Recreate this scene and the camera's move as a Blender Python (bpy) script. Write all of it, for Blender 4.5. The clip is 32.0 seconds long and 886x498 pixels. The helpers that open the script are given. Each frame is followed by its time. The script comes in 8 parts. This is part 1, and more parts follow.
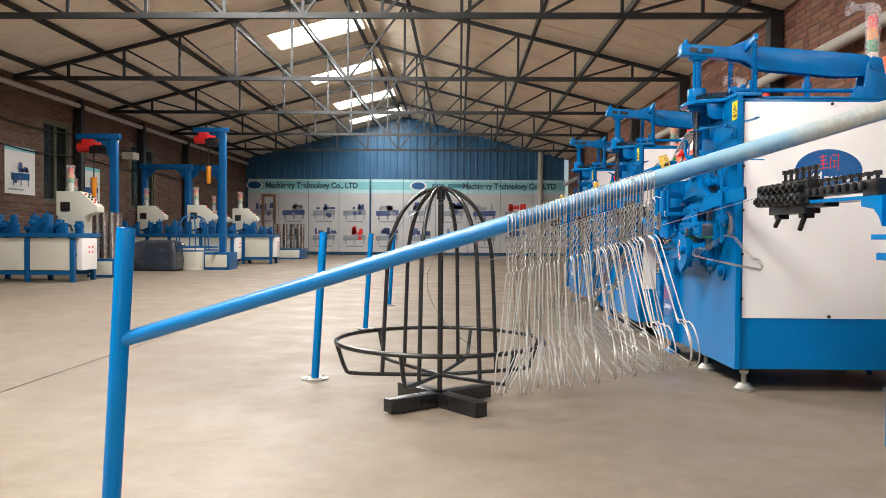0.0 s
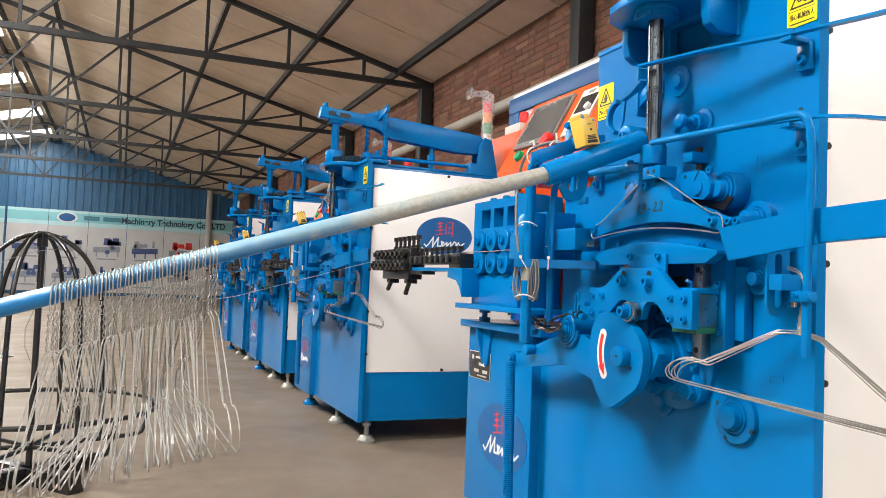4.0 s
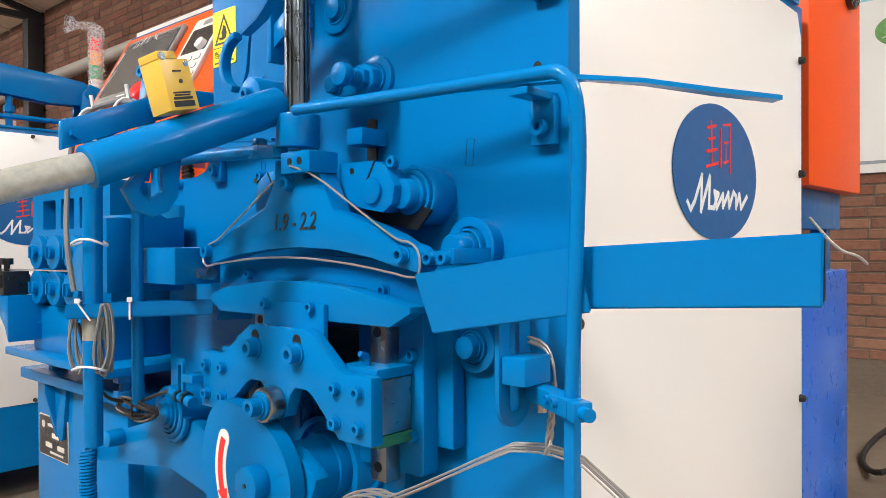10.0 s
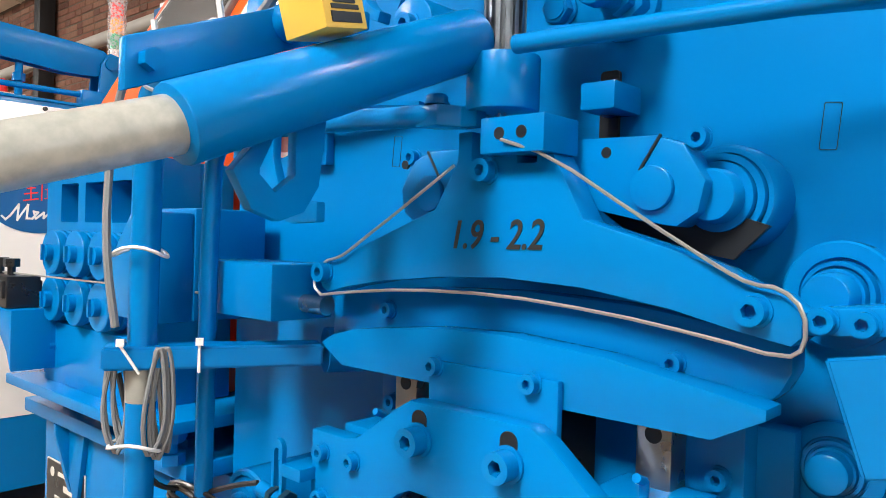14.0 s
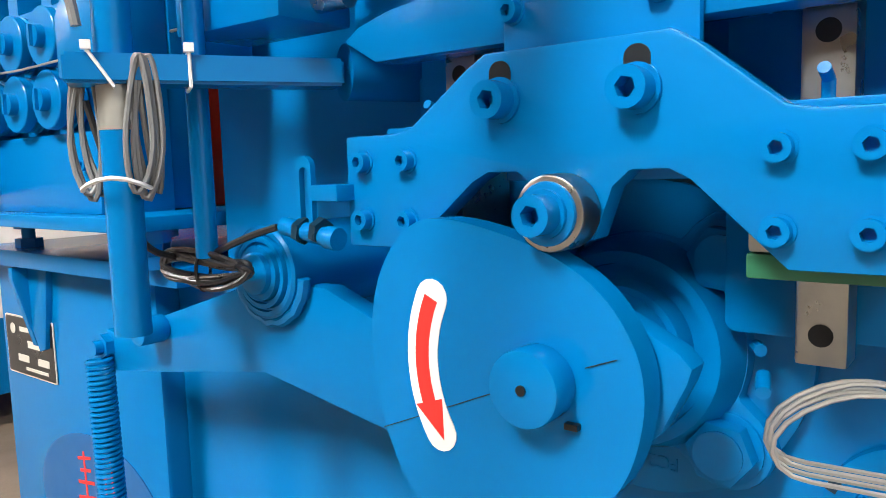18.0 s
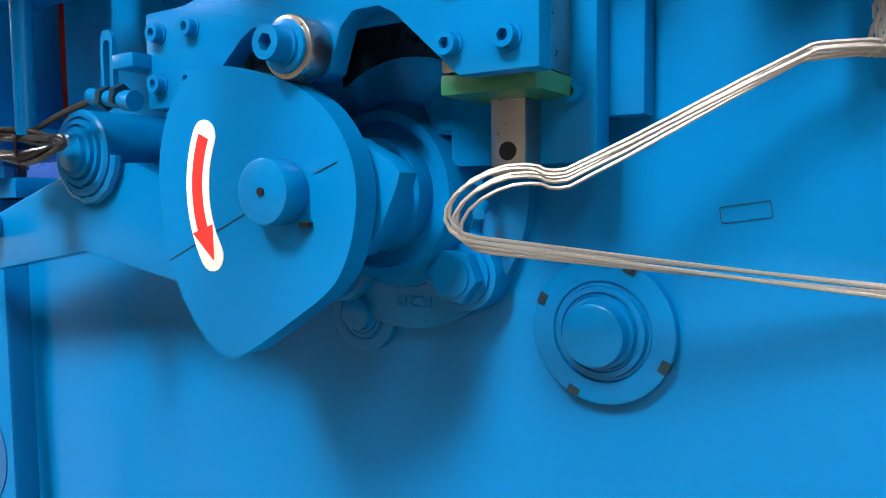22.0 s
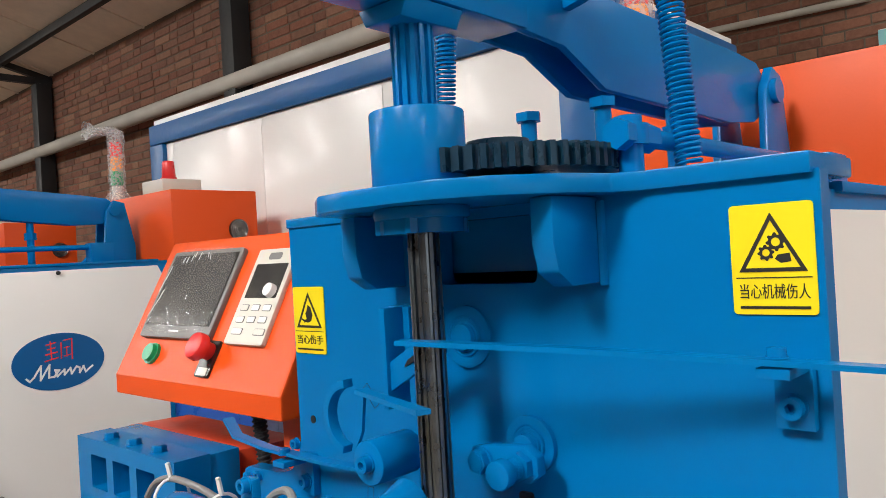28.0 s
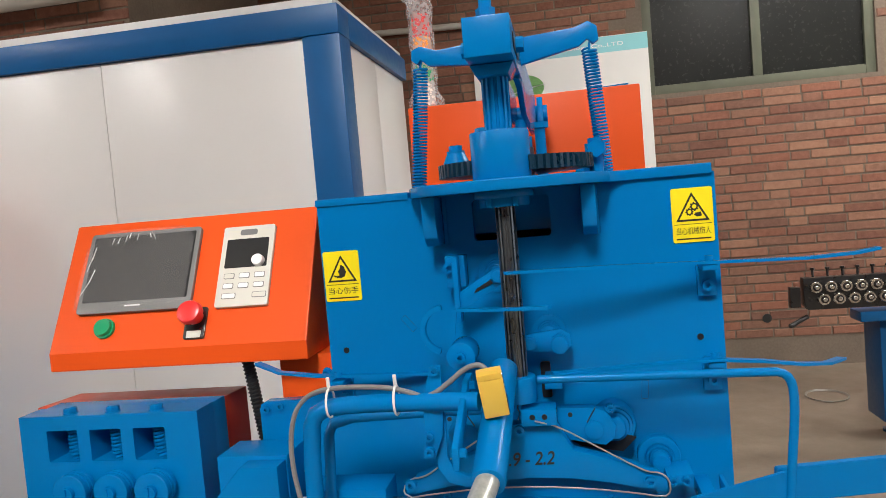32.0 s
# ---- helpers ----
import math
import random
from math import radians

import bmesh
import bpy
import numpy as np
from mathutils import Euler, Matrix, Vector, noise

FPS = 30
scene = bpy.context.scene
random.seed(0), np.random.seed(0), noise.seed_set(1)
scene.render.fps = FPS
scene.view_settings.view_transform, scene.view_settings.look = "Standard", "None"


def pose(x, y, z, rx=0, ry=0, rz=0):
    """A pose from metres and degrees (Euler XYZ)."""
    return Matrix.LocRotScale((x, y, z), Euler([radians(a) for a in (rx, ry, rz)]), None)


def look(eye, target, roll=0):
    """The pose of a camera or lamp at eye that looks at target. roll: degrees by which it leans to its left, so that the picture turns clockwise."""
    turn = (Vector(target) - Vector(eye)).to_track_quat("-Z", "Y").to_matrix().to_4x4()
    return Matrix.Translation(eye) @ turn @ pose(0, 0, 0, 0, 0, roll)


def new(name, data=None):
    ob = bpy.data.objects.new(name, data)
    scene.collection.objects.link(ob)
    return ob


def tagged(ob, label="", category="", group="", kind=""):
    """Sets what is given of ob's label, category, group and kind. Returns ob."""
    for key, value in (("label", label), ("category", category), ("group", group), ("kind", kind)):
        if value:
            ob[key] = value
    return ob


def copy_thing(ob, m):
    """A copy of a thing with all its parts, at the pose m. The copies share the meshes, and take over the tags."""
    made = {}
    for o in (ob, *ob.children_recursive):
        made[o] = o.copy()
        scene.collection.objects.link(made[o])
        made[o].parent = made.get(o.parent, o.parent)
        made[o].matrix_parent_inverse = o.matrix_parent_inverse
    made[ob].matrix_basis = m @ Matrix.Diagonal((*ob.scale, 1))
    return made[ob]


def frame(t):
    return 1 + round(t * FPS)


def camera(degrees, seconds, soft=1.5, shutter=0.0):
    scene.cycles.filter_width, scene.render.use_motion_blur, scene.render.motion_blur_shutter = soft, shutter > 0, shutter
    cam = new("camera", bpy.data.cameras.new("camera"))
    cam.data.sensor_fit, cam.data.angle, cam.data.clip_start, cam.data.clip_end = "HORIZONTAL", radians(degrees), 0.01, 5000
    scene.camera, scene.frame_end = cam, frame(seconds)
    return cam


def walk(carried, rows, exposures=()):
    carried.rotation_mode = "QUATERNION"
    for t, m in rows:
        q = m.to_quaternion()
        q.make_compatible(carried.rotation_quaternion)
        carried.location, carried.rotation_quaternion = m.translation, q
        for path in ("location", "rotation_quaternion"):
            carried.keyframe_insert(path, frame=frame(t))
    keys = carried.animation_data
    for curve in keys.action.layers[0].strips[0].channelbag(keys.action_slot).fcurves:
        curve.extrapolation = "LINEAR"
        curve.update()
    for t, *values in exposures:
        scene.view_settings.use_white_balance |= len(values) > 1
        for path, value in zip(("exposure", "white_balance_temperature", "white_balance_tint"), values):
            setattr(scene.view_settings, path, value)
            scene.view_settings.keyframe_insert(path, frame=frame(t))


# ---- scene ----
# camera and its walk
cam = camera(61.1, 32.0, soft=0.5)
EXPOSURES = [(0.0, 0.25), (4.0, 0.25), (8.0, 0.1), (11.0, 0.16), (13.0, 0.4), (16.0, 0.43), (21.0, 0.42), (25.0, 0.12), (26.5, -0.1), (28.5, -0.4), (32.0, -0.47)]
PATH = [
    (0, (-1.173, -0.849, 0.661), (-1.217, 1.15, 0.625), 0.4),
    (0.5, (-1.161, -0.862, 0.67), (-1.151, 1.138, 0.648), 0.6),
    (1, (-1.139, -0.864, 0.67), (-1.055, 1.135, 0.666), 1.1),
    (1.5, (-1.13, -0.874, 0.677), (-0.969, 1.119, 0.69), 1.2),
    (2, (-1.117, -0.876, 0.679), (-0.877, 1.11, 0.7), 1.1),
    (2.5, (-1.096, -0.875, 0.68), (-0.768, 1.098, 0.701), 1.0),
    (3, (-1.076, -0.878, 0.686), (-0.624, 1.07, 0.713), 1.1),
    (3.5, (-1.037, -0.858, 0.699), (-0.407, 1.039, 0.753), 1.7),
    (4, (-0.992, -0.852, 0.722), (-0.208, 0.986, 0.817), 2.2),
    (4.5, (-0.974, -0.845, 0.736), (-0.06, 0.929, 0.869), 2.2),
    (6.5, (-0.784, -0.725, 0.765), (0.329, 0.935, 0.837), 0.3),
    (7, (-0.731, -0.707, 0.801), (0.369, 0.963, 0.839), -0.7),
    (7.5, (-0.678, -0.707, 0.814), (0.442, 0.95, 0.838), -0.9),
    (8, (-0.676, -0.702, 0.823), (0.494, 0.919, 0.85), 0.0),
    (8.5, (-0.654, -0.627, 0.827), (0.617, 0.917, 0.856), 0.6),
    (9, (-0.639, -0.532, 0.819), (0.729, 0.927, 0.84), 0.6),
    (9.5, (-0.626, -0.46, 0.826), (0.816, 0.926, 0.831), 0.3),
    (10, (-0.598, -0.381, 0.856), (0.9, 0.944, 0.842), -0.3),
    (10.5, (-0.596, -0.32, 0.877), (0.934, 0.968, 0.851), -1.1),
    (11, (-0.595, -0.287, 0.89), (0.951, 0.982, 0.84), -2.0),
    (11.5, (-0.561, -0.242, 0.869), (0.961, 1.054, 0.808), -2.2),
    (12, (-0.517, -0.179, 0.868), (0.996, 1.127, 0.796), -1.6),
    (12.5, (-0.504, -0.115, 0.864), (0.987, 1.215, 0.788), -0.5),
    (13, (-0.495, -0.065, 0.864), (0.979, 1.285, 0.797), 0.7),
    (13.5, (-0.484, -0.034, 0.878), (0.996, 1.311, 0.84), 1.7),
    (15.5, (-0.473, 0.017, 0.837), (1.07, 1.289, 0.789), 0.4),
    (16, (-0.465, 0.029, 0.798), (1.097, 1.276, 0.732), 0.3),
    (16.5, (-0.457, 0.033, 0.772), (1.119, 1.26, 0.669), 0.2),
    (17, (-0.457, 0.049, 0.755), (1.121, 1.27, 0.61), -0.2),
    (17.5, (-0.454, 0.084, 0.736), (1.117, 1.307, 0.548), -1.1),
    (18, (-0.442, 0.111, 0.71), (1.125, 1.334, 0.487), -1.7),
    (18.5, (-0.449, 0.142, 0.692), (1.119, 1.358, 0.443), -1.7),
    (19, (-0.46, 0.159, 0.681), (1.106, 1.377, 0.428), -1.5),
    (19.5, (-0.481, 0.163, 0.651), (1.08, 1.387, 0.403), -1.3),
    (20, (-0.48, 0.161, 0.611), (1.089, 1.378, 0.366), -1.3),
    (20.5, (-0.475, 0.165, 0.573), (1.112, 1.361, 0.349), -1.2),
    (21, (-0.48, 0.149, 0.558), (1.127, 1.321, 0.353), -1.2),
    (21.5, (-0.461, 0.074, 0.564), (1.188, 1.194, 0.397), -1.0),
    (22, (-0.453, -0.017, 0.599), (1.235, 1.048, 0.46), -0.7),
    (22.5, (-0.445, -0.094, 0.639), (1.275, 0.923, 0.567), -0.4),
    (23, (-0.45, -0.152, 0.666), (1.296, 0.824, 0.657), -0.9),
    (23.5, (-0.459, -0.217, 0.708), (1.274, 0.781, 0.744), -1.8),
    (24, (-0.484, -0.256, 0.758), (1.203, 0.816, 0.836), -3.1),
    (24.5, (-0.458, -0.277, 0.796), (1.134, 0.926, 0.925), -3.6),
    (25, (-0.412, -0.327, 0.818), (1.061, 1.017, 0.978), -4.2),
    (25.5, (-0.376, -0.373, 0.845), (0.978, 1.088, 1.024), -4.6),
    (26, (-0.333, -0.377, 0.93), (0.974, 1.127, 1.096), -4.2),
    (26.5, (-0.358, -0.349, 1.068), (0.929, 1.174, 1.217), -3.6),
    (28.5, (-0.603, -0.067, 1.224), (0.974, 1.162, 1.173), -3.1),
    (29, (-0.632, 0.03, 1.209), (1.036, 1.13, 1.117), -3.1),
    (29.5, (-0.663, 0.108, 1.208), (1.092, 1.06, 1.087), -3.7),
    (30, (-0.719, 0.222, 1.206), (1.13, 0.967, 1.045), -4.4),
    (30.5, (-0.799, 0.267, 1.22), (1.099, 0.876, 1.058), -4.5),
    (31, (-0.858, 0.227, 1.238), (1.077, 0.706, 1.08), -4.7),
    (31.5, (-1.009, 0.201, 1.258), (0.943, 0.615, 1.133), -4.9),
    (32, (-1.136, 0.202, 1.246), (0.832, 0.539, 1.135), -4.9),
]
walk(cam, [(t, look(eye, target, roll)) for t, eye, target, roll in PATH], EXPOSURES)


# daylight: an even, slightly clouded sky outside, let in by the skylights and the open door
world = bpy.data.worlds.new("world")
scene.world = world
world.use_nodes = True
wn = world.node_tree.nodes
sky = wn.new("ShaderNodeTexSky")
sky.sky_type = "NISHITA"
sky.sun_disc = False
sky.sun_elevation, sky.sun_rotation = radians(48), radians(200)
wn["Background"].inputs["Strength"].default_value = 0.06
world.node_tree.links.new(sky.outputs["Color"], wn["Background"].inputs["Color"])
sun_data = bpy.data.lights.new("sun", "SUN")
sun_data.energy, sun_data.angle, sun_data.color = 2.0, radians(3), (1.0, 0.95, 0.88)
sun = new("sun", sun_data)
sun.matrix_world = look((0, 0, 20), (4, 9, 0))


def sky_lamp(name, m, sx, sy, watts, color=(1.0, 0.97, 0.93)):
    """An area lamp that stands in an opening for the sky's light."""
    d = bpy.data.lights.new(name, "AREA")
    d.shape, d.size, d.size_y, d.energy, d.color = "RECTANGLE", sx, sy, watts, color
    ob = new(name, d)
    ob.matrix_world = m
    return ob


# ---- materials ----
def nodes_of(name):
    m = bpy.data.materials.new(name)
    m.use_nodes = True
    nt = m.node_tree
    return m, nt, nt.nodes["Principled BSDF"]


def ramp(nt, src, stops):
    r = nt.nodes.new("ShaderNodeValToRGB")
    els = r.color_ramp.elements
    while len(els) < len(stops):
        els.new(0.5)
    for e, (p, c) in zip(els, stops):
        e.position, e.color = p, (*c, 1)
    nt.links.new(src, r.inputs["Fac"])
    return r.outputs["Color"]


def noise_of(nt, scale, detail=4, rough=0.55, coord=None):
    n = nt.nodes.new("ShaderNodeTexNoise")
    n.inputs["Scale"].default_value, n.inputs["Detail"].default_value, n.inputs["Roughness"].default_value = scale, detail, rough
    if coord is None:
        g = nt.nodes.new("ShaderNodeNewGeometry")
        coord = g.outputs["Position"]
    nt.links.new(coord, n.inputs["Vector"])
    return n.outputs["Fac"]


def mix(nt, fac, a, b, kind="MIX"):
    m = nt.nodes.new("ShaderNodeMix")
    m.data_type, m.blend_type = "RGBA", kind
    for sock, v in ((m.inputs[0], fac), (m.inputs[6], a), (m.inputs[7], b)):
        if hasattr(v, "links"):
            nt.links.new(v, sock)
        elif isinstance(v, tuple):
            sock.default_value = (*v, 1)
        else:
            sock.default_value = v
    return m.outputs[2]


def bump(nt, bsdf, height, strength, dist):
    b = nt.nodes.new("ShaderNodeBump")
    b.inputs["Strength"].default_value, b.inputs["Distance"].default_value = strength, dist
    nt.links.new(height, b.inputs["Height"])
    nt.links.new(b.outputs["Normal"], bsdf.inputs["Normal"])


def paint(name, col, rough=0.35, spread=0.12, coat=0.0, relief=0.0006, grain=40, dirt=0.0, metal=0.0, spots=0.25, spec=0.5, gloss=0.11):
    """A painted or coated surface: the colour drifts a little, gloss varies, brush and roller relief."""
    m, nt, p = nodes_of(name)
    wide = noise_of(nt, 2.3, 3)
    fine = noise_of(nt, grain, 5)
    lo = tuple(c * (1 - spread) for c in col)
    hi = tuple(min(1, c * (1 + spread)) for c in col)
    c = ramp(nt, wide, [(0.3, lo), (0.7, hi)])
    c = mix(nt, spots * 0.5, c, ramp(nt, fine, [(0.35, lo), (0.65, hi)]))
    if dirt:
        d = ramp(nt, noise_of(nt, 7, 8, 0.7), [(0.56, (0, 0, 0)), (0.8, (1, 1, 1))])
        k = nt.nodes.new("ShaderNodeMath")
        k.operation = "MULTIPLY"
        k.inputs[1].default_value = dirt
        nt.links.new(d, k.inputs[0])
        c = mix(nt, k.outputs[0], c, (0.09, 0.075, 0.06))
    nt.links.new(c, p.inputs["Base Color"])
    r = nt.nodes.new("ShaderNodeMapRange")
    r.inputs["To Min"].default_value, r.inputs["To Max"].default_value = max(0.03, rough - gloss), rough + gloss
    nt.links.new(fine, r.inputs["Value"])
    nt.links.new(r.outputs["Result"], p.inputs["Roughness"])
    p.inputs["Metallic"].default_value = metal
    p.inputs["Specular IOR Level"].default_value = spec
    p.inputs["Coat Weight"].default_value = coat
    p.inputs["Coat Roughness"].default_value = 0.1
    if relief:
        bump(nt, p, fine, 0.5, relief)
    return m


def metal(name, col, rough=0.25, spread=0.2, grain=60):
    return paint(name, col, rough, spread, metal=1.0, relief=0.0002, grain=grain, spots=0.6)


BLUE = paint("machine_blue", (0.0, 0.158, 0.435), 0.24, 0.06, coat=0.07, relief=0.0001, grain=160, spec=0.13, spots=0.15, gloss=0.05)
BLUE_D = paint("hall_machine_blue", (0.002, 0.085, 0.24), 0.35, 0.1, coat=0.05, spec=0.3)
FRAME_BLUE = paint("frame_blue", (0.003, 0.1, 0.3), 0.35, 0.1, coat=0.05, spec=0.3)
CAB_BLUE = paint("cabinet_blue", (0.01, 0.12, 0.6), 0.3, 0.06, coat=0.3)
WHITE = paint("panel_white", (0.82, 0.81, 0.795), 0.3, 0.012, coat=0.1, relief=0, grain=8, spots=0.1, gloss=0.015)
CREAM = paint("cream_steel", (0.62, 0.61, 0.52), 0.4, 0.06)
ORANGE = paint("orange_steel", (0.76, 0.085, 0.01), 0.38, 0.05, relief=0.0003, grain=220, spec=0.22)
# greasy steel; also the painted shade of the cam opening and rim notches
GREASY_AND_SHADE = paint("greasy_dark_steel", (0.006, 0.034, 0.062), 0.3, 0.4, metal=0.2)
REDPAINT = paint("red_orange_steel", (0.6, 0.06, 0.02), 0.4, 0.06)
BLACK = paint("black_enamel", (0.012, 0.012, 0.013), 0.3, 0.3, coat=0.2)
RUBBER = paint("black_rubber", (0.015, 0.015, 0.016), 0.6, 0.3)
DARK = paint("dark_steel", (0.014, 0.018, 0.023), 0.4, 0.4, metal=0.4)
STEEL = metal("bright_steel", (0.62, 0.6, 0.57), 0.25)
DULLSTEEL = metal("dull_guide_steel", (0.36, 0.37, 0.36), 0.3)
WIRE = paint("galvanised_wire", (0.37, 0.365, 0.345), 0.36, 0.15, metal=0.6, relief=0)
GALV = paint("galvanised_pipe", (0.33, 0.33, 0.3), 0.42, 0.42, metal=0.4, relief=0.0004, grain=24, spots=0.8)
OILED = metal("oiled_spline_steel", (0.2, 0.235, 0.27), 0.3, 0.4)
GREEN_CAP = paint("green_plastic", (0.02, 0.16, 0.08), 0.4, 0.1)
RED = paint("red_plastic", (0.75, 0.03, 0.03), 0.3, 0.05)
GREEN = paint("green_button", (0.0, 0.3, 0.12), 0.3, 0.05)
YELLOW = paint("yellow_sticker", (0.9, 0.72, 0.01), 0.35, 0.03, relief=0)
BOXYELLOW = paint("yellow_box", (0.72, 0.46, 0.07), 0.35, 0.12)
INK = paint("black_ink", (0.012, 0.012, 0.012), 0.5, 0.1, relief=0)
REDINK = paint("red_ink", (0.8, 0.03, 0.025), 0.4, 0.05, relief=0)
WHITEINK = paint("white_ink", (0.86, 0.86, 0.86), 0.4, 0.03, relief=0)
LOGOBLUE = paint("logo_blue", (0.0, 0.1, 0.31), 0.35, 0.05, relief=0)
GREYPL = paint("grey_plastic", (0.16, 0.16, 0.16), 0.4, 0.1)
LIGHTPL = paint("light_grey_plastic", (0.62, 0.6, 0.54), 0.4, 0.05)
SCREEN = paint("screen_glass", (0.03, 0.031, 0.033), 0.12, 0.1, coat=0.5, relief=0)
TRUSS = paint("truss_paint", (0.018, 0.02, 0.022), 0.5, 0.3)
CONDUIT = paint("grey_conduit", (0.5, 0.48, 0.43), 0.45, 0.15)
TIE = paint("white_nylon", (0.8, 0.8, 0.78), 0.4, 0.05)
CABLE = paint("grey_cable", (0.17, 0.175, 0.18), 0.45, 0.1)
GLASSDARK = paint("dirty_window_glass", (0.012, 0.013, 0.012), 0.25, 0.3, spec=0.3)
WINFRAME = paint("old_green_frame", (0.1, 0.11, 0.075), 0.6, 0.25, dirt=0.3)
CARD = paint("poster_white", (0.8, 0.8, 0.78), 0.4, 0.02, relief=0.0003, grain=3)
BANNER = paint("banner_vinyl", (0.6, 0.6, 0.61), 0.45, 0.05, relief=0.002, grain=2.5)
NAVYINK = paint("banner_letters", (0.03, 0.06, 0.1), 0.45, 0.05, relief=0)
FILMDARK = paint("dark_stretch_film", (0.03, 0.036, 0.05), 0.25, 0.5, relief=0.012, grain=9, coat=0.3)
CYAN = paint("poster_cyan", (0.25, 0.62, 0.68), 0.4, 0.05, relief=0)
AQUA = paint("poster_aqua", (0.5, 0.78, 0.82), 0.4, 0.05, relief=0)
TEAL = paint("poster_teal_letters", (0.06, 0.25, 0.33), 0.4, 0.05, relief=0)
PGREY = paint("poster_grey", (0.3, 0.33, 0.38), 0.5, 0.3, relief=0, grain=30, spots=0.9)
PNAVY = paint("poster_navy", (0.06, 0.1, 0.25), 0.5, 0.3, relief=0, grain=30, spots=0.9)
PGREEN = paint("poster_green", (0.12, 0.3, 0.08), 0.5, 0.4, relief=0, grain=60, spots=0.9)
AMBER = paint("amber_plastic", (0.85, 0.3, 0.02), 0.3, 0.05)


def floor_material():
    m, nt, p = nodes_of("worn_concrete")
    c = ramp(nt, noise_of(nt, 0.5, 6, 0.6), [(0.3, (0.15, 0.112, 0.082)), (0.55, (0.212, 0.166, 0.122)), (0.75, (0.258, 0.208, 0.157))])
    c = mix(nt, 0.35, c, ramp(nt, noise_of(nt, 9, 8, 0.7), [(0.3, (0.11, 0.085, 0.065)), (0.7, (0.25, 0.207, 0.163))]))
    st = ramp(nt, noise_of(nt, 2.2, 9, 0.75), [(0.6, (0, 0, 0)), (0.72, (0.5, 0.5, 0.5))])
    c = mix(nt, st, c, (0.13, 0.1, 0.075))
    nt.links.new(c, p.inputs["Base Color"])
    rr = ramp(nt, noise_of(nt, 3, 6), [(0.3, (0.42, 0.42, 0.42)), (0.7, (0.68, 0.68, 0.68))])
    nt.links.new(rr, p.inputs["Roughness"])
    bump(nt, p, noise_of(nt, 35, 6, 0.65), 0.35, 0.003)
    return m


def brick_material(name, tones):
    m, nt, p = nodes_of(name)
    o = nt.nodes.new("ShaderNodeNewGeometry")
    c = ramp(nt, o.outputs["Random Per Island"], [(i / max(1, len(tones) - 1), t) for i, t in enumerate(tones)])
    c = mix(nt, 0.35, c, ramp(nt, noise_of(nt, 30, 6, 0.7), [(0.3, (0.07, 0.035, 0.025)), (0.7, (0.3, 0.17, 0.12))]))
    nt.links.new(c, p.inputs["Base Color"])
    p.inputs["Roughness"].default_value = 0.85
    bump(nt, p, noise_of(nt, 90, 5, 0.7), 0.6, 0.004)
    return m


FLOOR = floor_material()
BRICK = brick_material("old_red_brick", [(0.15, 0.055, 0.036), (0.3, 0.105, 0.06), (0.24, 0.11, 0.07), (0.38, 0.19, 0.115), (0.16, 0.07, 0.048), (0.33, 0.135, 0.08)])
MORTAR = paint("mortar", (0.16, 0.125, 0.095), 0.9, 0.25, relief=0.003, grain=60, spots=0.8)
ROOFBOARD = paint("roof_board", (0.9, 0.8, 0.66), 0.75, 0.1, relief=0.002, grain=14, spots=0.6)
WALLBLUE = paint("corrugated_blue", (0.03, 0.13, 0.26), 0.4, 0.12)


# darker brick tones, used on the left side wall
BRICK_DARK = brick_material("sooty_brick", [(0.07, 0.035, 0.028), (0.12, 0.06, 0.042), (0.1, 0.065, 0.05), (0.15, 0.09, 0.065), (0.06, 0.04, 0.034)])


def brick_single():
    m, nt, p = nodes_of("old_red_brick_single")
    o = nt.nodes.new("ShaderNodeObjectInfo")
    c = ramp(nt, o.outputs["Random"], [(0.0, (0.15, 0.055, 0.036)), (0.2, (0.3, 0.105, 0.06)), (0.4, (0.24, 0.11, 0.07)), (0.6, (0.38, 0.19, 0.115)), (0.8, (0.16, 0.07, 0.048)), (1.0, (0.33, 0.135, 0.08))])
    c = mix(nt, 0.35, c, ramp(nt, noise_of(nt, 30, 6, 0.7), [(0.3, (0.07, 0.035, 0.025)), (0.7, (0.3, 0.17, 0.12))]))
    nt.links.new(c, p.inputs["Base Color"])
    p.inputs["Roughness"].default_value = 0.85
    bump(nt, p, noise_of(nt, 90, 5, 0.7), 0.6, 0.004)
    return m


BRICK1 = brick_single()
TIMBER = paint("brown_timber", (0.12, 0.06, 0.035), 0.6, 0.3)


# ---- shaping helpers ----
def bm_new():
    return bmesh.new()


def box(bm, x0, x1, y0, y1, z0, z1, bev=0.0):
    r = bmesh.ops.create_cube(bm, size=1.0)
    vs = r["verts"]
    bmesh.ops.scale(bm, vec=(abs(x1 - x0), abs(y1 - y0), abs(z1 - z0)), verts=vs)
    bmesh.ops.translate(bm, vec=((x0 + x1) / 2, (y0 + y1) / 2, (z0 + z1) / 2), verts=vs)
    if bev:
        es = list({e for v in vs for e in v.link_edges})
        bmesh.ops.bevel(bm, geom=es, offset=bev, segments=2, affect="EDGES", profile=0.6)
    return bm


def along(p0, p1):
    p0, p1 = Vector(p0), Vector(p1)
    d = p1 - p0
    return Matrix.Translation((p0 + p1) / 2) @ d.to_track_quat("Z", "Y").to_matrix().to_4x4(), d.length


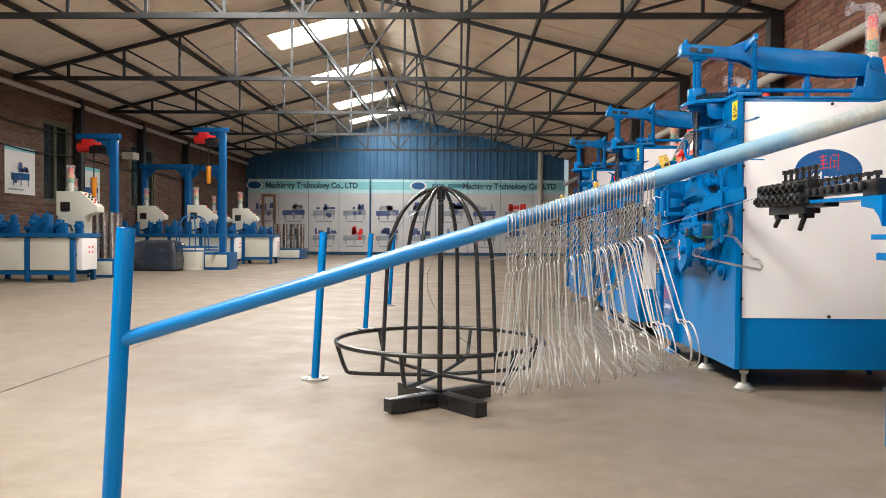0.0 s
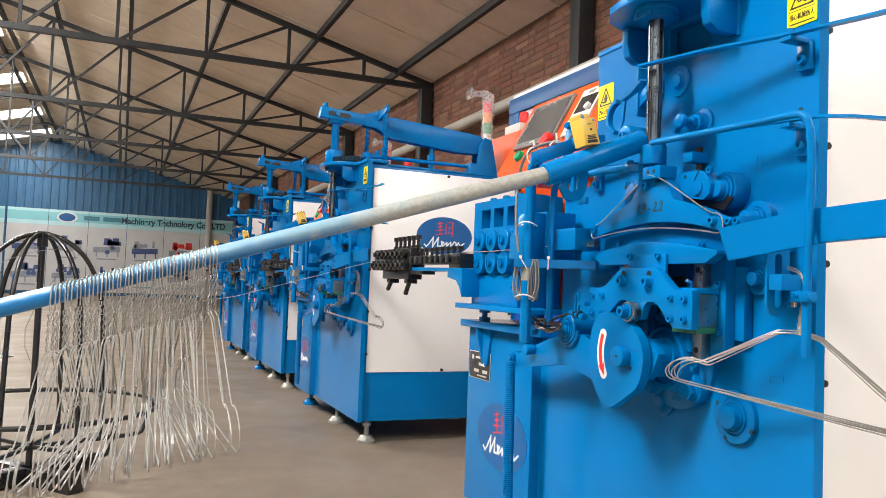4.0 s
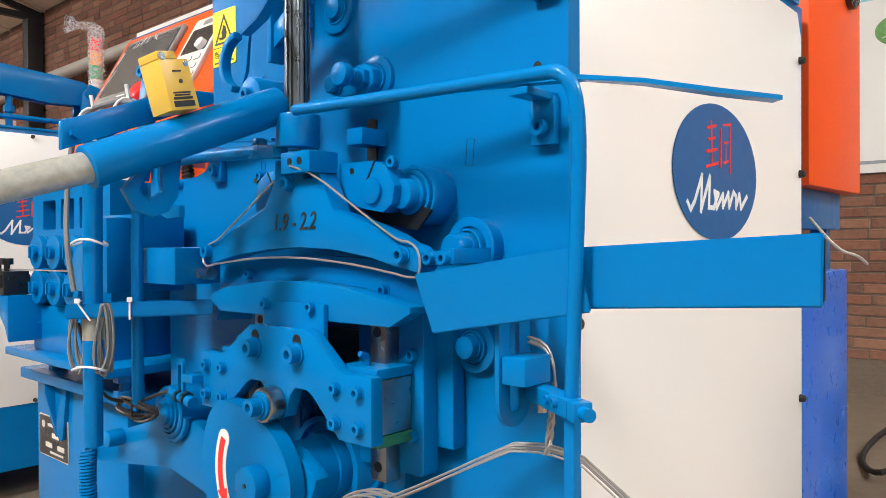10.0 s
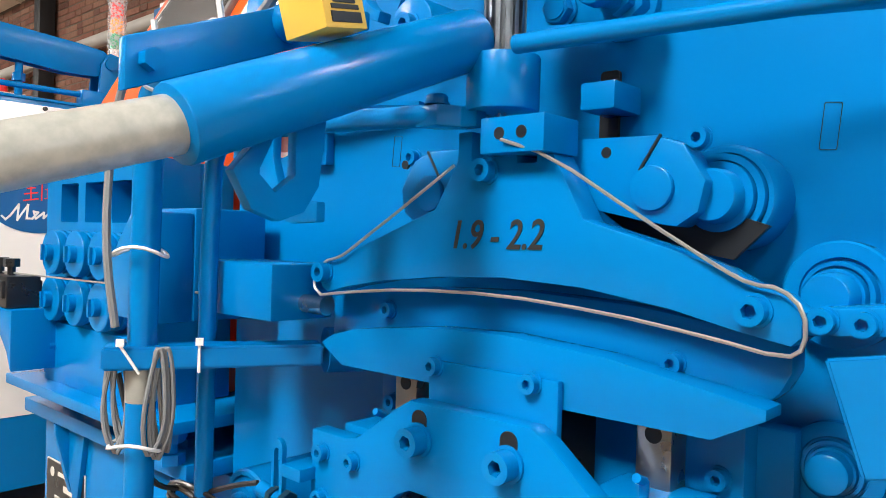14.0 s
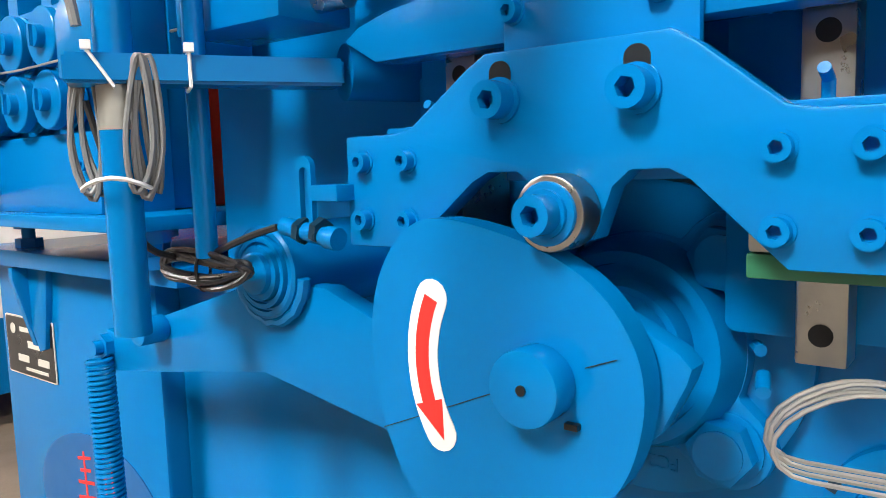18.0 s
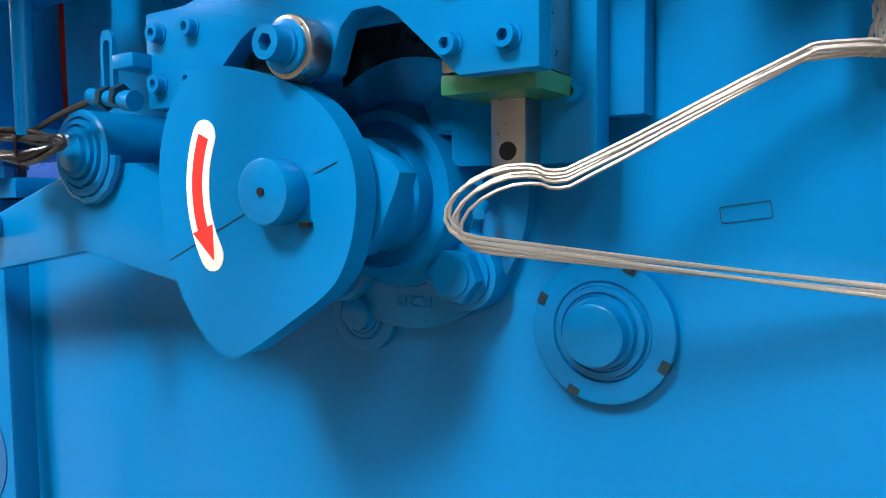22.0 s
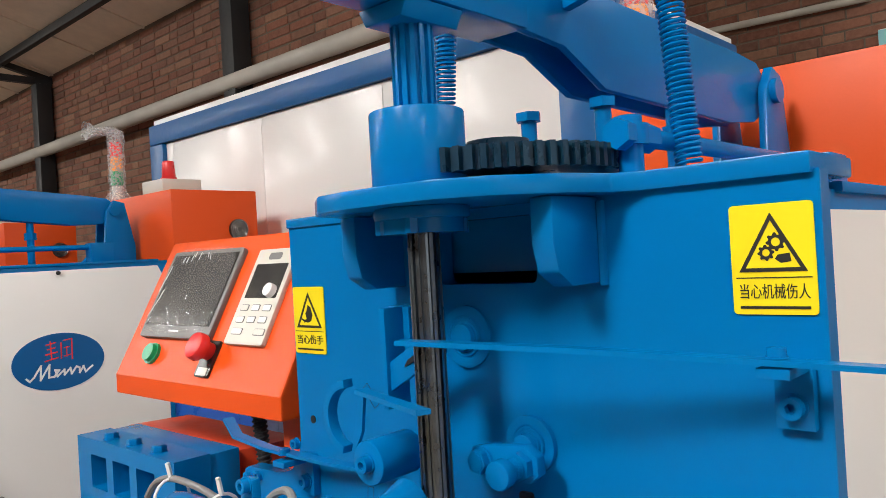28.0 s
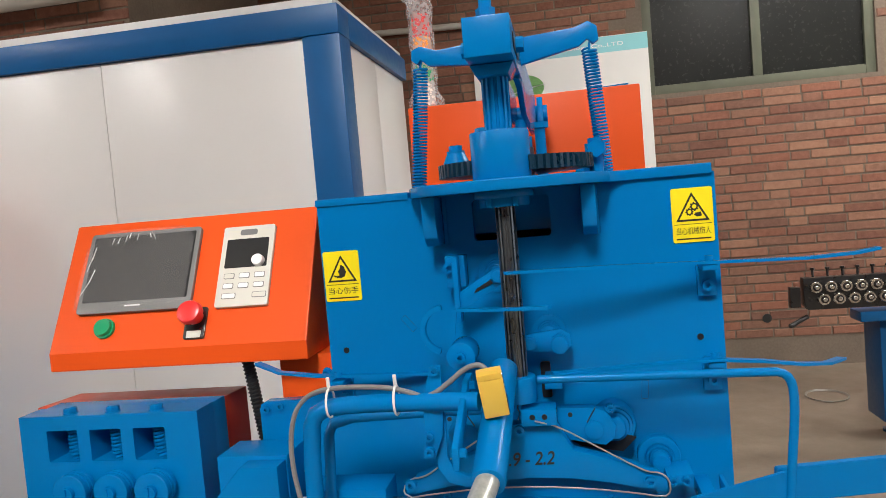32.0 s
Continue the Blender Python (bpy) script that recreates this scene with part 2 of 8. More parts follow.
def rod(bm, p0, p1, r, r2=None, seg=20, bev=0.0):
    """A round bar from p0 to p1."""
    m, n = along(p0, p1)
    res = bmesh.ops.create_cone(bm, cap_ends=True, segments=seg, radius1=r, radius2=r if r2 is None else r2, depth=n, matrix=m)
    if bev:
        fs = [f for f in {f for v in res["verts"] for f in v.link_faces} if len(f.verts) > 4]
        es = list({e for f in fs for e in f.edges})
        bmesh.ops.bevel(bm, geom=es, offset=bev, segments=2, affect="EDGES", profile=0.5)
    return bm


def disc_x(bm, y, z, x0, x1, r, seg=32, bev=0.0, r2=None):
    return rod(bm, (x1, y, z), (x0, y, z), r, r2, seg, bev)


def lathe_x(bm, y, z, prof, seg=36):
    """A turned shape about an axis along x: prof lists (x, radius) from the back to the front."""
    rows = [[bm.verts.new((x, y + r * math.cos(2 * math.pi * k / seg), z + r * math.sin(2 * math.pi * k / seg))) for k in range(seg)] for x, r in prof]
    for A, B in zip(rows[:-1], rows[1:]):
        for k in range(seg):
            bm.faces.new((A[k], A[(k + 1) % seg], B[(k + 1) % seg], B[k]))
    bm.faces.new(rows[0][::-1])
    bm.faces.new(rows[-1])
    return bm


def bar(bm, p0, p1, w, h, bev=0.0):
    """A square bar from p0 to p1: w across, h up."""
    p0, p1 = Vector(p0), Vector(p1)
    d = (p1 - p0).normalized()
    s = d.cross(Vector((0, 0, 1))).normalized()
    u = s.cross(d)
    m = Matrix(((s.x, d.x, u.x, 0), (s.y, d.y, u.y, 0), (s.z, d.z, u.z, 0), (0, 0, 0, 1)))
    m.translation = (p0 + p1) / 2
    b2 = bm_new()
    box(b2, -w / 2, w / 2, -(p1 - p0).length / 2, (p1 - p0).length / 2, -h / 2, h / 2, bev)
    b2.transform(m)
    me = bpy.data.meshes.new("tmp")
    b2.to_mesh(me)
    b2.free()
    bm.from_mesh(me)
    bpy.data.meshes.remove(me)
    return bm


def tube(bm, pts, r, seg=10, closed=False, smooth=0):
    """A round wire swept along points; smooth: rounds of corner cutting."""
    P = [Vector(p) for p in pts]
    for _ in range(smooth):
        Q = [] if closed else [P[0]]
        n = len(P)
        for i in range(n if closed else n - 1):
            a, b = P[i], P[(i + 1) % n]
            Q += [a.lerp(b, 0.25), a.lerp(b, 0.75)]
        if not closed:
            Q.append(P[-1])
        P = Q
    n = len(P)
    rings, side = [], None
    for i, p in enumerate(P):
        if closed:
            d = P[(i + 1) % n] - P[i - 1]
        else:
            d = P[min(i + 1, n - 1)] - P[max(i - 1, 0)]
        d.normalize()
        if side is None:
            side = d.orthogonal().normalized()
        side = (side - d * side.dot(d)).normalized()
        up = d.cross(side)
        rings.append([bm.verts.new(p + (side * math.cos(a) + up * math.sin(a)) * r) for a in (2 * math.pi * k / seg for k in range(seg))])
    last = n if closed else n - 1
    for i in range(last):
        A, B = rings[i], rings[(i + 1) % n]
        for k in range(seg):
            bm.faces.new((A[k], A[(k + 1) % seg], B[(k + 1) % seg], B[k]))
    if not closed:
        bm.faces.new(rings[0][::-1])
        bm.faces.new(rings[-1])
    return bm


def slab(bm, outline, a0, a1, axis="x", bev=0.0, holes=()):
    """A plate: an outline of (u, v) pushed from a0 to a1 along the axis. x: (y, z), y: (x, z), z: (x, y)."""
    def put(u, v, a):
        return {"x": (a, u, v), "y": (u, a, v), "z": (u, v, a)}[axis]
    b2 = bmesh.new()
    loops = [outline, *holes]
    es = []
    for lp in loops:
        vs = [b2.verts.new(put(u, v, a0)) for u, v in lp]
        es += [b2.edges.new((vs[i], vs[(i + 1) % len(vs)])) for i in range(len(vs))]
    if holes:
        bmesh.ops.triangle_fill(b2, use_beauty=True, use_dissolve=False, edges=es)
    else:
        b2.faces.new(list(b2.verts))
    ext = bmesh.ops.extrude_face_region(b2, geom=list(b2.faces))
    mv = [g for g in ext["geom"] if isinstance(g, bmesh.types.BMVert)]
    d = {"x": (a1 - a0, 0, 0), "y": (0, a1 - a0, 0), "z": (0, 0, a1 - a0)}[axis]
    bmesh.ops.translate(b2, vec=d, verts=mv)
    bmesh.ops.recalc_face_normals(b2, faces=list(b2.faces))
    if bev:
        es = [e for e in b2.edges if len(e.link_faces) == 2 and e.calc_face_angle() > 0.6]
        bmesh.ops.bevel(b2, geom=es, offset=bev, segments=2, affect="EDGES", profile=0.6, clamp_overlap=True)
    me = bpy.data.meshes.new("tmp")
    b2.to_mesh(me)
    b2.free()
    bm.from_mesh(me)
    bpy.data.meshes.remove(me)
    return bm


def arc(cx, cy, r, a0, a1, n=16, ry=None):
    ry = r if ry is None else ry
    return [(cx + r * math.cos(radians(a0 + (a1 - a0) * i / n)), cy + ry * math.sin(radians(a0 + (a1 - a0) * i / n))) for i in range(n + 1)]


def ring(cx, cy, r, n=32, ry=None):
    return arc(cx, cy, r, 0, 360 - 360 / n, n - 1, ry)


def rrect(x0, x1, y0, y1, r, n=5):
    return (arc(x1 - r, y1 - r, r, 0, 90, n) + arc(x0 + r, y1 - r, r, 90, 180, n)
            + arc(x0 + r, y0 + r, r, 180, 270, n) + arc(x1 - r, y0 + r, r, 270, 360, n))


def coil(bm, p0, p1, r, wire, turns, seg=6, per=14):
    m, n = along(p0, p1)
    pts = [m @ Vector((r * math.cos(2 * math.pi * i / per), r * math.sin(2 * math.pi * i / per), -n / 2 + n * i / (turns * per))) for i in range(int(turns * per) + 1)]
    return tube(bm, pts, wire, seg)


def shade(me, angle=40):
    for p in me.polygons:
        p.use_smooth = True
    me.set_sharp_from_angle(angle=radians(angle))


def mesh_of(name, bm, mat, smooth=True):
    bmesh.ops.recalc_face_normals(bm, faces=list(bm.faces))
    me = bpy.data.meshes.new(name)
    bm.to_mesh(me)
    bm.free()
    me.materials.append(mat)
    if smooth:
        shade(me)
    return me


def part(name, bm, mat, parent, label="", smooth=True):
    """One mesh under a thing or under a part, in the coordinates of the thing."""
    ob = new(name, mesh_of(name, bm, mat, smooth))
    ob.parent = parent
    if label:
        ob["label"] = label
    return ob


def nudge(obs, dx=0.0, dy=0.0, dz=0.0):
    """Shifts meshes of their own (and bolts that share one) inside their thing."""
    for ob in obs:
        if ob.data.users > 1:
            ob.matrix_local = Matrix.Translation((dx, dy, dz)) @ ob.matrix_local
        else:
            ob.data.transform(Matrix.Translation((dx, dy, dz)))
        nudge(ob.children, dx, dy, dz)


def thing(name, label, category, group="", at=(0, 0, 0), rz=0.0, kind=""):
    ob = new(name)
    ob.empty_display_size = 0.1
    ob.matrix_world = pose(*at, 0, 0, rz)
    return tagged(ob, label, category, group, kind)


def solo(name, bm, mat, label, category, group="", kind="", smooth=True, at=None):
    ob = new(name, mesh_of(name, bm, mat, smooth))
    if at is not None:
        ob.matrix_world = at
    return tagged(ob, label, category, group, kind)


def words(text, size, mat, m, name="lettering", parent=None, align="CENTER", shear=0.0, bold=0.0, width=None):
    cu = bpy.data.curves.new(name, "FONT")
    cu.body, cu.size, cu.align_x, cu.align_y, cu.shear, cu.offset, cu.extrude = text, size, align, "CENTER", shear, bold, 0.0003
    tmp = new(name, cu)
    dg = bpy.context.evaluated_depsgraph_get()
    me = bpy.data.meshes.new_from_object(tmp.evaluated_get(dg))
    bpy.data.objects.remove(tmp)
    if width and me.vertices:
        xs = [v.co.x for v in me.vertices]
        k = width / max(1e-6, max(xs) - min(xs))
        for v in me.vertices:
            v.co.x *= k
    me.transform(m)
    me.materials.clear()
    me.materials.append(mat)
    ob = new(name, me)
    if parent is not None:
        ob.parent = parent
    return ob


FACE_X = Matrix(((0, 0, -1, 0), (-1, 0, 0, 0), (0, 1, 0, 0), (0, 0, 0, 1)))  # flat drawing, seen by someone who looks along +x
FACE_Y = Matrix(((1, 0, 0, 0), (0, 0, -1, 0), (0, 1, 0, 0), (0, 0, 0, 1)))   # seen by someone who looks along +y


# ---- the hall ----
XL, XR, XM = -8.3, 2.4, -2.95          # left wall, right eave, ridge
XW, BAY = 4.1, 2.3                     # the side bay: its outer wall, and where it ends along the hall
YB, YF = 24.0, -9.0                    # gable walls
EAVE, RIDGE = 3.2, 4.6
TRUSS_Y = [20.85, 17.5, 14.25, 11.0, 7.6, 4.2, 0.8, -2.6, -6.0]


def roof_z(x):
    return RIDGE - (RIDGE - EAVE) * abs(x - XM) / (XR - XM)


bm = bm_new()
box(bm, XL - 0.3, XW + 0.3, YF - 6, YB + 0.3, -0.2, 0.0)
tagged(solo("floor", bm, FLOOR, "", "", smooth=False), "worn tan concrete floor with stains and joints", "floor", kind="structure")


for x0, y0, x1, y1 in ((-3.1, -9, -3.0, 24), (-6.2, -9, -6.1, 24)):
    bm = bm_new()
    m4, n4 = along((x0, y0, 0.0005), (x1, y1, 0.0005))
    r4 = bmesh.ops.create_cube(bm, size=1.0)
    bmesh.ops.scale(bm, vec=(0.007, 0.001, n4) if abs(x1 - x0) < 1 else (0.001, 0.007, n4), verts=r4["verts"])
    bmesh.ops.transform(bm, matrix=m4, verts=r4["verts"])
    tagged(solo("floor_joint", bm, DARK, "", "", smooth=False), "thin dark joint sawn in the concrete floor", "joint", "floor joints", "structure")


def brick_wall(name, x_face, toward, y0, y1, z0, z1, openings, label):
    """A brick wall along y: a mortar core with openings through it, and bricks laid proud on its face."""
    t = 0.24
    xa, xb = (x_face, x_face + t) if toward < 0 else (x_face - t, x_face)
    bm = bm_new()
    cuts = sorted({y0, y1, *[o[0] for o in openings], *[o[1] for o in openings]})
    for a, b in zip(cuts[:-1], cuts[1:]):
        hole = [o for o in openings if o[0] <= a and b <= o[1]]
        if hole:
            box(bm, xa, xb, a, b, z0, hole[0][2])
            box(bm, xa, xb, a, b, hole[0][3], z1)
        else:
            box(bm, xa, xb, a, b, z0, z1)
    core = tagged(solo(name, bm, MORTAR, "", "", smooth=False), label, "wall", kind="structure")
    return core


WIN_R = [(-1.8, -0.37, 1.87, 2.85)]
WIN_L = [(11.85, 12.72, 1.2, 2.6), (15.3, 16.5, 1.2, 2.6)]
wall_right = brick_wall("wall_right", XW, -1, YF, BAY + 0.24, 0, EAVE, WIN_R, "old red brick side wall with a window")
wall_east = brick_wall("wall_east", XR, -1, BAY, YB, 0, EAVE, [], "old red brick side wall behind the machines")
bm = bm_new()
box(bm, XR + 0.242, XW - 0.002, BAY, BAY + 0.238, 0, EAVE)
tagged(solo("wall_return", bm, MORTAR, "", "", smooth=False), "plastered end wall of the side bay", "wall", kind="structure")
wall_left = brick_wall("wall_left", XL, 1, YF, YB, 0, EAVE, WIN_L, "dark old brick side wall with dirty windows")

# far gable: corrugated blue sheet
bm = bm_new()
pitch = 0.22
n = int((XR - XL) / pitch)
for i in range(n):
    xa = XL + i * pitch
    zt = min(roof_z(xa), roof_z(xa + pitch))
    slab(bm, [(xa, YB), (xa + 0.14, YB), (xa + 0.155, YB - 0.03), (xa + 0.205, YB - 0.03), (xa + pitch, YB), (xa + pitch, YB + 0.05), (xa, YB + 0.05)], 0, zt, "z")
tagged(solo("wall_far", bm, WALLBLUE, "", "", smooth=False), "corrugated blue sheet-metal gable wall", "wall", kind="structure")
# gable behind the camera with a wide open door
bm = bm_new()
DX0, DX1, DZ = -6.2, 0.2, 2.9
for a, b, z0 in ((XL, DX0, 0), (DX0, DX1, DZ), (DX1, XW, 0)):
    box(bm, a, b, YF - 0.24, YF, z0, EAVE)
slab(bm, [(XL, EAVE), (XR, EAVE), (XM, RIDGE)], YF - 0.24, YF, "y")
tagged(solo("wall_near", bm, MORTAR, "", "", smooth=False), "plastered gable wall with a wide open doorway", "wall", kind="structure")

# roof boards in two slopes, with skylight openings near the ridge of the far-from-machines slope
SKY_Y = [(-6.6, -5.6), (-3.1, -2.1), (0.0, 1.0), (5.4, 6.4), (8.9, 9.9), (12.4, 13.45), (15.9, 16.75), (19.3, 20.3), (22.2, 23.0)]
SX0, SX1 = -4.6, -3.0
bm = bm_new()
th = 0.05


def roof_piece(xa, xb, ya, yb):
    slab(bm, [(xa, roof_z(xa)), (xb, roof_z(xb)), (xb, roof_z(xb) + th), (xa, roof_z(xa) + th)], ya, yb, "y")


ys = [YF - 0.3, *[v for ab in SKY_Y for v in ab], YB + 0.3]
roof_piece(XL - 0.3, SX0, YF - 0.3, YB + 0.3)
roof_piece(SX1, XM, YF - 0.3, YB + 0.3)
RX0, RX1 = 0.75, 2.15
roof_piece(XM, RX0, YF - 0.3, YB + 0.3)
roof_piece(RX1, XR + 0.3, YF - 0.3, YB + 0.3)
SKY_R = [(-6.9, -5.9), (-3.2, -2.2)]
for a, b in ((YF - 0.3, -6.9), (-5.9, -3.2), (-2.2, YB + 0.3)):
    roof_piece(RX0, RX1, a, b)
for a, b in zip(ys[0::2], ys[1::2]):
    roof_piece(SX0, SX1, a, b)
# sheet joints: narrow cover strips across the slopes
y = YF + 0.4
while y < YB:
    for xa, xb in ((XL, SX0 if any(a - 0.1 < y < b + 0.1 for a, b in SKY_Y) else XM), (XM, XR)):
        slab(bm, [(xa, roof_z(xa) - 0.012), (xb, roof_z(xb) - 0.012), (xb, roof_z(xb)), (xa, roof_z(xa))], y, y + 0.03, "y")
    y += 0.95
tagged(solo("ceiling", bm, ROOFBOARD, "", "", smooth=False), "pale boarded pitched roof underside with joints", "ceiling", kind="structure")

bm = bm_new()
for a, b, c, d in ((XR - 0.1, XW + 0.3, YF - 0.3, -3.6), (XR - 0.1, 2.5, -3.6, -0.9), (3.2, XW + 0.3, -3.6, -0.9), (XR - 0.1, XW + 0.3, -0.9, BAY + 0.3)):
    box(bm, a, b, c, d, EAVE, EAVE + 0.05)
tagged(solo("bay_ceiling", bm, ROOFBOARD, "", "", smooth=False), "pale boarded ceiling of the side bay", "ceiling", kind="structure")

# translucent skylight sheets
m, nt, p = nodes_of("skylight_sheet")
p.inputs["Base Color"].default_value = (0.9, 0.9, 0.88, 1)
p.inputs["Emission Color"].default_value = (1.0, 0.97, 0.92, 1)
p.inputs["Emission Strength"].default_value = 5.0
SKYSHEET = m
slope = math.degrees(math.atan((RIDGE - EAVE) / (XR - XM)))
for i, (a, b) in enumerate(SKY_Y):
    bm = bm_new()
    slab(bm, [(SX0, roof_z(SX0) + 0.055), (SX1, roof_z(SX1) + 0.055), (SX1, roof_z(SX1) + 0.06), (SX0, roof_z(SX0) + 0.06)], a, b, "y")
    tagged(solo("skylight", bm, SKYSHEET, "", "", smooth=False), "bright translucent skylight sheet in the roof", "skylight", "roof skylights", "structure")
    sky_lamp("skylight_lamp", pose((SX0 + SX1) / 2, (a + b) / 2, roof_z((SX0 + SX1) / 2) + 0.0, 0, -slope, 0), 1.5, b - a, 520 if -0.5 < b < 3 else (110 if b < 3 else (240 if b < 7 else (190 if b < 20 else 60))))
for a, b in SKY_R:
    bm = bm_new()
    slab(bm, [(RX0, roof_z(RX0) + 0.055), (RX1, roof_z(RX1) + 0.055), (RX1, roof_z(RX1) + 0.06), (RX0, roof_z(RX0) + 0.06)], a, b, "y")
    tagged(solo("skylight", bm, SKYSHEET, "", "", smooth=False), "bright translucent skylight sheet in the roof", "skylight", "roof skylights", "structure")
    sky_lamp("skylight_lamp", pose((RX0 + RX1) / 2, (a + b) / 2, roof_z((RX0 + RX1) / 2), 0, slope, 0), 1.3, b - a, 150 if a > -4 else 120)
# unseen bay skylight and lamp, added to brighten the floor and lower wall
bm = bm_new()
box(bm, 2.5, 3.2, -3.6, -0.9, EAVE + 0.055, EAVE + 0.06)
tagged(solo("skylight", bm, SKYSHEET, "", "", smooth=False), "bright translucent skylight sheet in the roof", "skylight", "roof skylights", "structure")
sky_lamp("skylight_lamp", pose(2.85, -2.25, EAVE, 0, 0, 0), 0.68, 2.68, 100)
sky_lamp("door_lamp", pose((DX0 + DX1) / 2, YF + 0.05, 1.5, 90, 0, 0), DX1 - DX0, 2.7, 45, (0.97, 0.98, 1.0))

# purlins along the hall
for i, x in enumerate([XM - 4.9, XM - 3.9, XM - 2.9, XM - 1.9, XM - 0.95, XM - 0.12, XM + 0.12, XM + 0.95, XM + 1.9, XM + 2.9, XM + 3.9, XM + 4.9]):
    bm = bm_new()
    z = roof_z(x) - 0.018
    box(bm, x - 0.025, x + 0.025, YF, YB, z - 0.07, z)
    tagged(solo("purlin", bm, TRUSS, "", "", smooth=False), "dark painted steel roof purlin", "purlin", "roof purlins", "structure")


def truss(y):
    t = thing("roof_truss", "dark painted steel lattice roof truss", "truss", "roof trusses", (0, y, 0), kind="structure")
    s = 0.03
    zb = 3.12

    def bar(name, a, b, w=0.045):
        bm = bm_new()
        m4, ln = along((a[0], 0, a[1]), (b[0], 0, b[1]))
        res = bmesh.ops.create_cube(bm, size=1.0)
        bmesh.ops.scale(bm, vec=(w, w, ln), verts=res["verts"])
        bmesh.ops.transform(bm, matrix=m4, verts=res["verts"])
        part(name, bm, TRUSS, t, smooth=False)
    bar("bottom_chord", (XL, zb), (XR, zb), 0.06)
    tops = lambda x: RIDGE - 0.11 - (RIDGE - 0.11 - zb - 0.02) * abs(x - XM) / (XR - XM)
    bar("top_chord", (XL, zb + 0.02), (XM, RIDGE - 0.11), 0.055)
    bar("top_chord", (XM, RIDGE - 0.11), (XR, zb + 0.02), 0.055)
    k = 6
    for sgn in (-1, 1):
        for i in range(0 if sgn > 0 else 1, k):
            x = XM + sgn * i * 5.35 / k
            bar("strut", (x, zb), (x, tops(x)), 0.035)
        for i in range(k):
            x0, x1 = XM + sgn * i * 5.35 / k, XM + sgn * (i + 1) * 5.35 / k
            if i < k - 1:
                bar("diagonal", (x0, zb), (x1, tops(x1)) if i % 2 else (x1, tops(x1)), 0.03)
    return t


for y in TRUSS_Y:
    truss(y)
# wall columns under the trusses
for x, rows in ((XL + 0.1, (18.3, 15.6, 12.88, 10.1, 7.4, 4.2, 0.8, -2.6, -6.0)), (XR - 0.1, [v for v in TRUSS_Y if v > BAY])):
    for y in rows:
        bm = bm_new()
        box(bm, x - 0.07, x + 0.07, y - 0.07, y + 0.07, 0, 3.09, 0.005)
        tagged(solo("column", bm, TRUSS, "", ""), "dark steel column standing against the brick wall", "column", "hall columns", "structure")
# ground outside the door
bm = bm_new()
box(bm, -400, 400, -400, YF - 6, -0.25, -0.02)
box(bm, -400, 400, YB + 0.3, 400, -0.25, -0.02)
box(bm, -400, XL - 0.3, YF - 6, YB + 0.3, -0.25, -0.02)
box(bm, XW + 0.3, 400, YF - 6, YB + 0.3, -0.25, -0.02)
tagged(solo("ground", bm, MORTAR, "", "", smooth=False), "bare ground outside the hall", "ground", kind="structure")


# ---- the wire hanger machine: front plate in the plane x = 0, mechanism towards -x ----
def hexagon(r, turn=0.0):
    return [(r * math.cos(radians(60 * i + turn)), r * math.sin(radians(60 * i + turn))) for i in range(6)]


def socket_bolt_mesh(r, h):
    bm = bm_new()
    slab(bm, ring(0, 0, r, 18), -h, -h * 0.25, "x", holes=[hexagon(r * 0.52, 11)])
    disc_x(bm, 0, 0, -h * 0.27, 0, r * 0.99, 18)
    disc_x(bm, 0, 0, -h * 0.16, 0, r * 1.22, 18)
    return mesh_of("socket_bolt", bm, BLUE)


def hex_bolt_mesh(r, h):
    bm = bm_new()
    slab(bm, hexagon(r, 8), -h, 0, "x", 0.0012)
    disc_x(bm, 0, 0, -h * 1.12, 0, r * 0.72, 20)
    disc_x(bm, 0, 0, -h * 0.2, 0, r * 1.12, 20)
    return mesh_of("hex_bolt", bm, BLUE)


SOCKET = {k: socket_bolt_mesh(*v) for k, v in dict(s=(0.0062, 0.007), m=(0.0078, 0.009), l=(0.0098, 0.014)).items()}
HEX = {k: hex_bolt_mesh(*v) for k, v in dict(m=(0.011, 0.009), l=(0.019, 0.014)).items()}


def bolt(t, kind, size, x, y, z, up=False):
    ob = new("bolt", (SOCKET if kind == "socket" else HEX)[size])
    ob.parent = t
    ob.matrix_local = pose(x, y, z, 0, 90 if up else 0, 0)
    return ob


def ringed_boss(t, y, z, r, depth=0.02, name="bearing_cover"):
    """A round bearing cover with turned grooves and a raised centre."""
    bm = bm_new()
    d = depth
    lathe_x(bm, y, z, [(0.001, r), (-d * 0.46, r), (-d * 0.5, r * 0.96), (-d * 0.5, r * 0.7), (-d * 0.42, r * 0.68), (-d * 0.42, r * 0.64), (-d * 0.66, r * 0.62), (-d * 0.66, r * 0.55), (-d * 0.58, r * 0.54), (-d * 0.58, r * 0.51),
                       (-d * 0.8, r * 0.49), (-d * 0.8, r * 0.44), (-d * 1.3, r * 0.42), (-d * 1.35, r * 0.38)], 40)
    return part(name, bm, BLUE, t)


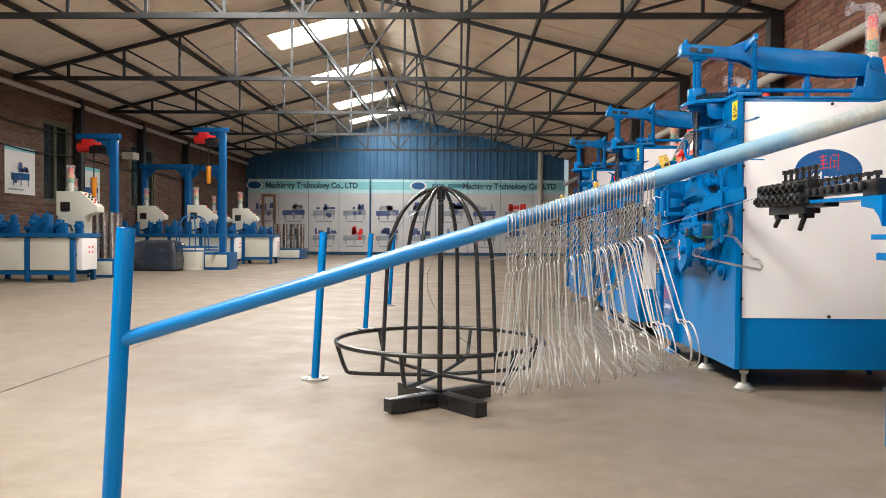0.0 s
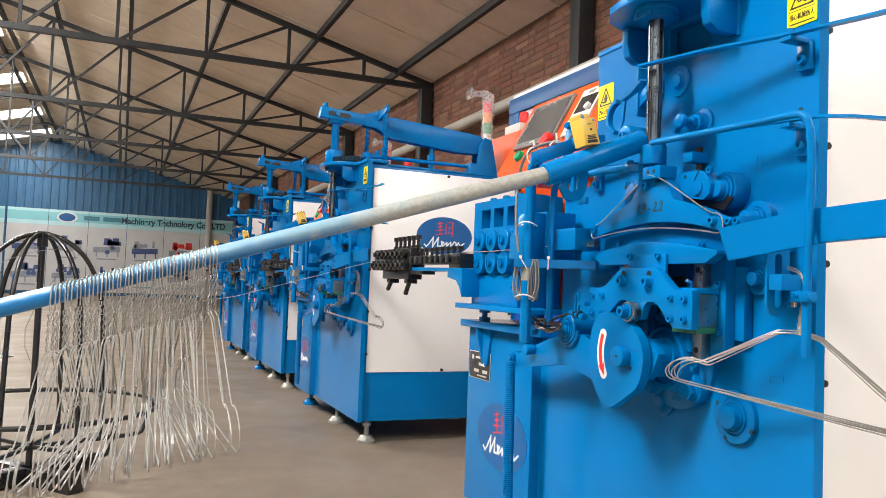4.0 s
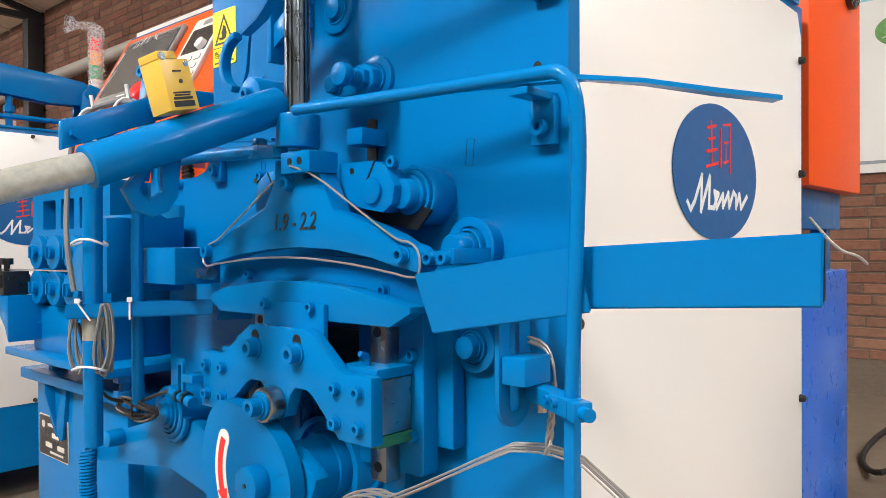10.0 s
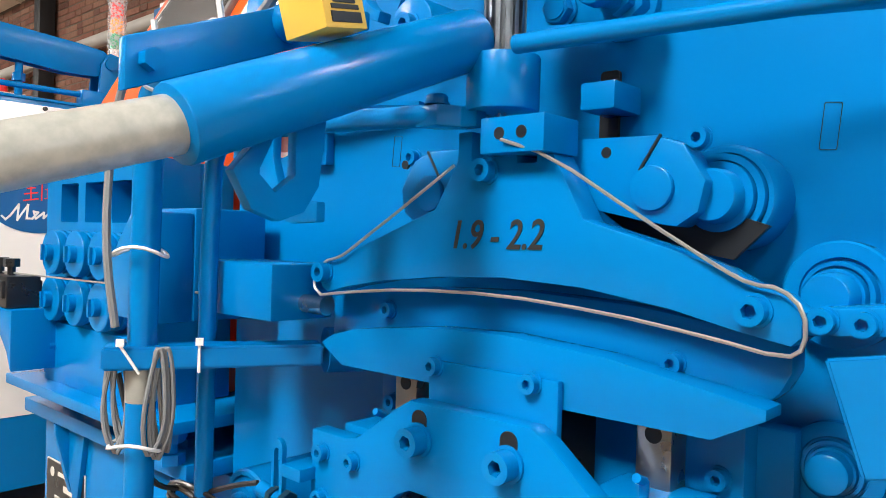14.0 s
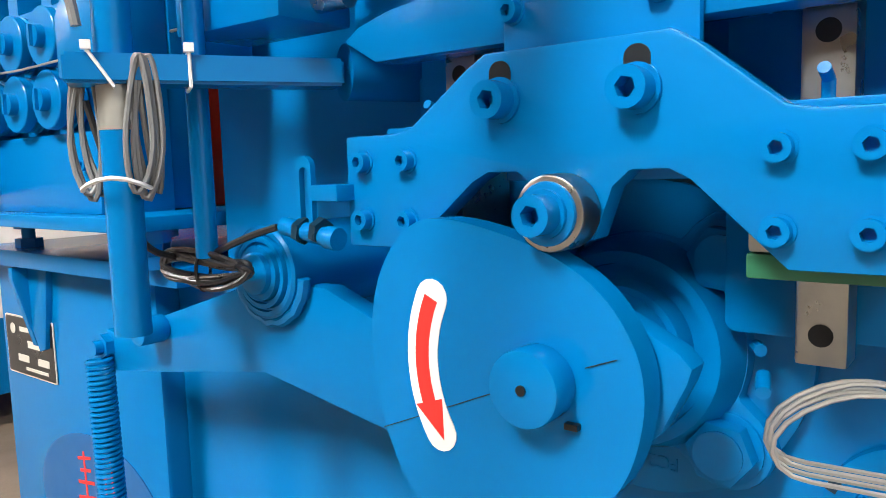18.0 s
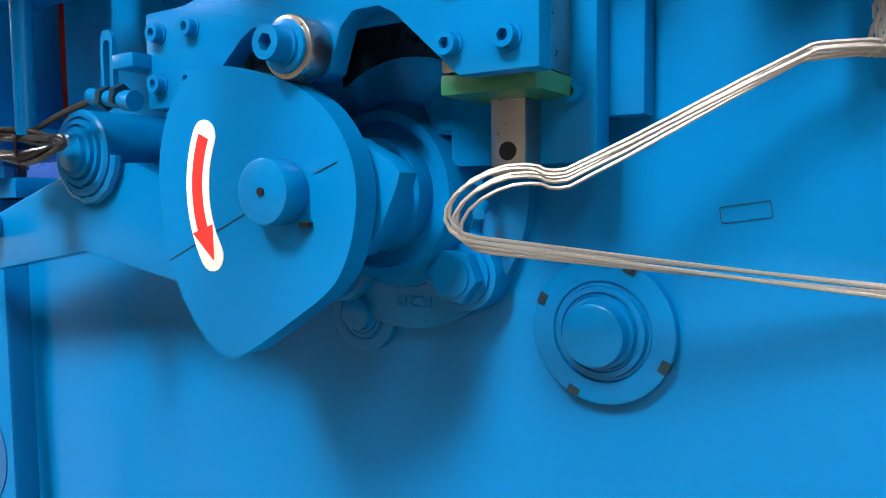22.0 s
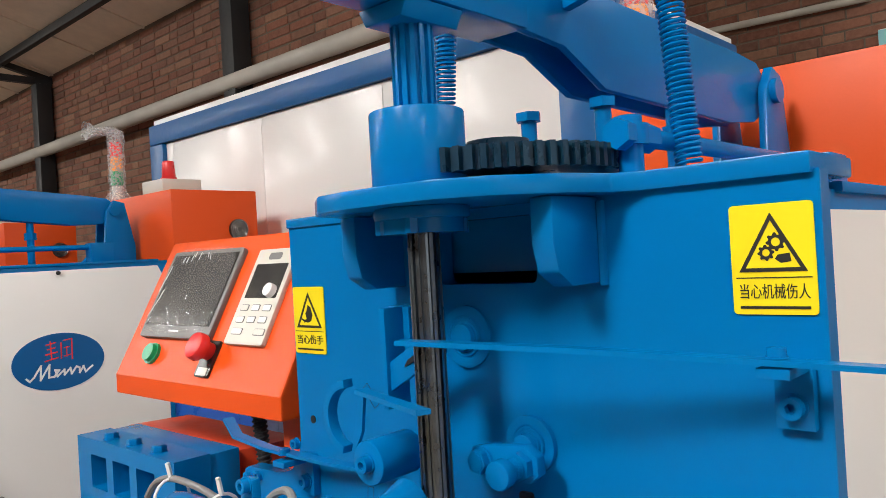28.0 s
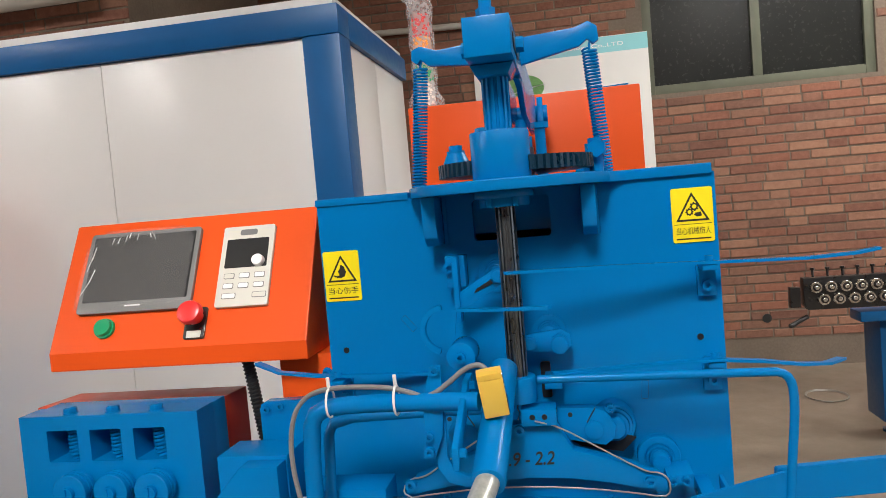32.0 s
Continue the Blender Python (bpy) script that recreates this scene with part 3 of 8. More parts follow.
def oval_logo(t, m, rx, rz, parent=None):
    """An oval sticker: dark blue ground, a red sign and a white stroke drawn as plain shapes."""
    bm = bm_new()
    slab(bm, ring(0, 0, rx, 56, rz), -0.0006, 0.0006, "z")
    bm.transform(m)
    o = part("oval_sticker", bm, LOGOBLUE, t, "dark blue oval sticker with red and white marks", smooth=False)
    k = rz
    bm = bm_new()
    for x0, y0, x1, y1, w in ((-0.36, 0.62, -0.1, 0.68, 0.05), (-0.32, 0.46, -0.12, 0.5, 0.05), (-0.38, 0.28, -0.06, 0.34, 0.055), (-0.24, 0.72, -0.22, 0.12, 0.05),
                              (-0.4, 0.06, -0.04, 0.14, 0.05), (0.06, 0.64, 0.05, 0.1, 0.05), (0.14, 0.72, 0.36, 0.76, 0.045), (0.37, 0.76, 0.36, 0.04, 0.055),
                              (0.15, 0.46, 0.28, 0.48, 0.04), (0.21, 0.48, 0.21, 0.16, 0.04), (0.14, 0.16, 0.3, 0.2, 0.04)):
        stroke(bm, x0 * 1.2 * k, y0 * k, x1 * 1.2 * k, y1 * k, w * 0.85 * k, 0.0012)
    bm.transform(m)
    part("red_mark", bm, REDINK, o, smooth=False)
    bm = bm_new()
    wob = [(-0.66, -0.42), (-0.6, -0.5), (-0.52, -0.4), (-0.38, -0.12), (-0.4, -0.5), (-0.22, -0.12), (-0.24, -0.46), (-0.14, -0.46), (-0.04, -0.3), (-0.12, -0.28), (-0.08, -0.46),
           (0.06, -0.3), (0.06, -0.44), (0.18, -0.28), (0.2, -0.44), (0.3, -0.26), (0.36, -0.3), (0.36, -0.44), (0.44, -0.28), (0.48, -0.44), (0.62, -0.3)]
    for (a, b), (c, d) in zip(wob[:-1], wob[1:]):
        stroke(bm, (a + 0.02) * 1.75 * k, (b + 0.06) * 1.3 * k, (c + 0.02) * 1.75 * k, (d + 0.06) * 1.3 * k, 0.065 * k, 0.0012)
    bm.transform(m)
    part("white_mark", bm, WHITEINK, o, smooth=False)
    return o


def stroke(bm, x0, y0, x1, y1, w, z):
    d = Vector((x1 - x0, y1 - y0))
    n = Vector((-d.y, d.x)).normalized() * w / 2
    e = d.normalized() * w / 2
    slab(bm, [(x0 - e.x + n.x, y0 - e.y + n.y), (x0 - e.x - n.x, y0 - e.y - n.y), (x1 + e.x - n.x, y1 + e.y - n.y), (x1 + e.x + n.x, y1 + e.y + n.y)], z - 0.0008, z, "z")


def warning_sticker(t, y, z, text, kind):
    """A yellow warning label on the front plate, 58 x 79 mm, centre at y, z."""
    m = Matrix.Translation((-0.0012, y, z)) @ FACE_X
    bm = bm_new()
    slab(bm, rrect(-0.029, 0.029, -0.0395, 0.0395, 0.003), -0.0006, 0.0004, "z")
    bm.transform(m)
    s = part("warning_sticker", bm, YELLOW, t, "yellow warning sticker with a black triangle", smooth=False)
    bm = bm_new()
    tri_o = [(0, 0.033), (-0.0235, -0.009), (0.0235, -0.009)]
    tri_i = [(0, 0.0275), (-0.0188, -0.0062), (0.0188, -0.0062)]
    slab(bm, tri_o, 0.0004, 0.0009, "z", holes=[tri_i])
    if kind == "gear":
        for cx, cy, r in ((-0.004, 0.0045, 0.0045), (0.003, 0.012, 0.0052)):
            teeth = [(cx + (r * (1.3 if i % 4 < 2 else 1.0)) * math.cos(2 * math.pi * i / 32), cy + (r * (1.3 if i % 4 < 2 else 1.0)) * math.sin(2 * math.pi * i / 32)) for i in range(32)]
            slab(bm, teeth, 0.0004, 0.0009, "z", holes=[ring(cx, cy, r * 0.6, 12)])
        slab(bm, [(0.004, 0.003), (0.012, 0.004), (0.013, -0.002), (0.006, -0.003), (0.002, 0.0)], 0.0004, 0.0009, "z")
    else:
        slab(bm, [(-0.001, 0.018), (0.004, 0.015), (0.007, 0.006), (0.004, -0.001), (-0.002, -0.003), (-0.007, -0.002), (-0.004, 0.002), (-0.006, 0.008), (-0.003, 0.012)], 0.0004, 0.0009, "z")
        for i in range(3):
            stroke(bm, -0.003 - 0.002 * i, 0.001 - 0.001 * i, -0.008 - 0.0025 * i, -0.002 + 0.0015 * i, 0.0018, 0.0009)
    slab(bm, [(-0.026, -0.0128), (0.026, -0.0128), (0.026, -0.0136), (-0.026, -0.0136)], 0.0004, 0.0009, "z")
    slab(bm, [(-0.024, -0.0335), (0.024, -0.0335), (0.024, -0.0355), (-0.024, -0.0355)], 0.0004, 0.0009, "z")
    bm.transform(m)
    part("pictogram", bm, INK, s, smooth=False)
    words(text, 0.0115, INK, m @ Matrix.Translation((0, -0.0238, 0.0008)), "caption", s, width=0.048)


def coil_part(name, p0, p1, r, wire, turns, mat, t, label=""):
    bm = bm_new()
    coil(bm, p0, p1, r, wire, turns, 5, 12)
    return part(name, bm, mat, t, label)


def machine_body(t):
    # front plate with a square window, housing behind it, side panel
    bm = bm_new()
    slab(bm, [(-0.008, 0.1), (0.809, 0.1), (0.809, 0.6), (0.72, 0.6), (0.72, 0.852), (0.711, 0.856), (0.708, 0.866), (0.712, 0.874), (0.72, 0.878), (0.72, 0.944), (0.717, 0.952), (0.709, 0.956), (0.64, 0.958), (0.615, 0.965), (0.6, 0.98), (0.592, 1.005), (0.592, 1.265), (-0.008, 1.265)], 0.0, 0.02, "x", holes=[rrect(0.23, 0.347, 1.19, 1.252, 0.006)])
    plate = part("front_plate", bm, BLUE, t)
    bm = bm_new()
    for x0, x1, y0, y1, z0, z1 in ((0.024, 0.775, 0.01, 0.03, 0.1, 1.255), (0.024, 0.775, 0.565, 0.585, 0.1, 1.255), (0.76, 0.775, 0.03, 0.565, 0.1, 1.255), (0.024, 0.76, 0.03, 0.565, 1.2, 1.255), (0.024, 0.76, 0.03, 0.565, 0.1, 0.13)):
        bm = bm_new()
        box(bm, x0, x1, y0, y1, z0, z1, 0.002)
        part("housing_panel", bm, BLUE, t)
    bm = bm_new()
    box(bm, 0.12, 0.2, 0.2, 0.38, 1.13, 1.19)
    disc_x(bm, 0.29, 1.2, 0.1, 0.4, 0.03)
    part("inner_gearbox", bm, DARK, t)
    bm = bm_new()
    slab(bm, [(0.034, 0.318), (0.755, 0.318), (0.755, 1.2), (0.735, 1.238), (0.034, 1.238)], 0.006, 0.01, "y", 0.0006)
    side = part("side_panel", bm, WHITE, t, "white enamelled side panel")
    for x, z in [(0.03, 0.4), (0.03, 0.59), (0.03, 0.778), (0.03, 0.966), (0.03, 1.153), (0.745, 0.4), (0.745, 0.593), (0.745, 0.781), (0.745, 0.97), (0.745, 1.16), (0.4, 1.23), (0.4, 0.327)]:
        bm = bm_new()
        rod(bm, (x, 0.007, z), (x, -0.003, z), 0.007, 0.0055, 14)
        rod(bm, (x, -0.0028, z), (x, -0.004, z), 0.0026, 0.0026, 6)
        part("screw", bm, RUBBER, t, "black domed screw")
    oval_logo(t, Matrix.Translation((0.39, 0.0046, 0.948)) @ FACE_Y, 0.141, 0.09)
    for x in (0.06, 0.7):
        for y in (0.045, 0.54, 1.12):
            if y > 1 and x > 0.5:
                x = 0.35
            bm = bm_new()
            rod(bm, (x, y, 0.03), (x, y, 0.12), 0.011, seg=14)
            rod(bm, (x, y, 0.075), (x, y, 0.09), 0.019, seg=6)
            rod(bm, (x, y, 0.012), (x, y, 0.034), 0.04, 0.022, 24)
            rod(bm, (x, y, 0.0), (x, y, 0.013), 0.043, 0.043, 24)
            part("levelling_foot", bm, GALV if y < 1 else BLUE, t, "levelling foot with a round pad")
    # pedestal of the wire feed, shelf and gussets
    bm = bm_new()
    box(bm, -0.026, 0.45, 0.811, 1.187, 0.1, 0.602, 0.004)
    part("pedestal", bm, BLUE, t)
    bm = bm_new()
    box(bm, -0.055, 0.45, 0.725, 1.192, 0.603, 0.623, 0.003)
    part("shelf", bm, BLUE, t)
    bm = bm_new()
    slab(bm, [(-0.024, 0.601), (-0.052, 0.601), (-0.052, 0.585), (-0.03, 0.5), (-0.024, 0.495)], 1.08, 1.092, "y", 0.001)
    part("gusset", bm, BLUE, t)
    bm = bm_new()
    slab(bm, [(1.128, 0.602), (1.03, 0.602), (1.05, 0.5), (1.065, 0.495)], -0.034, -0.026, "x", 0.001)
    part("gusset", bm, BLUE, t)
    bm = bm_new()
    box(bm, -0.1, 0.2, 0.726, 1.135, 0.658, 0.672, 0.002)
    part("feeder_base", bm, BLUE, t)
    for x, y in ((-0.02, 1.1), (-0.02, 0.8), (0.15, 0.8), (0.15, 1.1), (-0.06, 0.75)):
        bm = bm_new()
        rod(bm, (x, y, 0.622), (x, y, 0.659), 0.008, seg=14)
        rod(bm, (x, y, 0.622), (x, y, 0.634), 0.016, seg=6)
        rod(bm, (x, y, 0.646), (x, y, 0.658), 0.016, seg=6)
        part("levelling_bolt", bm, BLUE, t)
    # wire feeder: block with three spring windows, six grooved wheels
    bm = bm_new()
    wins = [rrect(y - 0.025, y + 0.03, 0.885, 0.937, 0.002, 2) for y in (1.037, 0.96, 0.883)]
    slab(bm, [(0.8, 0.672), (1.115, 0.672), (1.115, 0.961), (0.8, 0.961)], -0.057, -0.003, "x", 0.0, wins)
    box(bm, -0.002, 0.045, 0.802, 1.113, 0.673, 0.959, 0.002)
    fb = part("feeder_block", bm, BLUE, t)
    for y in (1.037, 0.96, 0.883):
        coil_part("spring", (-0.035, y - 0.004, 0.887), (-0.035, y - 0.004, 0.936), 0.009, 0.002, 8, BLUE, fb)
        bolt(fb, "hex", "m", -0.037, y - 0.003, 0.961, up=True)
    for y in (1.014, 0.942, 0.872):
        for z in (0.845, 0.7845):
            w = bm_new()
            lathe_x(w, y, z, [(x + 0.018, r) for x, r in ((-0.074, 0.02), (-0.08, 0.02), (-0.0805, 0.029), (-0.087, 0.029), (-0.0875, 0.026), (-0.091, 0.026), (-0.0915, 0.0285), (-0.0945, 0.0285), (-0.095, 0.026), (-0.0985, 0.026), (-0.099, 0.029), (-0.107, 0.029), (-0.108, 0.028))], 28)
            wheel = part("feed_wheel", w, BLUE, t)
            w = bm_new()
            disc_x(w, y, z, -0.098, -0.09, 0.011, 20)
            box(w, -0.1015, -0.098, y - 0.002, y + 0.002, z - 0.01, z + 0.01)
            part("axle_end", w, BLUE, wheel)
    bm = bm_new()
    slab(bm, [(0.81, 0.672), (1.06, 0.672), (1.06, 0.735), (1.045, 0.752), (0.81, 0.752)], -0.075, -0.037, "x", 0.002)
    wb = part("wheel_bracket", bm, BLUE, t)
    for y in (1.014, 0.942, 0.872):
        for z in (0.845, 0.7845):
            bm = bm_new()
            disc_x(bm, y, z, -0.058, -0.036, 0.014, 16)
            part("wheel_axle", bm, BLUE, wb)
    for y in (1.035, 0.83):
        bolt(t, "socket", "s", -0.075, y, 0.72)
    # orange feed housing and side guide blocks
    bm = bm_new()
    slab(bm, [(0.05, 0.95), (0.17, 0.945), (0.17, 0.673), (0.05, 0.673)], 0.82, 1.165, "y", 0.003)
    part("feed_cover", bm, REDPAINT, t, "red-orange sheet-metal cover")
    bm = bm_new()
    box(bm, -0.1, -0.02, 0.64, 0.752, 0.79, 0.9, 0.003)
    part("guide_block", bm, BLUE, t)
    bm = bm_new()
    slab(bm, [(0.642, 0.79), (0.642, 0.895), (0.7, 0.895), (0.75, 0.84), (0.75, 0.79)], -0.135, -0.1, "x", 0.003)
    part("guide_block", bm, BLUE, t)
    bm = bm_new()
    box(bm, -0.12, -0.055, 0.488, 0.60, 0.806, 0.853, 0.003)
    part("wire_guide", bm, BLUE, t)
    bm = bm_new()
    rod(bm, (-0.085, 0.752, 0.82), (-0.085, 0.46, 0.82), 0.008)
    part("guide_tube", bm, STEEL, t)
    for y, z in ((0.708, 0.944), (0.684, 0.948), (0.60, 1.0)):
        bolt(t, "socket", "s", 0.0, y, z)
    # straightener: black roller unit on a blue arm
    bm = bm_new()
    slab(bm, [(1.03, 0.69), (1.03, 0.77), (1.42, 0.775), (1.42, 0.763), (1.13, 0.762), (1.13, 0.744), (1.07, 0.735), (1.045, 0.715)], -0.13, -0.06, "x", 0.002)
    part("straightener_arm", bm, BLUE, t)
    straightener(t)
    console(t)
    mechanism(t)
    head(t)
    front_fittings(t)
    feed_posts(t)
    bm = bm_new()
    slab(bm, rrect(1.042, 1.17, 0.457, 0.531, 0.003), -0.0285, -0.027, "x")
    np_ = part("nameplate", bm, BLACK, t, "black nameplate with pale unreadable lines")
    bm = bm_new()
    slab(bm, rrect(1.04, 1.172, 0.455, 0.533, 0.003), -0.0279, -0.0268, "x", holes=[rrect(1.0445, 1.1675, 0.4595, 0.5285, 0.002)])
    for y0, y1, z, h in ((1.06, 1.13, 0.516, 0.006), (1.07, 1.11, 0.498, 0.009), (1.055, 1.085, 0.478, 0.009), (1.11, 1.14, 0.478, 0.009), (1.06, 1.12, 0.465, 0.004)):
        box(bm, -0.0291, -0.0284, y0, y1, z - h / 2, z + h / 2)
    disc_x(bm, 1.15, 0.515, -0.0291, -0.0284, 0.007, 16)
    part("printed_line", bm, LIGHTPL, np_, smooth=False)
    oval_logo(t, Matrix.Translation((-0.0268, 0.964, 0.316)) @ FACE_X, 0.141, 0.089)


def straightener(t):
    X0, X1 = -0.135, -0.085
    bm = bm_new()
    box(bm, X0, X1, 1.42, 1.8, 0.765, 0.838, 0.003)
    box(bm, X0 + 0.01, X1 - 0.01, 1.8, 1.83, 0.79, 0.815, 0.002)
    st = part("straightener", bm, BLACK, t, "black wire straightening roller unit")
    bm = bm_new()
    box(bm, X0, X1, 1.05, 1.42, 0.783, 0.806, 0.002)
    box(bm, X0 + 0.004, X1 - 0.004, 1.045, 1.12, 0.771, 0.812, 0.002)
    part("long_bar", bm, BLACK, st)
    bm = bm_new()
    box(bm, X0, X1, 1.44, 1.7, 0.736, 0.766, 0.003)
    box(bm, X0 + 0.006, X1, 1.33, 1.44, 0.752, 0.7628, 0.002)
    part("lower_plate", bm, BLACK, st)
    for row, z in enumerate((0.782, 0.82)):
        for i in range(8):
            y = 1.447 + 0.045 * i + 0.012 * row
            if row and i > 6:
                continue
            bm = bm_new()
            disc_x(bm, y, z, X0 - 0.018, X0 - 0.001, 0.0165, 18, 0.002)
            disc_x(bm, y, z, X0 - 0.026, X0 - 0.018, 0.009, 6, 0.001)
            r = part("roller", bm, BLACK, st)
            bm = bm_new()
            disc_x(bm, y, z, X0 - 0.0275, X0 - 0.026, 0.0035, 10)
            part("pin", bm, STEEL, r)
    for i in range(6):
        y = 1.42 + 0.042 * i
        bm = bm_new()
        rod(bm, (-0.11, y, 0.838), (-0.11, y, 0.874), 0.0055, seg=10)
        rod(bm, (-0.11, y, 0.866), (-0.11, y, 0.88), 0.0105, seg=6)
        rod(bm, (-0.11, y, 0.839), (-0.11, y, 0.847), 0.0105, seg=6)
        part("screw", bm, BLACK, st)
    for i in range(8):
        y = 1.085 + 0.042 * i
        bm = bm_new()
        rod(bm, (-0.112, y, 0.806), (-0.112, y, 0.83), 0.005, seg=10)
        rod(bm, (-0.112, y, 0.823), (-0.112, y, 0.834), 0.0105, seg=6)
        disc_x(bm, y + 0.02, 0.797, X0 - 0.01, X0 - 0.001, 0.012, 14, 0.001)
        part("screw", bm, BLACK, st)
    for y, y2, z2 in ((1.655, 1.7, 0.698), (1.478, 1.518, 0.686)):
        bm = bm_new()
        rod(bm, (-0.11, y, 0.742), (-0.112, y2, z2), 0.008, seg=12, bev=0.002)
        box(bm, -0.128, -0.092, y - 0.016, y + 0.016, 0.722, 0.7365, 0.002)
        part("clamp_handle", bm, BLACK, st)


def console_conduit(t):
    """Black ribbed conduit from the console down behind the feeder."""
    bm = bm_new()
    p0, p1 = Vector((0.05, 0.757, 1.018)), Vector((0.05, 0.722, 0.76))
    rod(bm, p0, p1, 0.0085, seg=12)
    coil(bm, p0, p1, 0.0088, 0.0022, 40, 5, 10)
    part("conduit", bm, RUBBER, t, "black ribbed cable conduit")


def console(t):
    console_conduit(t)
    bm = bm_new()
    slab(bm, [(0.0, 1.022), (0.0, 1.053), (0.117, 1.266), (0.33, 1.266), (0.33, 1.022)], 0.624, 1.066, "y", 0.003)
    con = part("console", bm, ORANGE, t, "orange sloping control console", smooth=False)
    bm = bm_new()
    box(bm, 0.05, 0.2, 0.597, 0.7, 0.62, 1.021, 0.003)
    part("console_post", bm, ORANGE, t)
    d = Vector((0.117, 0, 0.213)).normalized()
    nrm = Vector((-0.213, 0, 0.117)).normalized()
    # flat drawing on the slope: u to the right (towards -y) from the far edge, v up the slope
    m = Matrix(((0, d.x, nrm.x, 0.0), (-1, 0, 0, 1.07), (0, d.z, nrm.z, 1.053), (0, 0, 0, 1)))

    def on(name, build, mat, parent, label=""):
        b = bm_new()
        build(b)
        if parent.name.startswith("keypad") or name == "keypad":
            b.transform(Matrix.Translation((-0.018, -0.02, 0)))
        b.transform(m)
        return part(name, b, mat, parent, label)
    L, H = 0.478, 0.2445
    y0, y1, v0, v1 = 0.043, 0.246, 0.066, 0.219
    sc = on("touch_screen", lambda b: slab(b, rrect(y0, y1, v0, v1, 0.006), 0.0, 0.009, "z", 0.0015), GREYPL, con, "grey touch screen under loose clear film")
    on("glass", lambda b: slab(b, rrect(y0 + 0.008, y1 - 0.008, v0 + 0.02, v1 - 0.008, 0.002), 0.008, 0.0095, "z"), SCREEN, sc)
    on("maker_mark", lambda b: slab(b, [(0.13, v0 + 0.01), (0.158, v0 + 0.01), (0.158, v0 + 0.0125), (0.13, v0 + 0.0125)], 0.009, 0.0096, "z"), WHITEINK, sc)
    # loose clear film over the screen; pale strokes paint glints along its edges
    on("film", lambda b: slab(b, [(y0 - 0.006, v0 + 0.01), (y0 + 0.05, v0 + 0.004), (y1 - 0.012, v0 + 0.012), (y1 - 0.01, v1 - 0.02), (y1 - 0.03, v1 + 0.003), (y0 + 0.03, v1 + 0.004), (y0 - 0.004, v1 - 0.03)], 0.0105, 0.0107, "z"), CLEARFILM, sc, "loose clear protective film")
    rf = random.Random(8)
    for k in range(11):
        if k < 7:
            a, c = y0 + 0.045 + 0.011 * k * rf.uniform(0.7, 1.5), v1 - 0.004 - rf.uniform(0, 0.008)
            e, f = a + rf.uniform(-0.004, 0.006), c - rf.uniform(0.004, 0.014)
        else:
            a, c = y0 + 0.002 + rf.uniform(0, 0.012), v0 + 0.035 + 0.022 * (k - 7)
            e, f = a + rf.uniform(0.002, 0.01), c + rf.uniform(0.012, 0.03)
        on("film_crease", lambda b: stroke(b, a, c, e, f, rf.uniform(0.0005, 0.0016), 0.0112), FILM, sc)
    kp = on("keypad", lambda b: slab(b, rrect(0.306, 0.396, 0.083, 0.232, 0.004), 0.0, 0.008, "z", 0.0015), LIGHTPL, con, "cream inverter keypad with a dark display")
    on("display", lambda b: slab(b, rrect(0.315, 0.388, 0.153, 0.207, 0.002), 0.007, 0.0086, "z"), SCREEN, kp)
    on("dial", lambda b: rod(b, (0.374, 0.163, 0.008), (0.374, 0.163, 0.017), 0.0105, 0.0095, 24), WHITE, kp)
    for i in range(3):
        for j in range(3):
            if j == 2 and i == 1:
                continue
            on("key_edge", lambda b: slab(b, rrect(0.317 + 0.026 * i, 0.319 + 0.026 * i + (0.016 if j < 2 else 0.022), 0.133 - 0.018 * j, 0.143 - 0.018 * j, 0.002), 0.007, 0.0088, "z"), GREYPL, kp)
            on("key", lambda b: slab(b, rrect(0.318 + 0.026 * i, 0.318 + 0.026 * i + (0.016 if j < 2 else 0.022), 0.134 - 0.018 * j, 0.142 - 0.018 * j, 0.002), 0.007, 0.0094, "z"), WHITE if (i + j) % 4 else LIGHTPL, kp)
    on("hole", lambda b: slab(b, rrect(0.336, 0.366, 0.214, 0.225, 0.004), 0.007, 0.0083, "z"), GREYPL, kp)
    g = on("start_button", lambda b: (rod(b, (0.098, 0.04, 0), (0.098, 0.04, 0.012), 0.0155, 0.014, 24), rod(b, (0.098, 0.04, 0.0), (0.098, 0.04, 0.005), 0.0175, 0.0175, 24)), GREEN, con, "round green push button")
    e = on("stop_button", lambda b: (rod(b, (0.258, 0.05, 0.0), (0.258, 0.05, 0.02), 0.013, 0.013, 20), rod(b, (0.258, 0.05, 0.018), (0.258, 0.05, 0.034), 0.021, 0.0195, 28, 0.004)), RED, con, "red mushroom emergency stop button")
    on("stop_collar", lambda b: slab(b, rrect(0.24, 0.276, 0.012, 0.068, 0.004), 0.0, 0.004, "z", 0.001), BLACK, e)
    on("stop_label", lambda b: slab(b, rrect(0.246, 0.27, 0.014, 0.026, 0.001), 0.004, 0.0048, "z"), LIGHTPL, e)
    widen(con, 0.692, 0.701, 1.043)


def widen(ob, y0, y1, k):
    """Stretches a part and what sits on it across the machine: y0 goes to y1."""
    ob.data.transform(Matrix.Translation((0, y1, 0)) @ Matrix.Diagonal((1, k, 1, 1)) @ Matrix.Translation((0, -y0, 0)))
    for c in ob.children:
        widen(c, y0, y1, k)


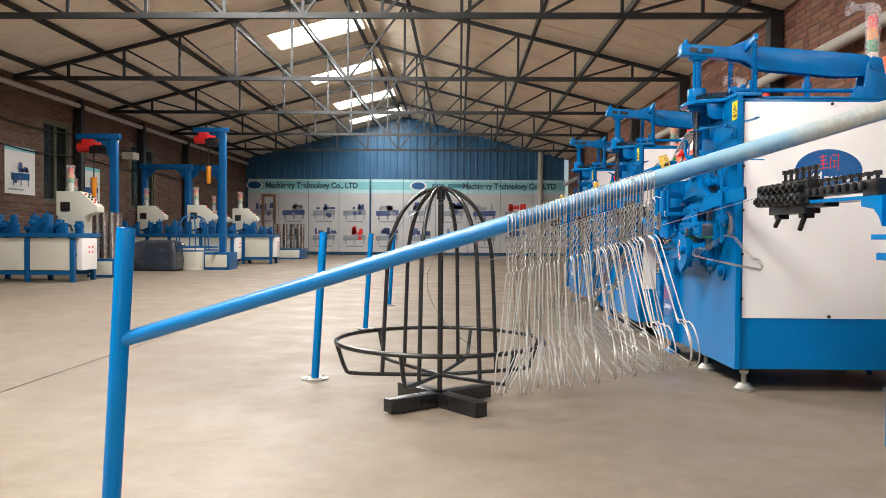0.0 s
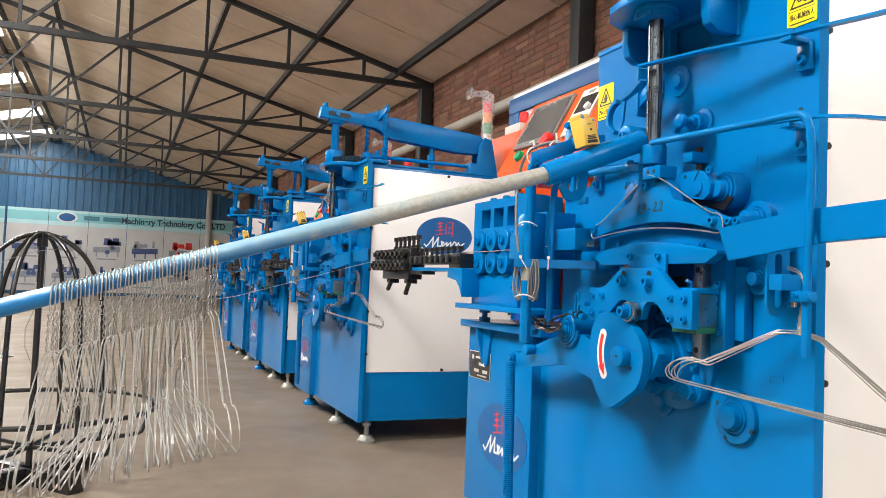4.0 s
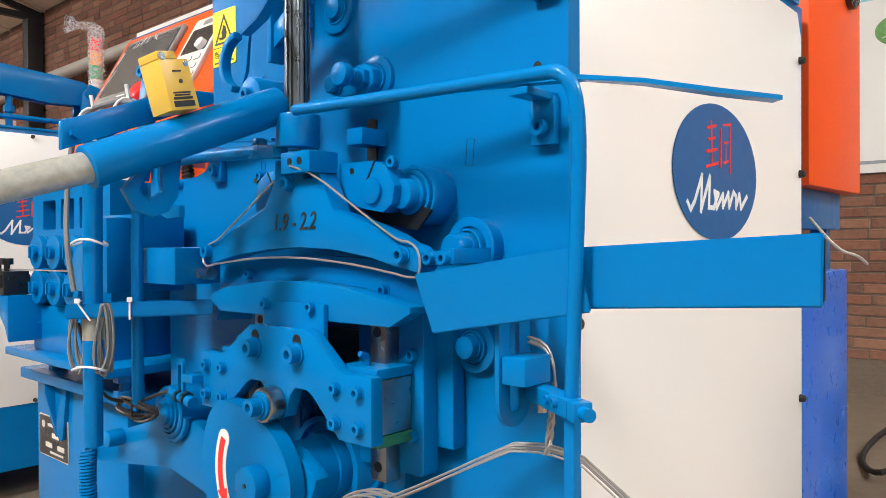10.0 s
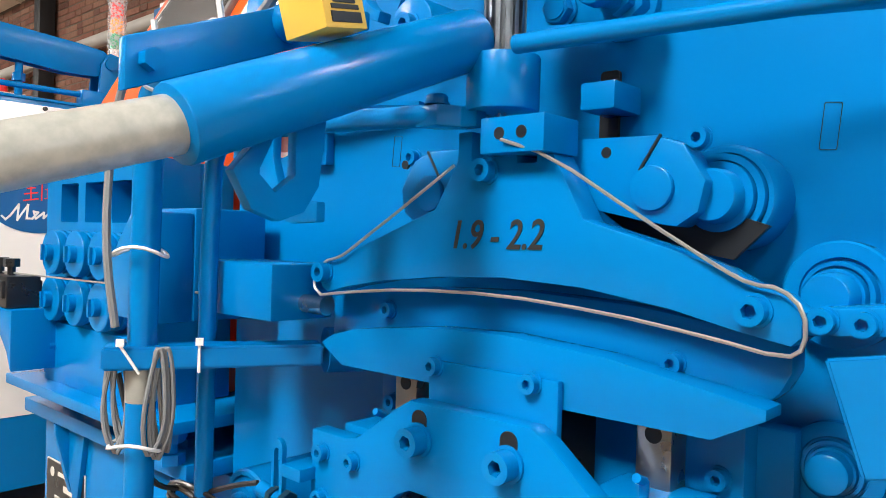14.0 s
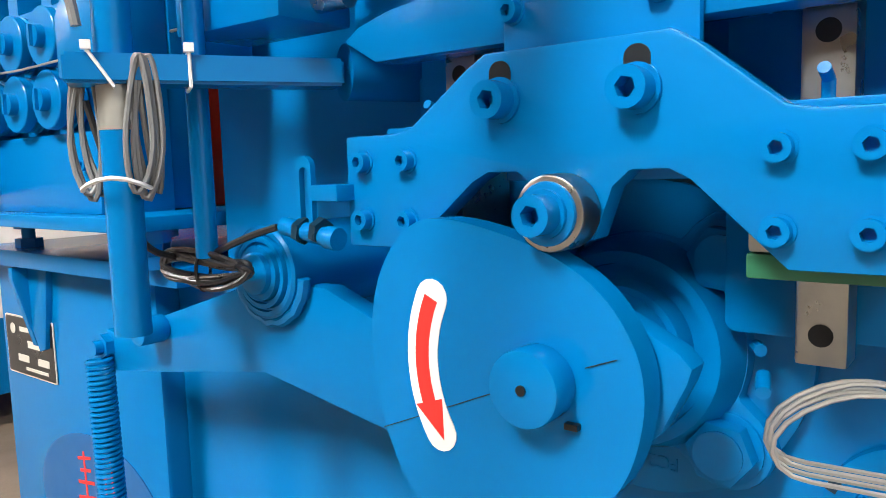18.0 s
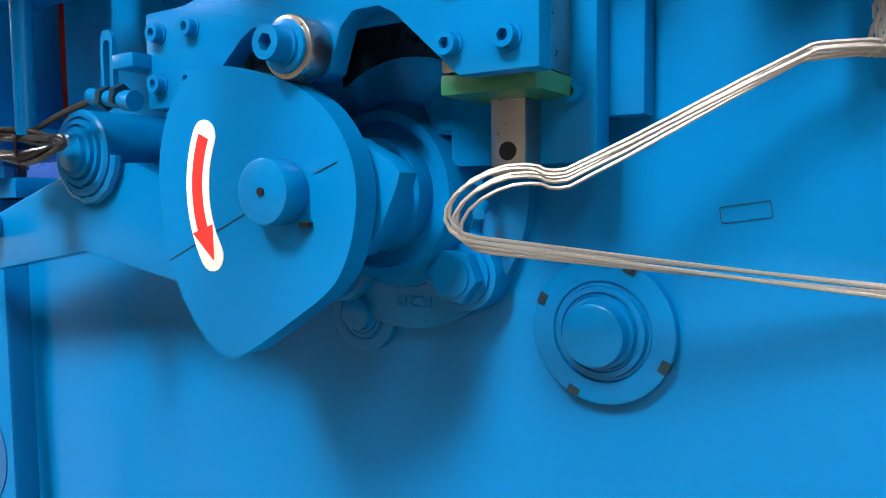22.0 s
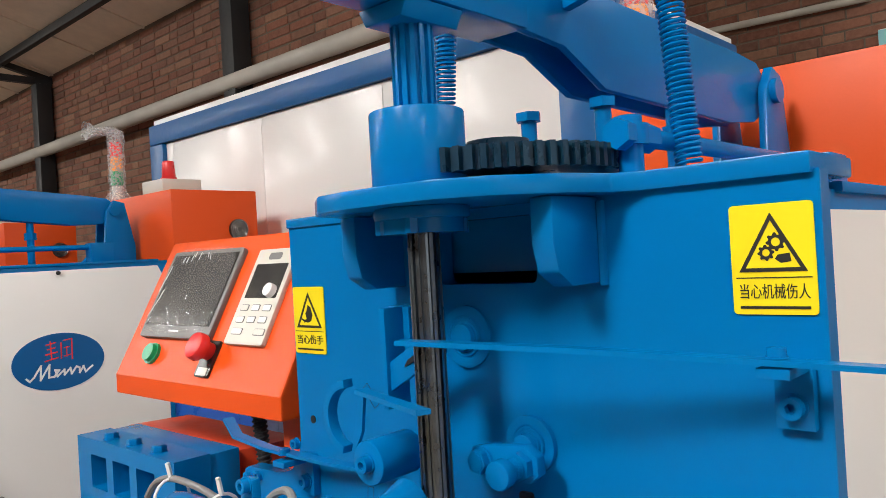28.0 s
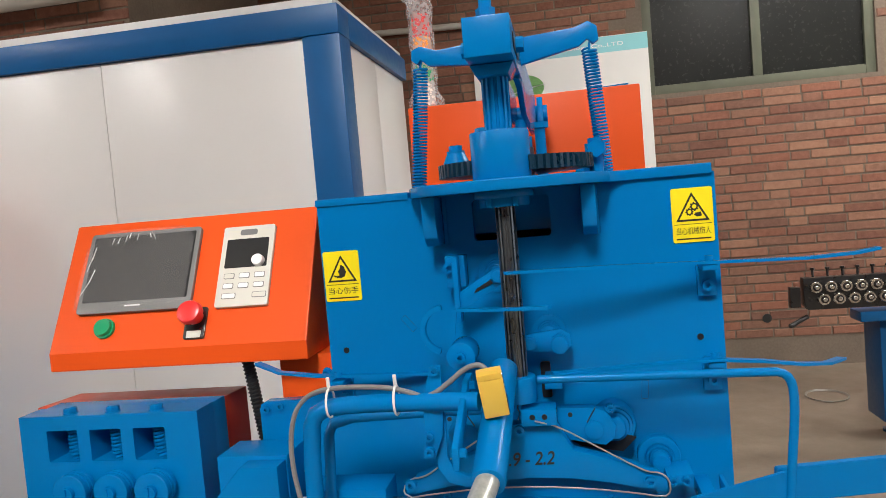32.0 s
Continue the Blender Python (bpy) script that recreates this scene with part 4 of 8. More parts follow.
def film_material():
    m, nt, p = nodes_of("clear_film")
    tr = nt.nodes.new("ShaderNodeBsdfTransparent")
    mx = nt.nodes.new("ShaderNodeMixShader")
    p.inputs["Base Color"].default_value = (0.6, 0.6, 0.6, 1)
    p.inputs["Roughness"].default_value = 0.12
    bump(nt, p, noise_of(nt, 60, 4), 0.6, 0.002)
    mx.inputs["Fac"].default_value = 0.06
    nt.links.new(tr.outputs[0], mx.inputs[1])
    nt.links.new(p.outputs[0], mx.inputs[2])
    nt.links.new(mx.outputs[0], nt.nodes["Material Output"].inputs["Surface"])
    return m


CLEARFILM = film_material()
FILM = paint("clear_film_glint", (0.8, 0.8, 0.8), 0.15, 0.05, relief=0)


def mechanism(t):
    C = 0.288
    # upper die: fan shaped plate with two lobes and a tower
    low = [(0.101, 0.829), (0.13, 0.8345), (0.165, 0.8425), (0.221, 0.8505), (0.279, 0.853), (0.335, 0.8505), (0.392, 0.8445), (0.43, 0.838), (0.454, 0.832)]
    die = [(0.32, 0.95), (0.32, 0.93), (0.328, 0.917), (0.34, 0.898), (0.42, 0.868), (0.452, 0.856), (0.463, 0.846), (0.462, 0.836)] + low[::-1] + \
          [(0.096, 0.834), (0.096, 0.846), (0.106, 0.854), (0.118, 0.857), (0.136, 0.866), (0.163, 0.875), (0.22, 0.891), (0.24, 0.927), (0.243, 0.932), (0.255, 0.932), (0.255, 0.927), (0.27, 0.927), (0.27, 0.935), (0.278, 0.935), (0.278, 0.95), (0.29, 0.95), (0.29, 0.93), (0.308, 0.93), (0.308, 0.95)]
    bm = bm_new()
    slab(bm, die, -0.09, -0.066, "x", 0.0012)
    d = part("upper_die", bm, BLUE, t, "fan-shaped blue bending die with a handwritten size")
    words("1.9 - 2.2", 0.027, INK, Matrix.Translation((-0.0906, 0.287, 0.880)) @ FACE_X @ pose(0, 0, 0, 0, 0, 1), "handwriting", d, shear=0.25, bold=0.0003, width=0.074)
    bm = bm_new()
    box(bm, -0.105, -0.066, 0.24, 0.289, 0.932, 0.955, 0.0012)
    cb = part("wire_clamp", bm, BLUE, t)
    for y in (0.2735, 0.2565):
        bm = bm_new()
        disc_x(bm, y, 0.9445, -0.1055, -0.1, 0.004, 14)
        part("hole", bm, DARK, cb)
    for y, z in ((0.294, 0.923), (0.119, 0.8455), (0.457, 0.848)):
        bolt(t, "socket", "m", -0.09, y, z)
    # backing plate with an arched top edge, and the crescent press in front of it
    back = [(0.478, 0.79), (0.478, 0.826), (0.44, 0.833), (0.36, 0.841), (0.279, 0.8435), (0.2, 0.8405), (0.14, 0.833), (0.108, 0.826), (0.108, 0.812), (0.114, 0.8), (0.125, 0.79)]
    bm = bm_new()
    slab(bm, back, -0.062, -0.04, "x", 0.0015)
    part("backing_plate", bm, BLUE, t)
    for y, z in ((0.173, 0.807), (0.41, 0.818)):
        bolt(t, "socket", "s", -0.062, y, z + 0.002)
    cres = [(0.463, 0.79), (0.45, 0.798), (0.423, 0.805), (0.344, 0.814), (0.279, 0.816), (0.205, 0.811), (0.112, 0.796), (0.112, 0.79), (0.14, 0.775), (0.437, 0.775)]
    bm = bm_new()
    slab(bm, cres, -0.088, -0.064, "x", 0.0012)
    part("crescent_press", bm, BLUE, t)
    bm = bm_new()
    box(bm, -0.0945, -0.0885, 0.231, 0.337, 0.70, 0.793, 0.0015)
    part("press_link", bm, BLUE, t)
    for y in (0.331, 0.25):
        bolt(t, "socket", "s", -0.0945, y, 0.7895)
    # slide: guide rails, carriages, fork plate
    for y, side in ((0.1845, -1), (0.3905, 1)):
        bm = bm_new()
        box(bm, -0.062, -0.04, y - 0.0115, y + 0.0115, 0.61, 0.79, 0.002)
        rail = part("guide_rail", bm, DULLSTEEL, t, "bright steel linear guide rail")
        for z in (0.625, 0.685, 0.765):
            b = bm_new()
            disc_x(b, y, z, -0.0625, -0.058, 0.0055, 16)
            part("rail_hole", b, DARK, rail)
        bm = bm_new()
        y0, y1 = (0.148, 0.213) if side < 0 else (0.362, 0.427)
        box(bm, -0.095, -0.045, y0 + 0.004, y1 - 0.004, 0.667, 0.722, 0.002)
        car = part("carriage", bm, DULLSTEEL, t, "steel linear carriage with green end cap")
        b = bm_new()
        box(b, -0.094, -0.044, y0 + 0.003, y1 - 0.003, 0.655, 0.6665, 0.0015)
        part("end_cap", b, GREEN_CAP, car)
        b = bm_new()
        box(b, -0.094, -0.044, y0 + 0.003, y1 - 0.003, 0.7225, 0.733, 0.0015)
        part("end_cap", b, BLUE, car)
        b = bm_new()
        rod(b, (-0.08, (y0 + y1) / 2, 0.733), (-0.08, (y0 + y1) / 2, 0.742), 0.003, seg=10)
        rod(b, (-0.08, (y0 + y1) / 2, 0.742), (-0.09, (y0 + y1) / 2, 0.746), 0.0028, seg=10)
        part("grease_nipple", b, BLUE, car)
        # upright that carries the rail
        bm = bm_new()
        ya, yb = (0.138, 0.235) if side < 0 else (0.34, 0.437)
        slab(bm, rrect(ya, yb, 0.618, 0.80, 0.006), -0.042, -0.021, "x", 0.001)
        part("rail_upright", bm, BLUE, t)
        bm = bm_new()
        ya, yb = (0.117, 0.2) if side < 0 else (0.375, 0.458)
        box(bm, -0.0205, -0.001, ya, yb, 0.645, 0.772, 0.003)
        part("web_stiffener", bm, BLUE, t)
        for z in (0.742, 0.658):
            bolt(t, "socket", "s", -0.042, 0.152 if side < 0 else 0.423, z)
    half = [(0.0, 0.767), (0.05, 0.767), (0.062, 0.76), (0.098, 0.731), (0.11, 0.7285), (0.147, 0.7285), (0.147, 0.662), (0.1, 0.662), (0.059, 0.7), (0.049, 0.705), (0.031, 0.705), (0.022, 0.697), (0.013, 0.672), (0.0, 0.668)]
    fork = [(C + u * (1.045 if u > 0.08 else 1.0), v) for u, v in half] + [(C - u, v) for u, v in half[::-1][1:-1]]
    bm = bm_new()
    slab(bm, fork, -0.112, -0.096, "x", 0.0022)
    part("fork_plate", bm, BLUE, t)
    for s in (-1, 1):
        for u in (0.097, 0.131):
            for z in (0.711, 0.6765):
                bolt(t, "socket", "s", -0.112, C + s * u + (0.008 if s > 0 else 0.001), z + 0.002)
    for y in (0.328, 0.2535):
        bm = bm_new()
        slab(bm, rrect(y - 0.0065, y + 0.0065, 0.731, 0.762, 0.006), -0.1128, -0.11, "x")
        part("slot", bm, DARK, t)
        bolt(t, "socket", "l", -0.112, y, 0.742)
    bm = bm_new()
    disc_x(bm, 0.2895, 0.6855, -0.132, -0.113, 0.0188, 32, 0.002)
    rl = part("cam_roller", bm, DULLSTEEL, t, "bright steel cam roller")
    bm = bm_new()
    disc_x(bm, 0.2895, 0.6855, -0.135, -0.1315, 0.0155, 28, 0.001)
    part("roller_cap", bm, BLUE, rl)
    bolt(rl, "socket", "l", -0.135, 0.2895, 0.6855)
    # dark slab on the plate: paints the shade of the cavity behind the cam
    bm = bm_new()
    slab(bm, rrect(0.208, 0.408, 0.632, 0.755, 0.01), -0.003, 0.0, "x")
    part("plate_opening", bm, GREASY_AND_SHADE, t, "dark slab painting the shaded opening behind the cam")
    # cam: heart-shaped disc on the main shaft
    cam_o = [(0.366, 0.68), (0.385, 0.664), (0.397, 0.642), (0.402, 0.615), (0.4, 0.585), (0.392, 0.555), (0.38, 0.53), (0.362, 0.508), (0.345, 0.498), (0.332, 0.499), (0.314, 0.508), (0.285, 0.526), (0.255, 0.545), (0.244, 0.56), (0.237, 0.58), (0.234, 0.603), (0.239, 0.626), (0.257, 0.651), (0.286, 0.667), (0.321, 0.677), (0.345, 0.681)]
    for _ in range(2):
        cam_o = [q for i in range(len(cam_o)) for q in ((cam_o[i][0] * 0.75 + cam_o[(i + 1) % len(cam_o)][0] * 0.25, cam_o[i][1] * 0.75 + cam_o[(i + 1) % len(cam_o)][1] * 0.25), (cam_o[i][0] * 0.25 + cam_o[(i + 1) % len(cam_o)][0] * 0.75, cam_o[i][1] * 0.25 + cam_o[(i + 1) % len(cam_o)][1] * 0.75))]
    bm = bm_new()
    slab(bm, cam_o, -0.13, -0.112, "x")
    cm = part("cam_disc", bm, BLUE, t, "heart-shaped blue cam disc with a red arrow sticker")
    bm = bm_new()
    disc_x(bm, 0.288, 0.602, -0.149, -0.13, 0.0192, 36, 0.0015)
    disc_x(bm, 0.288, 0.602, -0.1495, -0.147, 0.0025, 10)
    part("hub", bm, BLUE, cm)
    bm = bm_new()
    disc_x(bm, 0.288, 0.602, -0.1502, -0.1485, 0.0026, 12)
    part("centre_hole", bm, DARK, cm, smooth=False)
    for a, b in (((0.31, 0.594), (0.394, 0.558)), ((0.264, 0.612), (0.248, 0.618))):
        bm = bm_new()
        m4, n4 = along((-0.1303, *a), (-0.1303, *b))
        r4 = bmesh.ops.create_cube(bm, size=1.0)
        bmesh.ops.scale(bm, vec=(0.0005, 0.0005, n4), verts=r4["verts"])
        bmesh.ops.transform(bm, matrix=m4, verts=r4["verts"])
        part("parting_line", bm, DARK, cm, smooth=False)
    # arrow sticker: a curved band with rounded ends, red arrow on it
    cx, cz, r0 = 0.2835, 0.604, 0.0795
    A0, A1 = 25, -31
    band = arc(cx, cz, r0 + 0.0105, A0, A1, 14) + arc(cx + r0 * math.cos(radians(A1)), cz + r0 * math.sin(radians(A1)), 0.0105, A1, A1 - 180, 8) + \
        arc(cx, cz, r0 - 0.0105, A1, A0, 14) + arc(cx + r0 * math.cos(radians(A0)), cz + r0 * math.sin(radians(A0)), 0.0105, A0 + 180, A0, 8)
    bm = bm_new()
    slab(bm, band, -0.1308, -0.1302, "x")
    ar = part("arrow_sticker", bm, CARD, cm, "curved white sticker with a red arrow", smooth=False)
    red = arc(cx, cz, r0 + 0.0045, A0, -18, 12) + [(cx + (r0 + 0.0095) * math.cos(radians(-18)), cz + (r0 + 0.0095) * math.sin(radians(-18))), (cx + r0 * math.cos(radians(-34)), cz + r0 * math.sin(radians(-34))),
                                                    (cx + (r0 - 0.0095) * math.cos(radians(-18)), cz + (r0 - 0.0095) * math.sin(radians(-18)))] + arc(cx, cz, r0 - 0.0045, -18, A0, 12)
    bm = bm_new()
    slab(bm, red, -0.1313, -0.1307, "x")
    part("arrow", bm, REDINK, ar, smooth=False)
    nudge([cm], 0, 0.0075, 0.001)
    # main shaft, second cam, cast bearing flange with big bolts and a grease nipple
    bm = bm_new()
    lathe_x(bm, 0.295, 0.6, [(0.0, 0.03), (-0.05, 0.03), (-0.05, 0.036), (-0.085, 0.036), (-0.085, 0.03), (-0.1125, 0.03)], 36)
    part("main_shaft", bm, BLUE, t)
    bm = bm_new()
    slab(bm, [(0.3, 0.645), (0.262, 0.634), (0.235, 0.62), (0.2285, 0.613), (0.231, 0.605), (0.243, 0.58), (0.258, 0.565), (0.3, 0.556)], -0.108, -0.09, "x", 0.002)
    part("second_cam", bm, BLUE, t)
    FY, FZ, ED = 0.293, 0.601, 0.0765
    outline = []
    for k in range(96):
        a = 2 * math.pi * k / 96
        r = 0.066
        for q in (45, 135, 225, 315):
            da = a - radians(q)
            if math.cos(da) > 0 and abs(ED * math.sin(da)) < 0.026:
                r = max(r, ED * math.cos(da) + math.sqrt(0.026 ** 2 - (ED * math.sin(da)) ** 2))
        outline.append((FY + r * math.cos(a), FZ + r * math.sin(a)))
    bm = bm_new()
    lathe_x(bm, FY, FZ, [(0.0, 0.097), (-0.01, 0.097), (-0.0125, 0.094)], 56)
    part("flange_disc", bm, BLUE, t)
    bm = bm_new()
    slab(bm, outline, -0.024, 0.0, "x", 0.004)
    fl = part("bearing_flange", bm, BLUE, t, "cast blue four-bolt bearing flange")
    bm = bm_new()
    lathe_x(bm, FY, FZ, [(-0.02, 0.066), (-0.036, 0.06), (-0.044, 0.057), (-0.044, 0.05), (-0.036, 0.049), (-0.036, 0.04), (-0.05, 0.038), (-0.05, 0.031)], 44)
    part("bearing_ring", bm, BLUE, fl)
    for q in (45, 135, 225, 315):
        bolt(fl, "hex", "l", -0.024, FY + ED * math.cos(radians(q)), FZ + ED * math.sin(radians(q)))
    bm = bm_new()
    rod(bm, (-0.03, FY - 0.075, FZ - 0.008), (-0.045, FY - 0.079, FZ - 0.013), 0.004, seg=10)
    rod(bm, (-0.03, FY - 0.071, FZ + 0.008), (-0.04, FY - 0.076, FZ + 0.008), 0.0035, seg=8)
    part("grease_nipple", bm, BLUE, fl)
    words("FC212", 0.012, BLUE, Matrix.Translation((-0.0128, FY - 0.007, FZ - 0.076)) @ FACE_X @ pose(0, 0, 0, 0, 0, 180), "cast_letters", fl)
    bm = bm_new()
    box(bm, -0.1345, -0.1305, 0.274, 0.281, 0.5825, 0.5855)
    part("key_slot", bm, DARK, cm)
    ringed_boss(t, 0.1, 0.752, 0.027, 0.018)
    lb = ringed_boss(t, 0.147, 0.514, 0.046, 0.02)
    for q in (25, 115, 205, 295):
        bm = bm_new()
        box(bm, -0.0105, -0.002, -0.004, 0.004, 0.0405, 0.0463)
        bm.transform(Matrix.Translation((0, 0.147, 0.514)) @ pose(0, 0, 0, q, 0, 0))
        part("rim_notch", bm, GREASY_AND_SHADE, lb)
    ringed_boss(t, 0.098, 0.852, 0.031, 0.034)
    ringed_boss(t, 0.338, 0.512, 0.03, 0.012)
    ringed_boss(t, 0.245, 1.045, 0.026, 0.012)
    ringed_boss(t, 0.315, 1.14, 0.03, 0.008)
    # rocker lever with its pivot cylinder and weld
    bm = bm_new()
    slab(bm, [(0.808, 0.556), (0.8, 0.532), (0.785, 0.526), (0.68, 0.54), (0.56, 0.558), (0.43, 0.536), (0.36, 0.52), (0.36, 0.58), (0.44, 0.609), (0.49, 0.628), (0.53, 0.628), (0.58, 0.622), (0.697, 0.587), (0.769, 0.562), (0.79, 0.566)], -0.09, -0.072, "x", 0.0015)
    part("rocker_lever", bm, BLUE, t)
    bm = bm_new()
    lathe_x(bm, 0.542, 0.637, [(min(0.0, x + 0.028), r) for x, r in ((0.0, 0.034), (-0.128, 0.034), (-0.13, 0.032), (-0.13, 0.0285), (-0.127, 0.028), (-0.127, 0.0265), (-0.132, 0.026), (-0.132, 0.0225), (-0.129, 0.022), (-0.129, 0.0205), (-0.134, 0.02), (-0.134, 0.0155), (-0.138, 0.015), (-0.139, 0.0135))])
    part("pivot", bm, BLUE, t)
    bm = bm_new()
    pts = [(-0.094, 0.542 + 0.036 * math.cos(radians(a)), 0.637 + 0.036 * math.sin(radians(a)) + 0.001 * math.sin(a)) for a in range(185, 356, 10)]
    tube(bm, pts, 0.005, 8)
    part("weld_bead", bm, BLUE, t)
    bm = bm_new()
    rod(bm, (-0.106, 0.789, 0.55), (-0.07, 0.789, 0.55), 0.007, seg=16)
    rod(bm, (-0.098, 0.789, 0.55), (-0.09, 0.789, 0.55), 0.012, seg=6)
    part("spring_pin", bm, BLUE, t)
    bm = bm_new()
    rod(bm, (-0.115, 0.694, 0.578), (-0.09, 0.694, 0.578), 0.012, seg=18, bev=0.002)
    part("lever_pin", bm, BLUE, t)
    coil_part("return_spring", (-0.1, 0.789, 0.54), (-0.1, 0.78, 0.165), 0.0112, 0.0021, 76, BLUE, t, "long blue coil return spring")
    # clamp arms of the bender
    for s, yc in ((-1, 0.19), (1, 0.37)):
        bm = bm_new()
        o = [(0.243, 0.944), (0.19, 0.943), (0.172, 0.937), (0.158, 0.915), (0.162, 0.897), (0.175, 0.888), (0.2, 0.892), (0.243, 0.901)]
        slab(bm, [(u if s < 0 else 0.56 - u, v) for u, v in o], -0.062, -0.04, "x", 0.002)
        arm = part("clamp_arm", bm, BLUE, t)
        b = bm_new()
        disc_x(b, yc, 0.911, -0.066, -0.06, 0.0135, 24, 0.001)
        part("arm_pin", b, BLUE, arm)
        b = bm_new()
        m4, n4 = along((-0.0623, yc + s * 0.004, 0.943), (-0.0623, yc - s * 0.009, 0.922))
        r4 = bmesh.ops.create_cube(b, size=1.0)
        bmesh.ops.scale(b, vec=(0.0016, 0.0016, n4), verts=r4["verts"])
        bmesh.ops.transform(b, matrix=m4, verts=r4["verts"])
        disc_x(b, yc - s * 0.002 + 0.03, 0.934, -0.0625, -0.06, 0.0035, 12)
        part("slit", b, DARK, arm, smooth=False)
        bolt(arm, "socket", "s", -0.055, yc + s * 0.025, 0.94)
        if s > 0:
            continue
        bm = bm_new()
        yr = 0.16
        lathe_x(bm, yr, 0.907, [(0.0, 0.032), (-0.029, 0.032), (-0.032, 0.03), (-0.032, 0.027), (-0.028, 0.0265), (-0.036, 0.026), (-0.036, 0.022), (-0.033, 0.0215), (-0.04, 0.021), (-0.04, 0.0165), (-0.05, 0.016), (-0.052, 0.0145)])
        part("pivot_cover", bm, BLUE, t)
    bm = bm_new()
    slab(bm, [(0.16, 0.9), (0.13, 0.89), (0.15, 0.87), (0.21, 0.88), (0.24, 0.9)], -0.038, -0.034, "x")
    part("shadow_gap", bm, DARK, t)
    # slide blocks at both ends of the bend
    bm = bm_new()
    slab(bm, [(0.095, 0.835), (0.06, 0.838), (0.06, 0.852), (0.095, 0.848)], -0.085, -0.03, "x", 0.001)
    part("former_arm", bm, BLUE, t)
    for y in (0.088, 0.07):
        bolt(t, "socket", "s", -0.085, y, 0.843)
    # sensor on a slotted bracket
    bm = bm_new()
    slab(bm, rrect(0.458, 0.472, 0.668, 0.718, 0.007, 6), -0.127, -0.123, "x", holes=[rrect(0.4615, 0.4685, 0.675, 0.711, 0.0034, 5)])
    box(bm, -0.127, -0.1, 0.436, 0.459, 0.69, 0.7, 0.001)
    sb = part("sensor_bracket", bm, BLUE, t)
    bm = bm_new()
    rod(bm, (-0.125, 0.487, 0.674), (-0.125, 0.447, 0.668), 0.006, seg=16)
    rod(bm, (-0.125, 0.447, 0.668), (-0.125, 0.438, 0.667), 0.0072, seg=16)
    part("sensor", bm, BLUE, t)
    bm = bm_new()
    for a in (0.472, 0.456):
        rod(bm, (-0.125, a, 0.672), (-0.125, a - 0.005, 0.671), 0.0088, seg=6)
    part("sensor_nut", bm, GREASY_AND_SHADE, t)
    rnd = random.Random(4)
    bm = bm_new()
    tube(bm, [(-0.1395 + 0.006 * math.cos(a), 0.552, 0.6425 + 0.014 * math.sin(a)) for a in [i * math.pi / 8 for i in range(16)]], 0.0014, 5, True)
    sc = part("cable_coil", bm, BLACK, t, "coiled black sensor cable")
    for k in range(7):
        bm = bm_new()
        j = lambda s=0.004: rnd.uniform(-s, s)
        tube(bm, [(-0.135 + j(), 0.505 + j(), 0.648 + j()), (-0.14 + j(), 0.54 + j(), 0.65 + j(0.006)), (-0.142 + j(), 0.585 + j(), 0.655 + j(0.006)), (-0.14 + j(), 0.6 + j(), 0.645 + j()),
                  (-0.143 + j(), 0.585, 0.637 + j()), (-0.14 + j(), 0.54, 0.634 + j(0.006)), (-0.137 + j(), 0.508, 0.64 + j())], 0.0021, 6, True, 2)
        part("cable_loop", bm, BLACK, sc)
    bm = bm_new()
    tube(bm, [(-0.125, 0.487, 0.674), (-0.13, 0.51, 0.668), (-0.138, 0.55, 0.652)], 0.0024, 6, smooth=2)
    part("sensor_cable", bm, RUBBER, sc)
    bm = bm_new()
    tube(bm, [(-0.14, 0.58, 0.65), (-0.17, 0.575, 0.66), (-0.19, 0.57, 0.7), (-0.2, 0.58, 0.76)], 0.0024, 6, smooth=2)
    part("sensor_cable", bm, RUBBER, sc, "")
    nudge([sc], 0.008, 0.017, -0.002)


def gear_outline(cx, cy, r, n, h):
    o = []
    for i in range(n):
        a = 2 * math.pi * i / n
        for da, rr in ((0.0, r - h), (0.28, r - h), (0.42, r), (0.86, r)):
            b = a + da * 2 * math.pi / n
            o.append((cx + rr * math.cos(b), cy + rr * math.sin(b)))
    return o


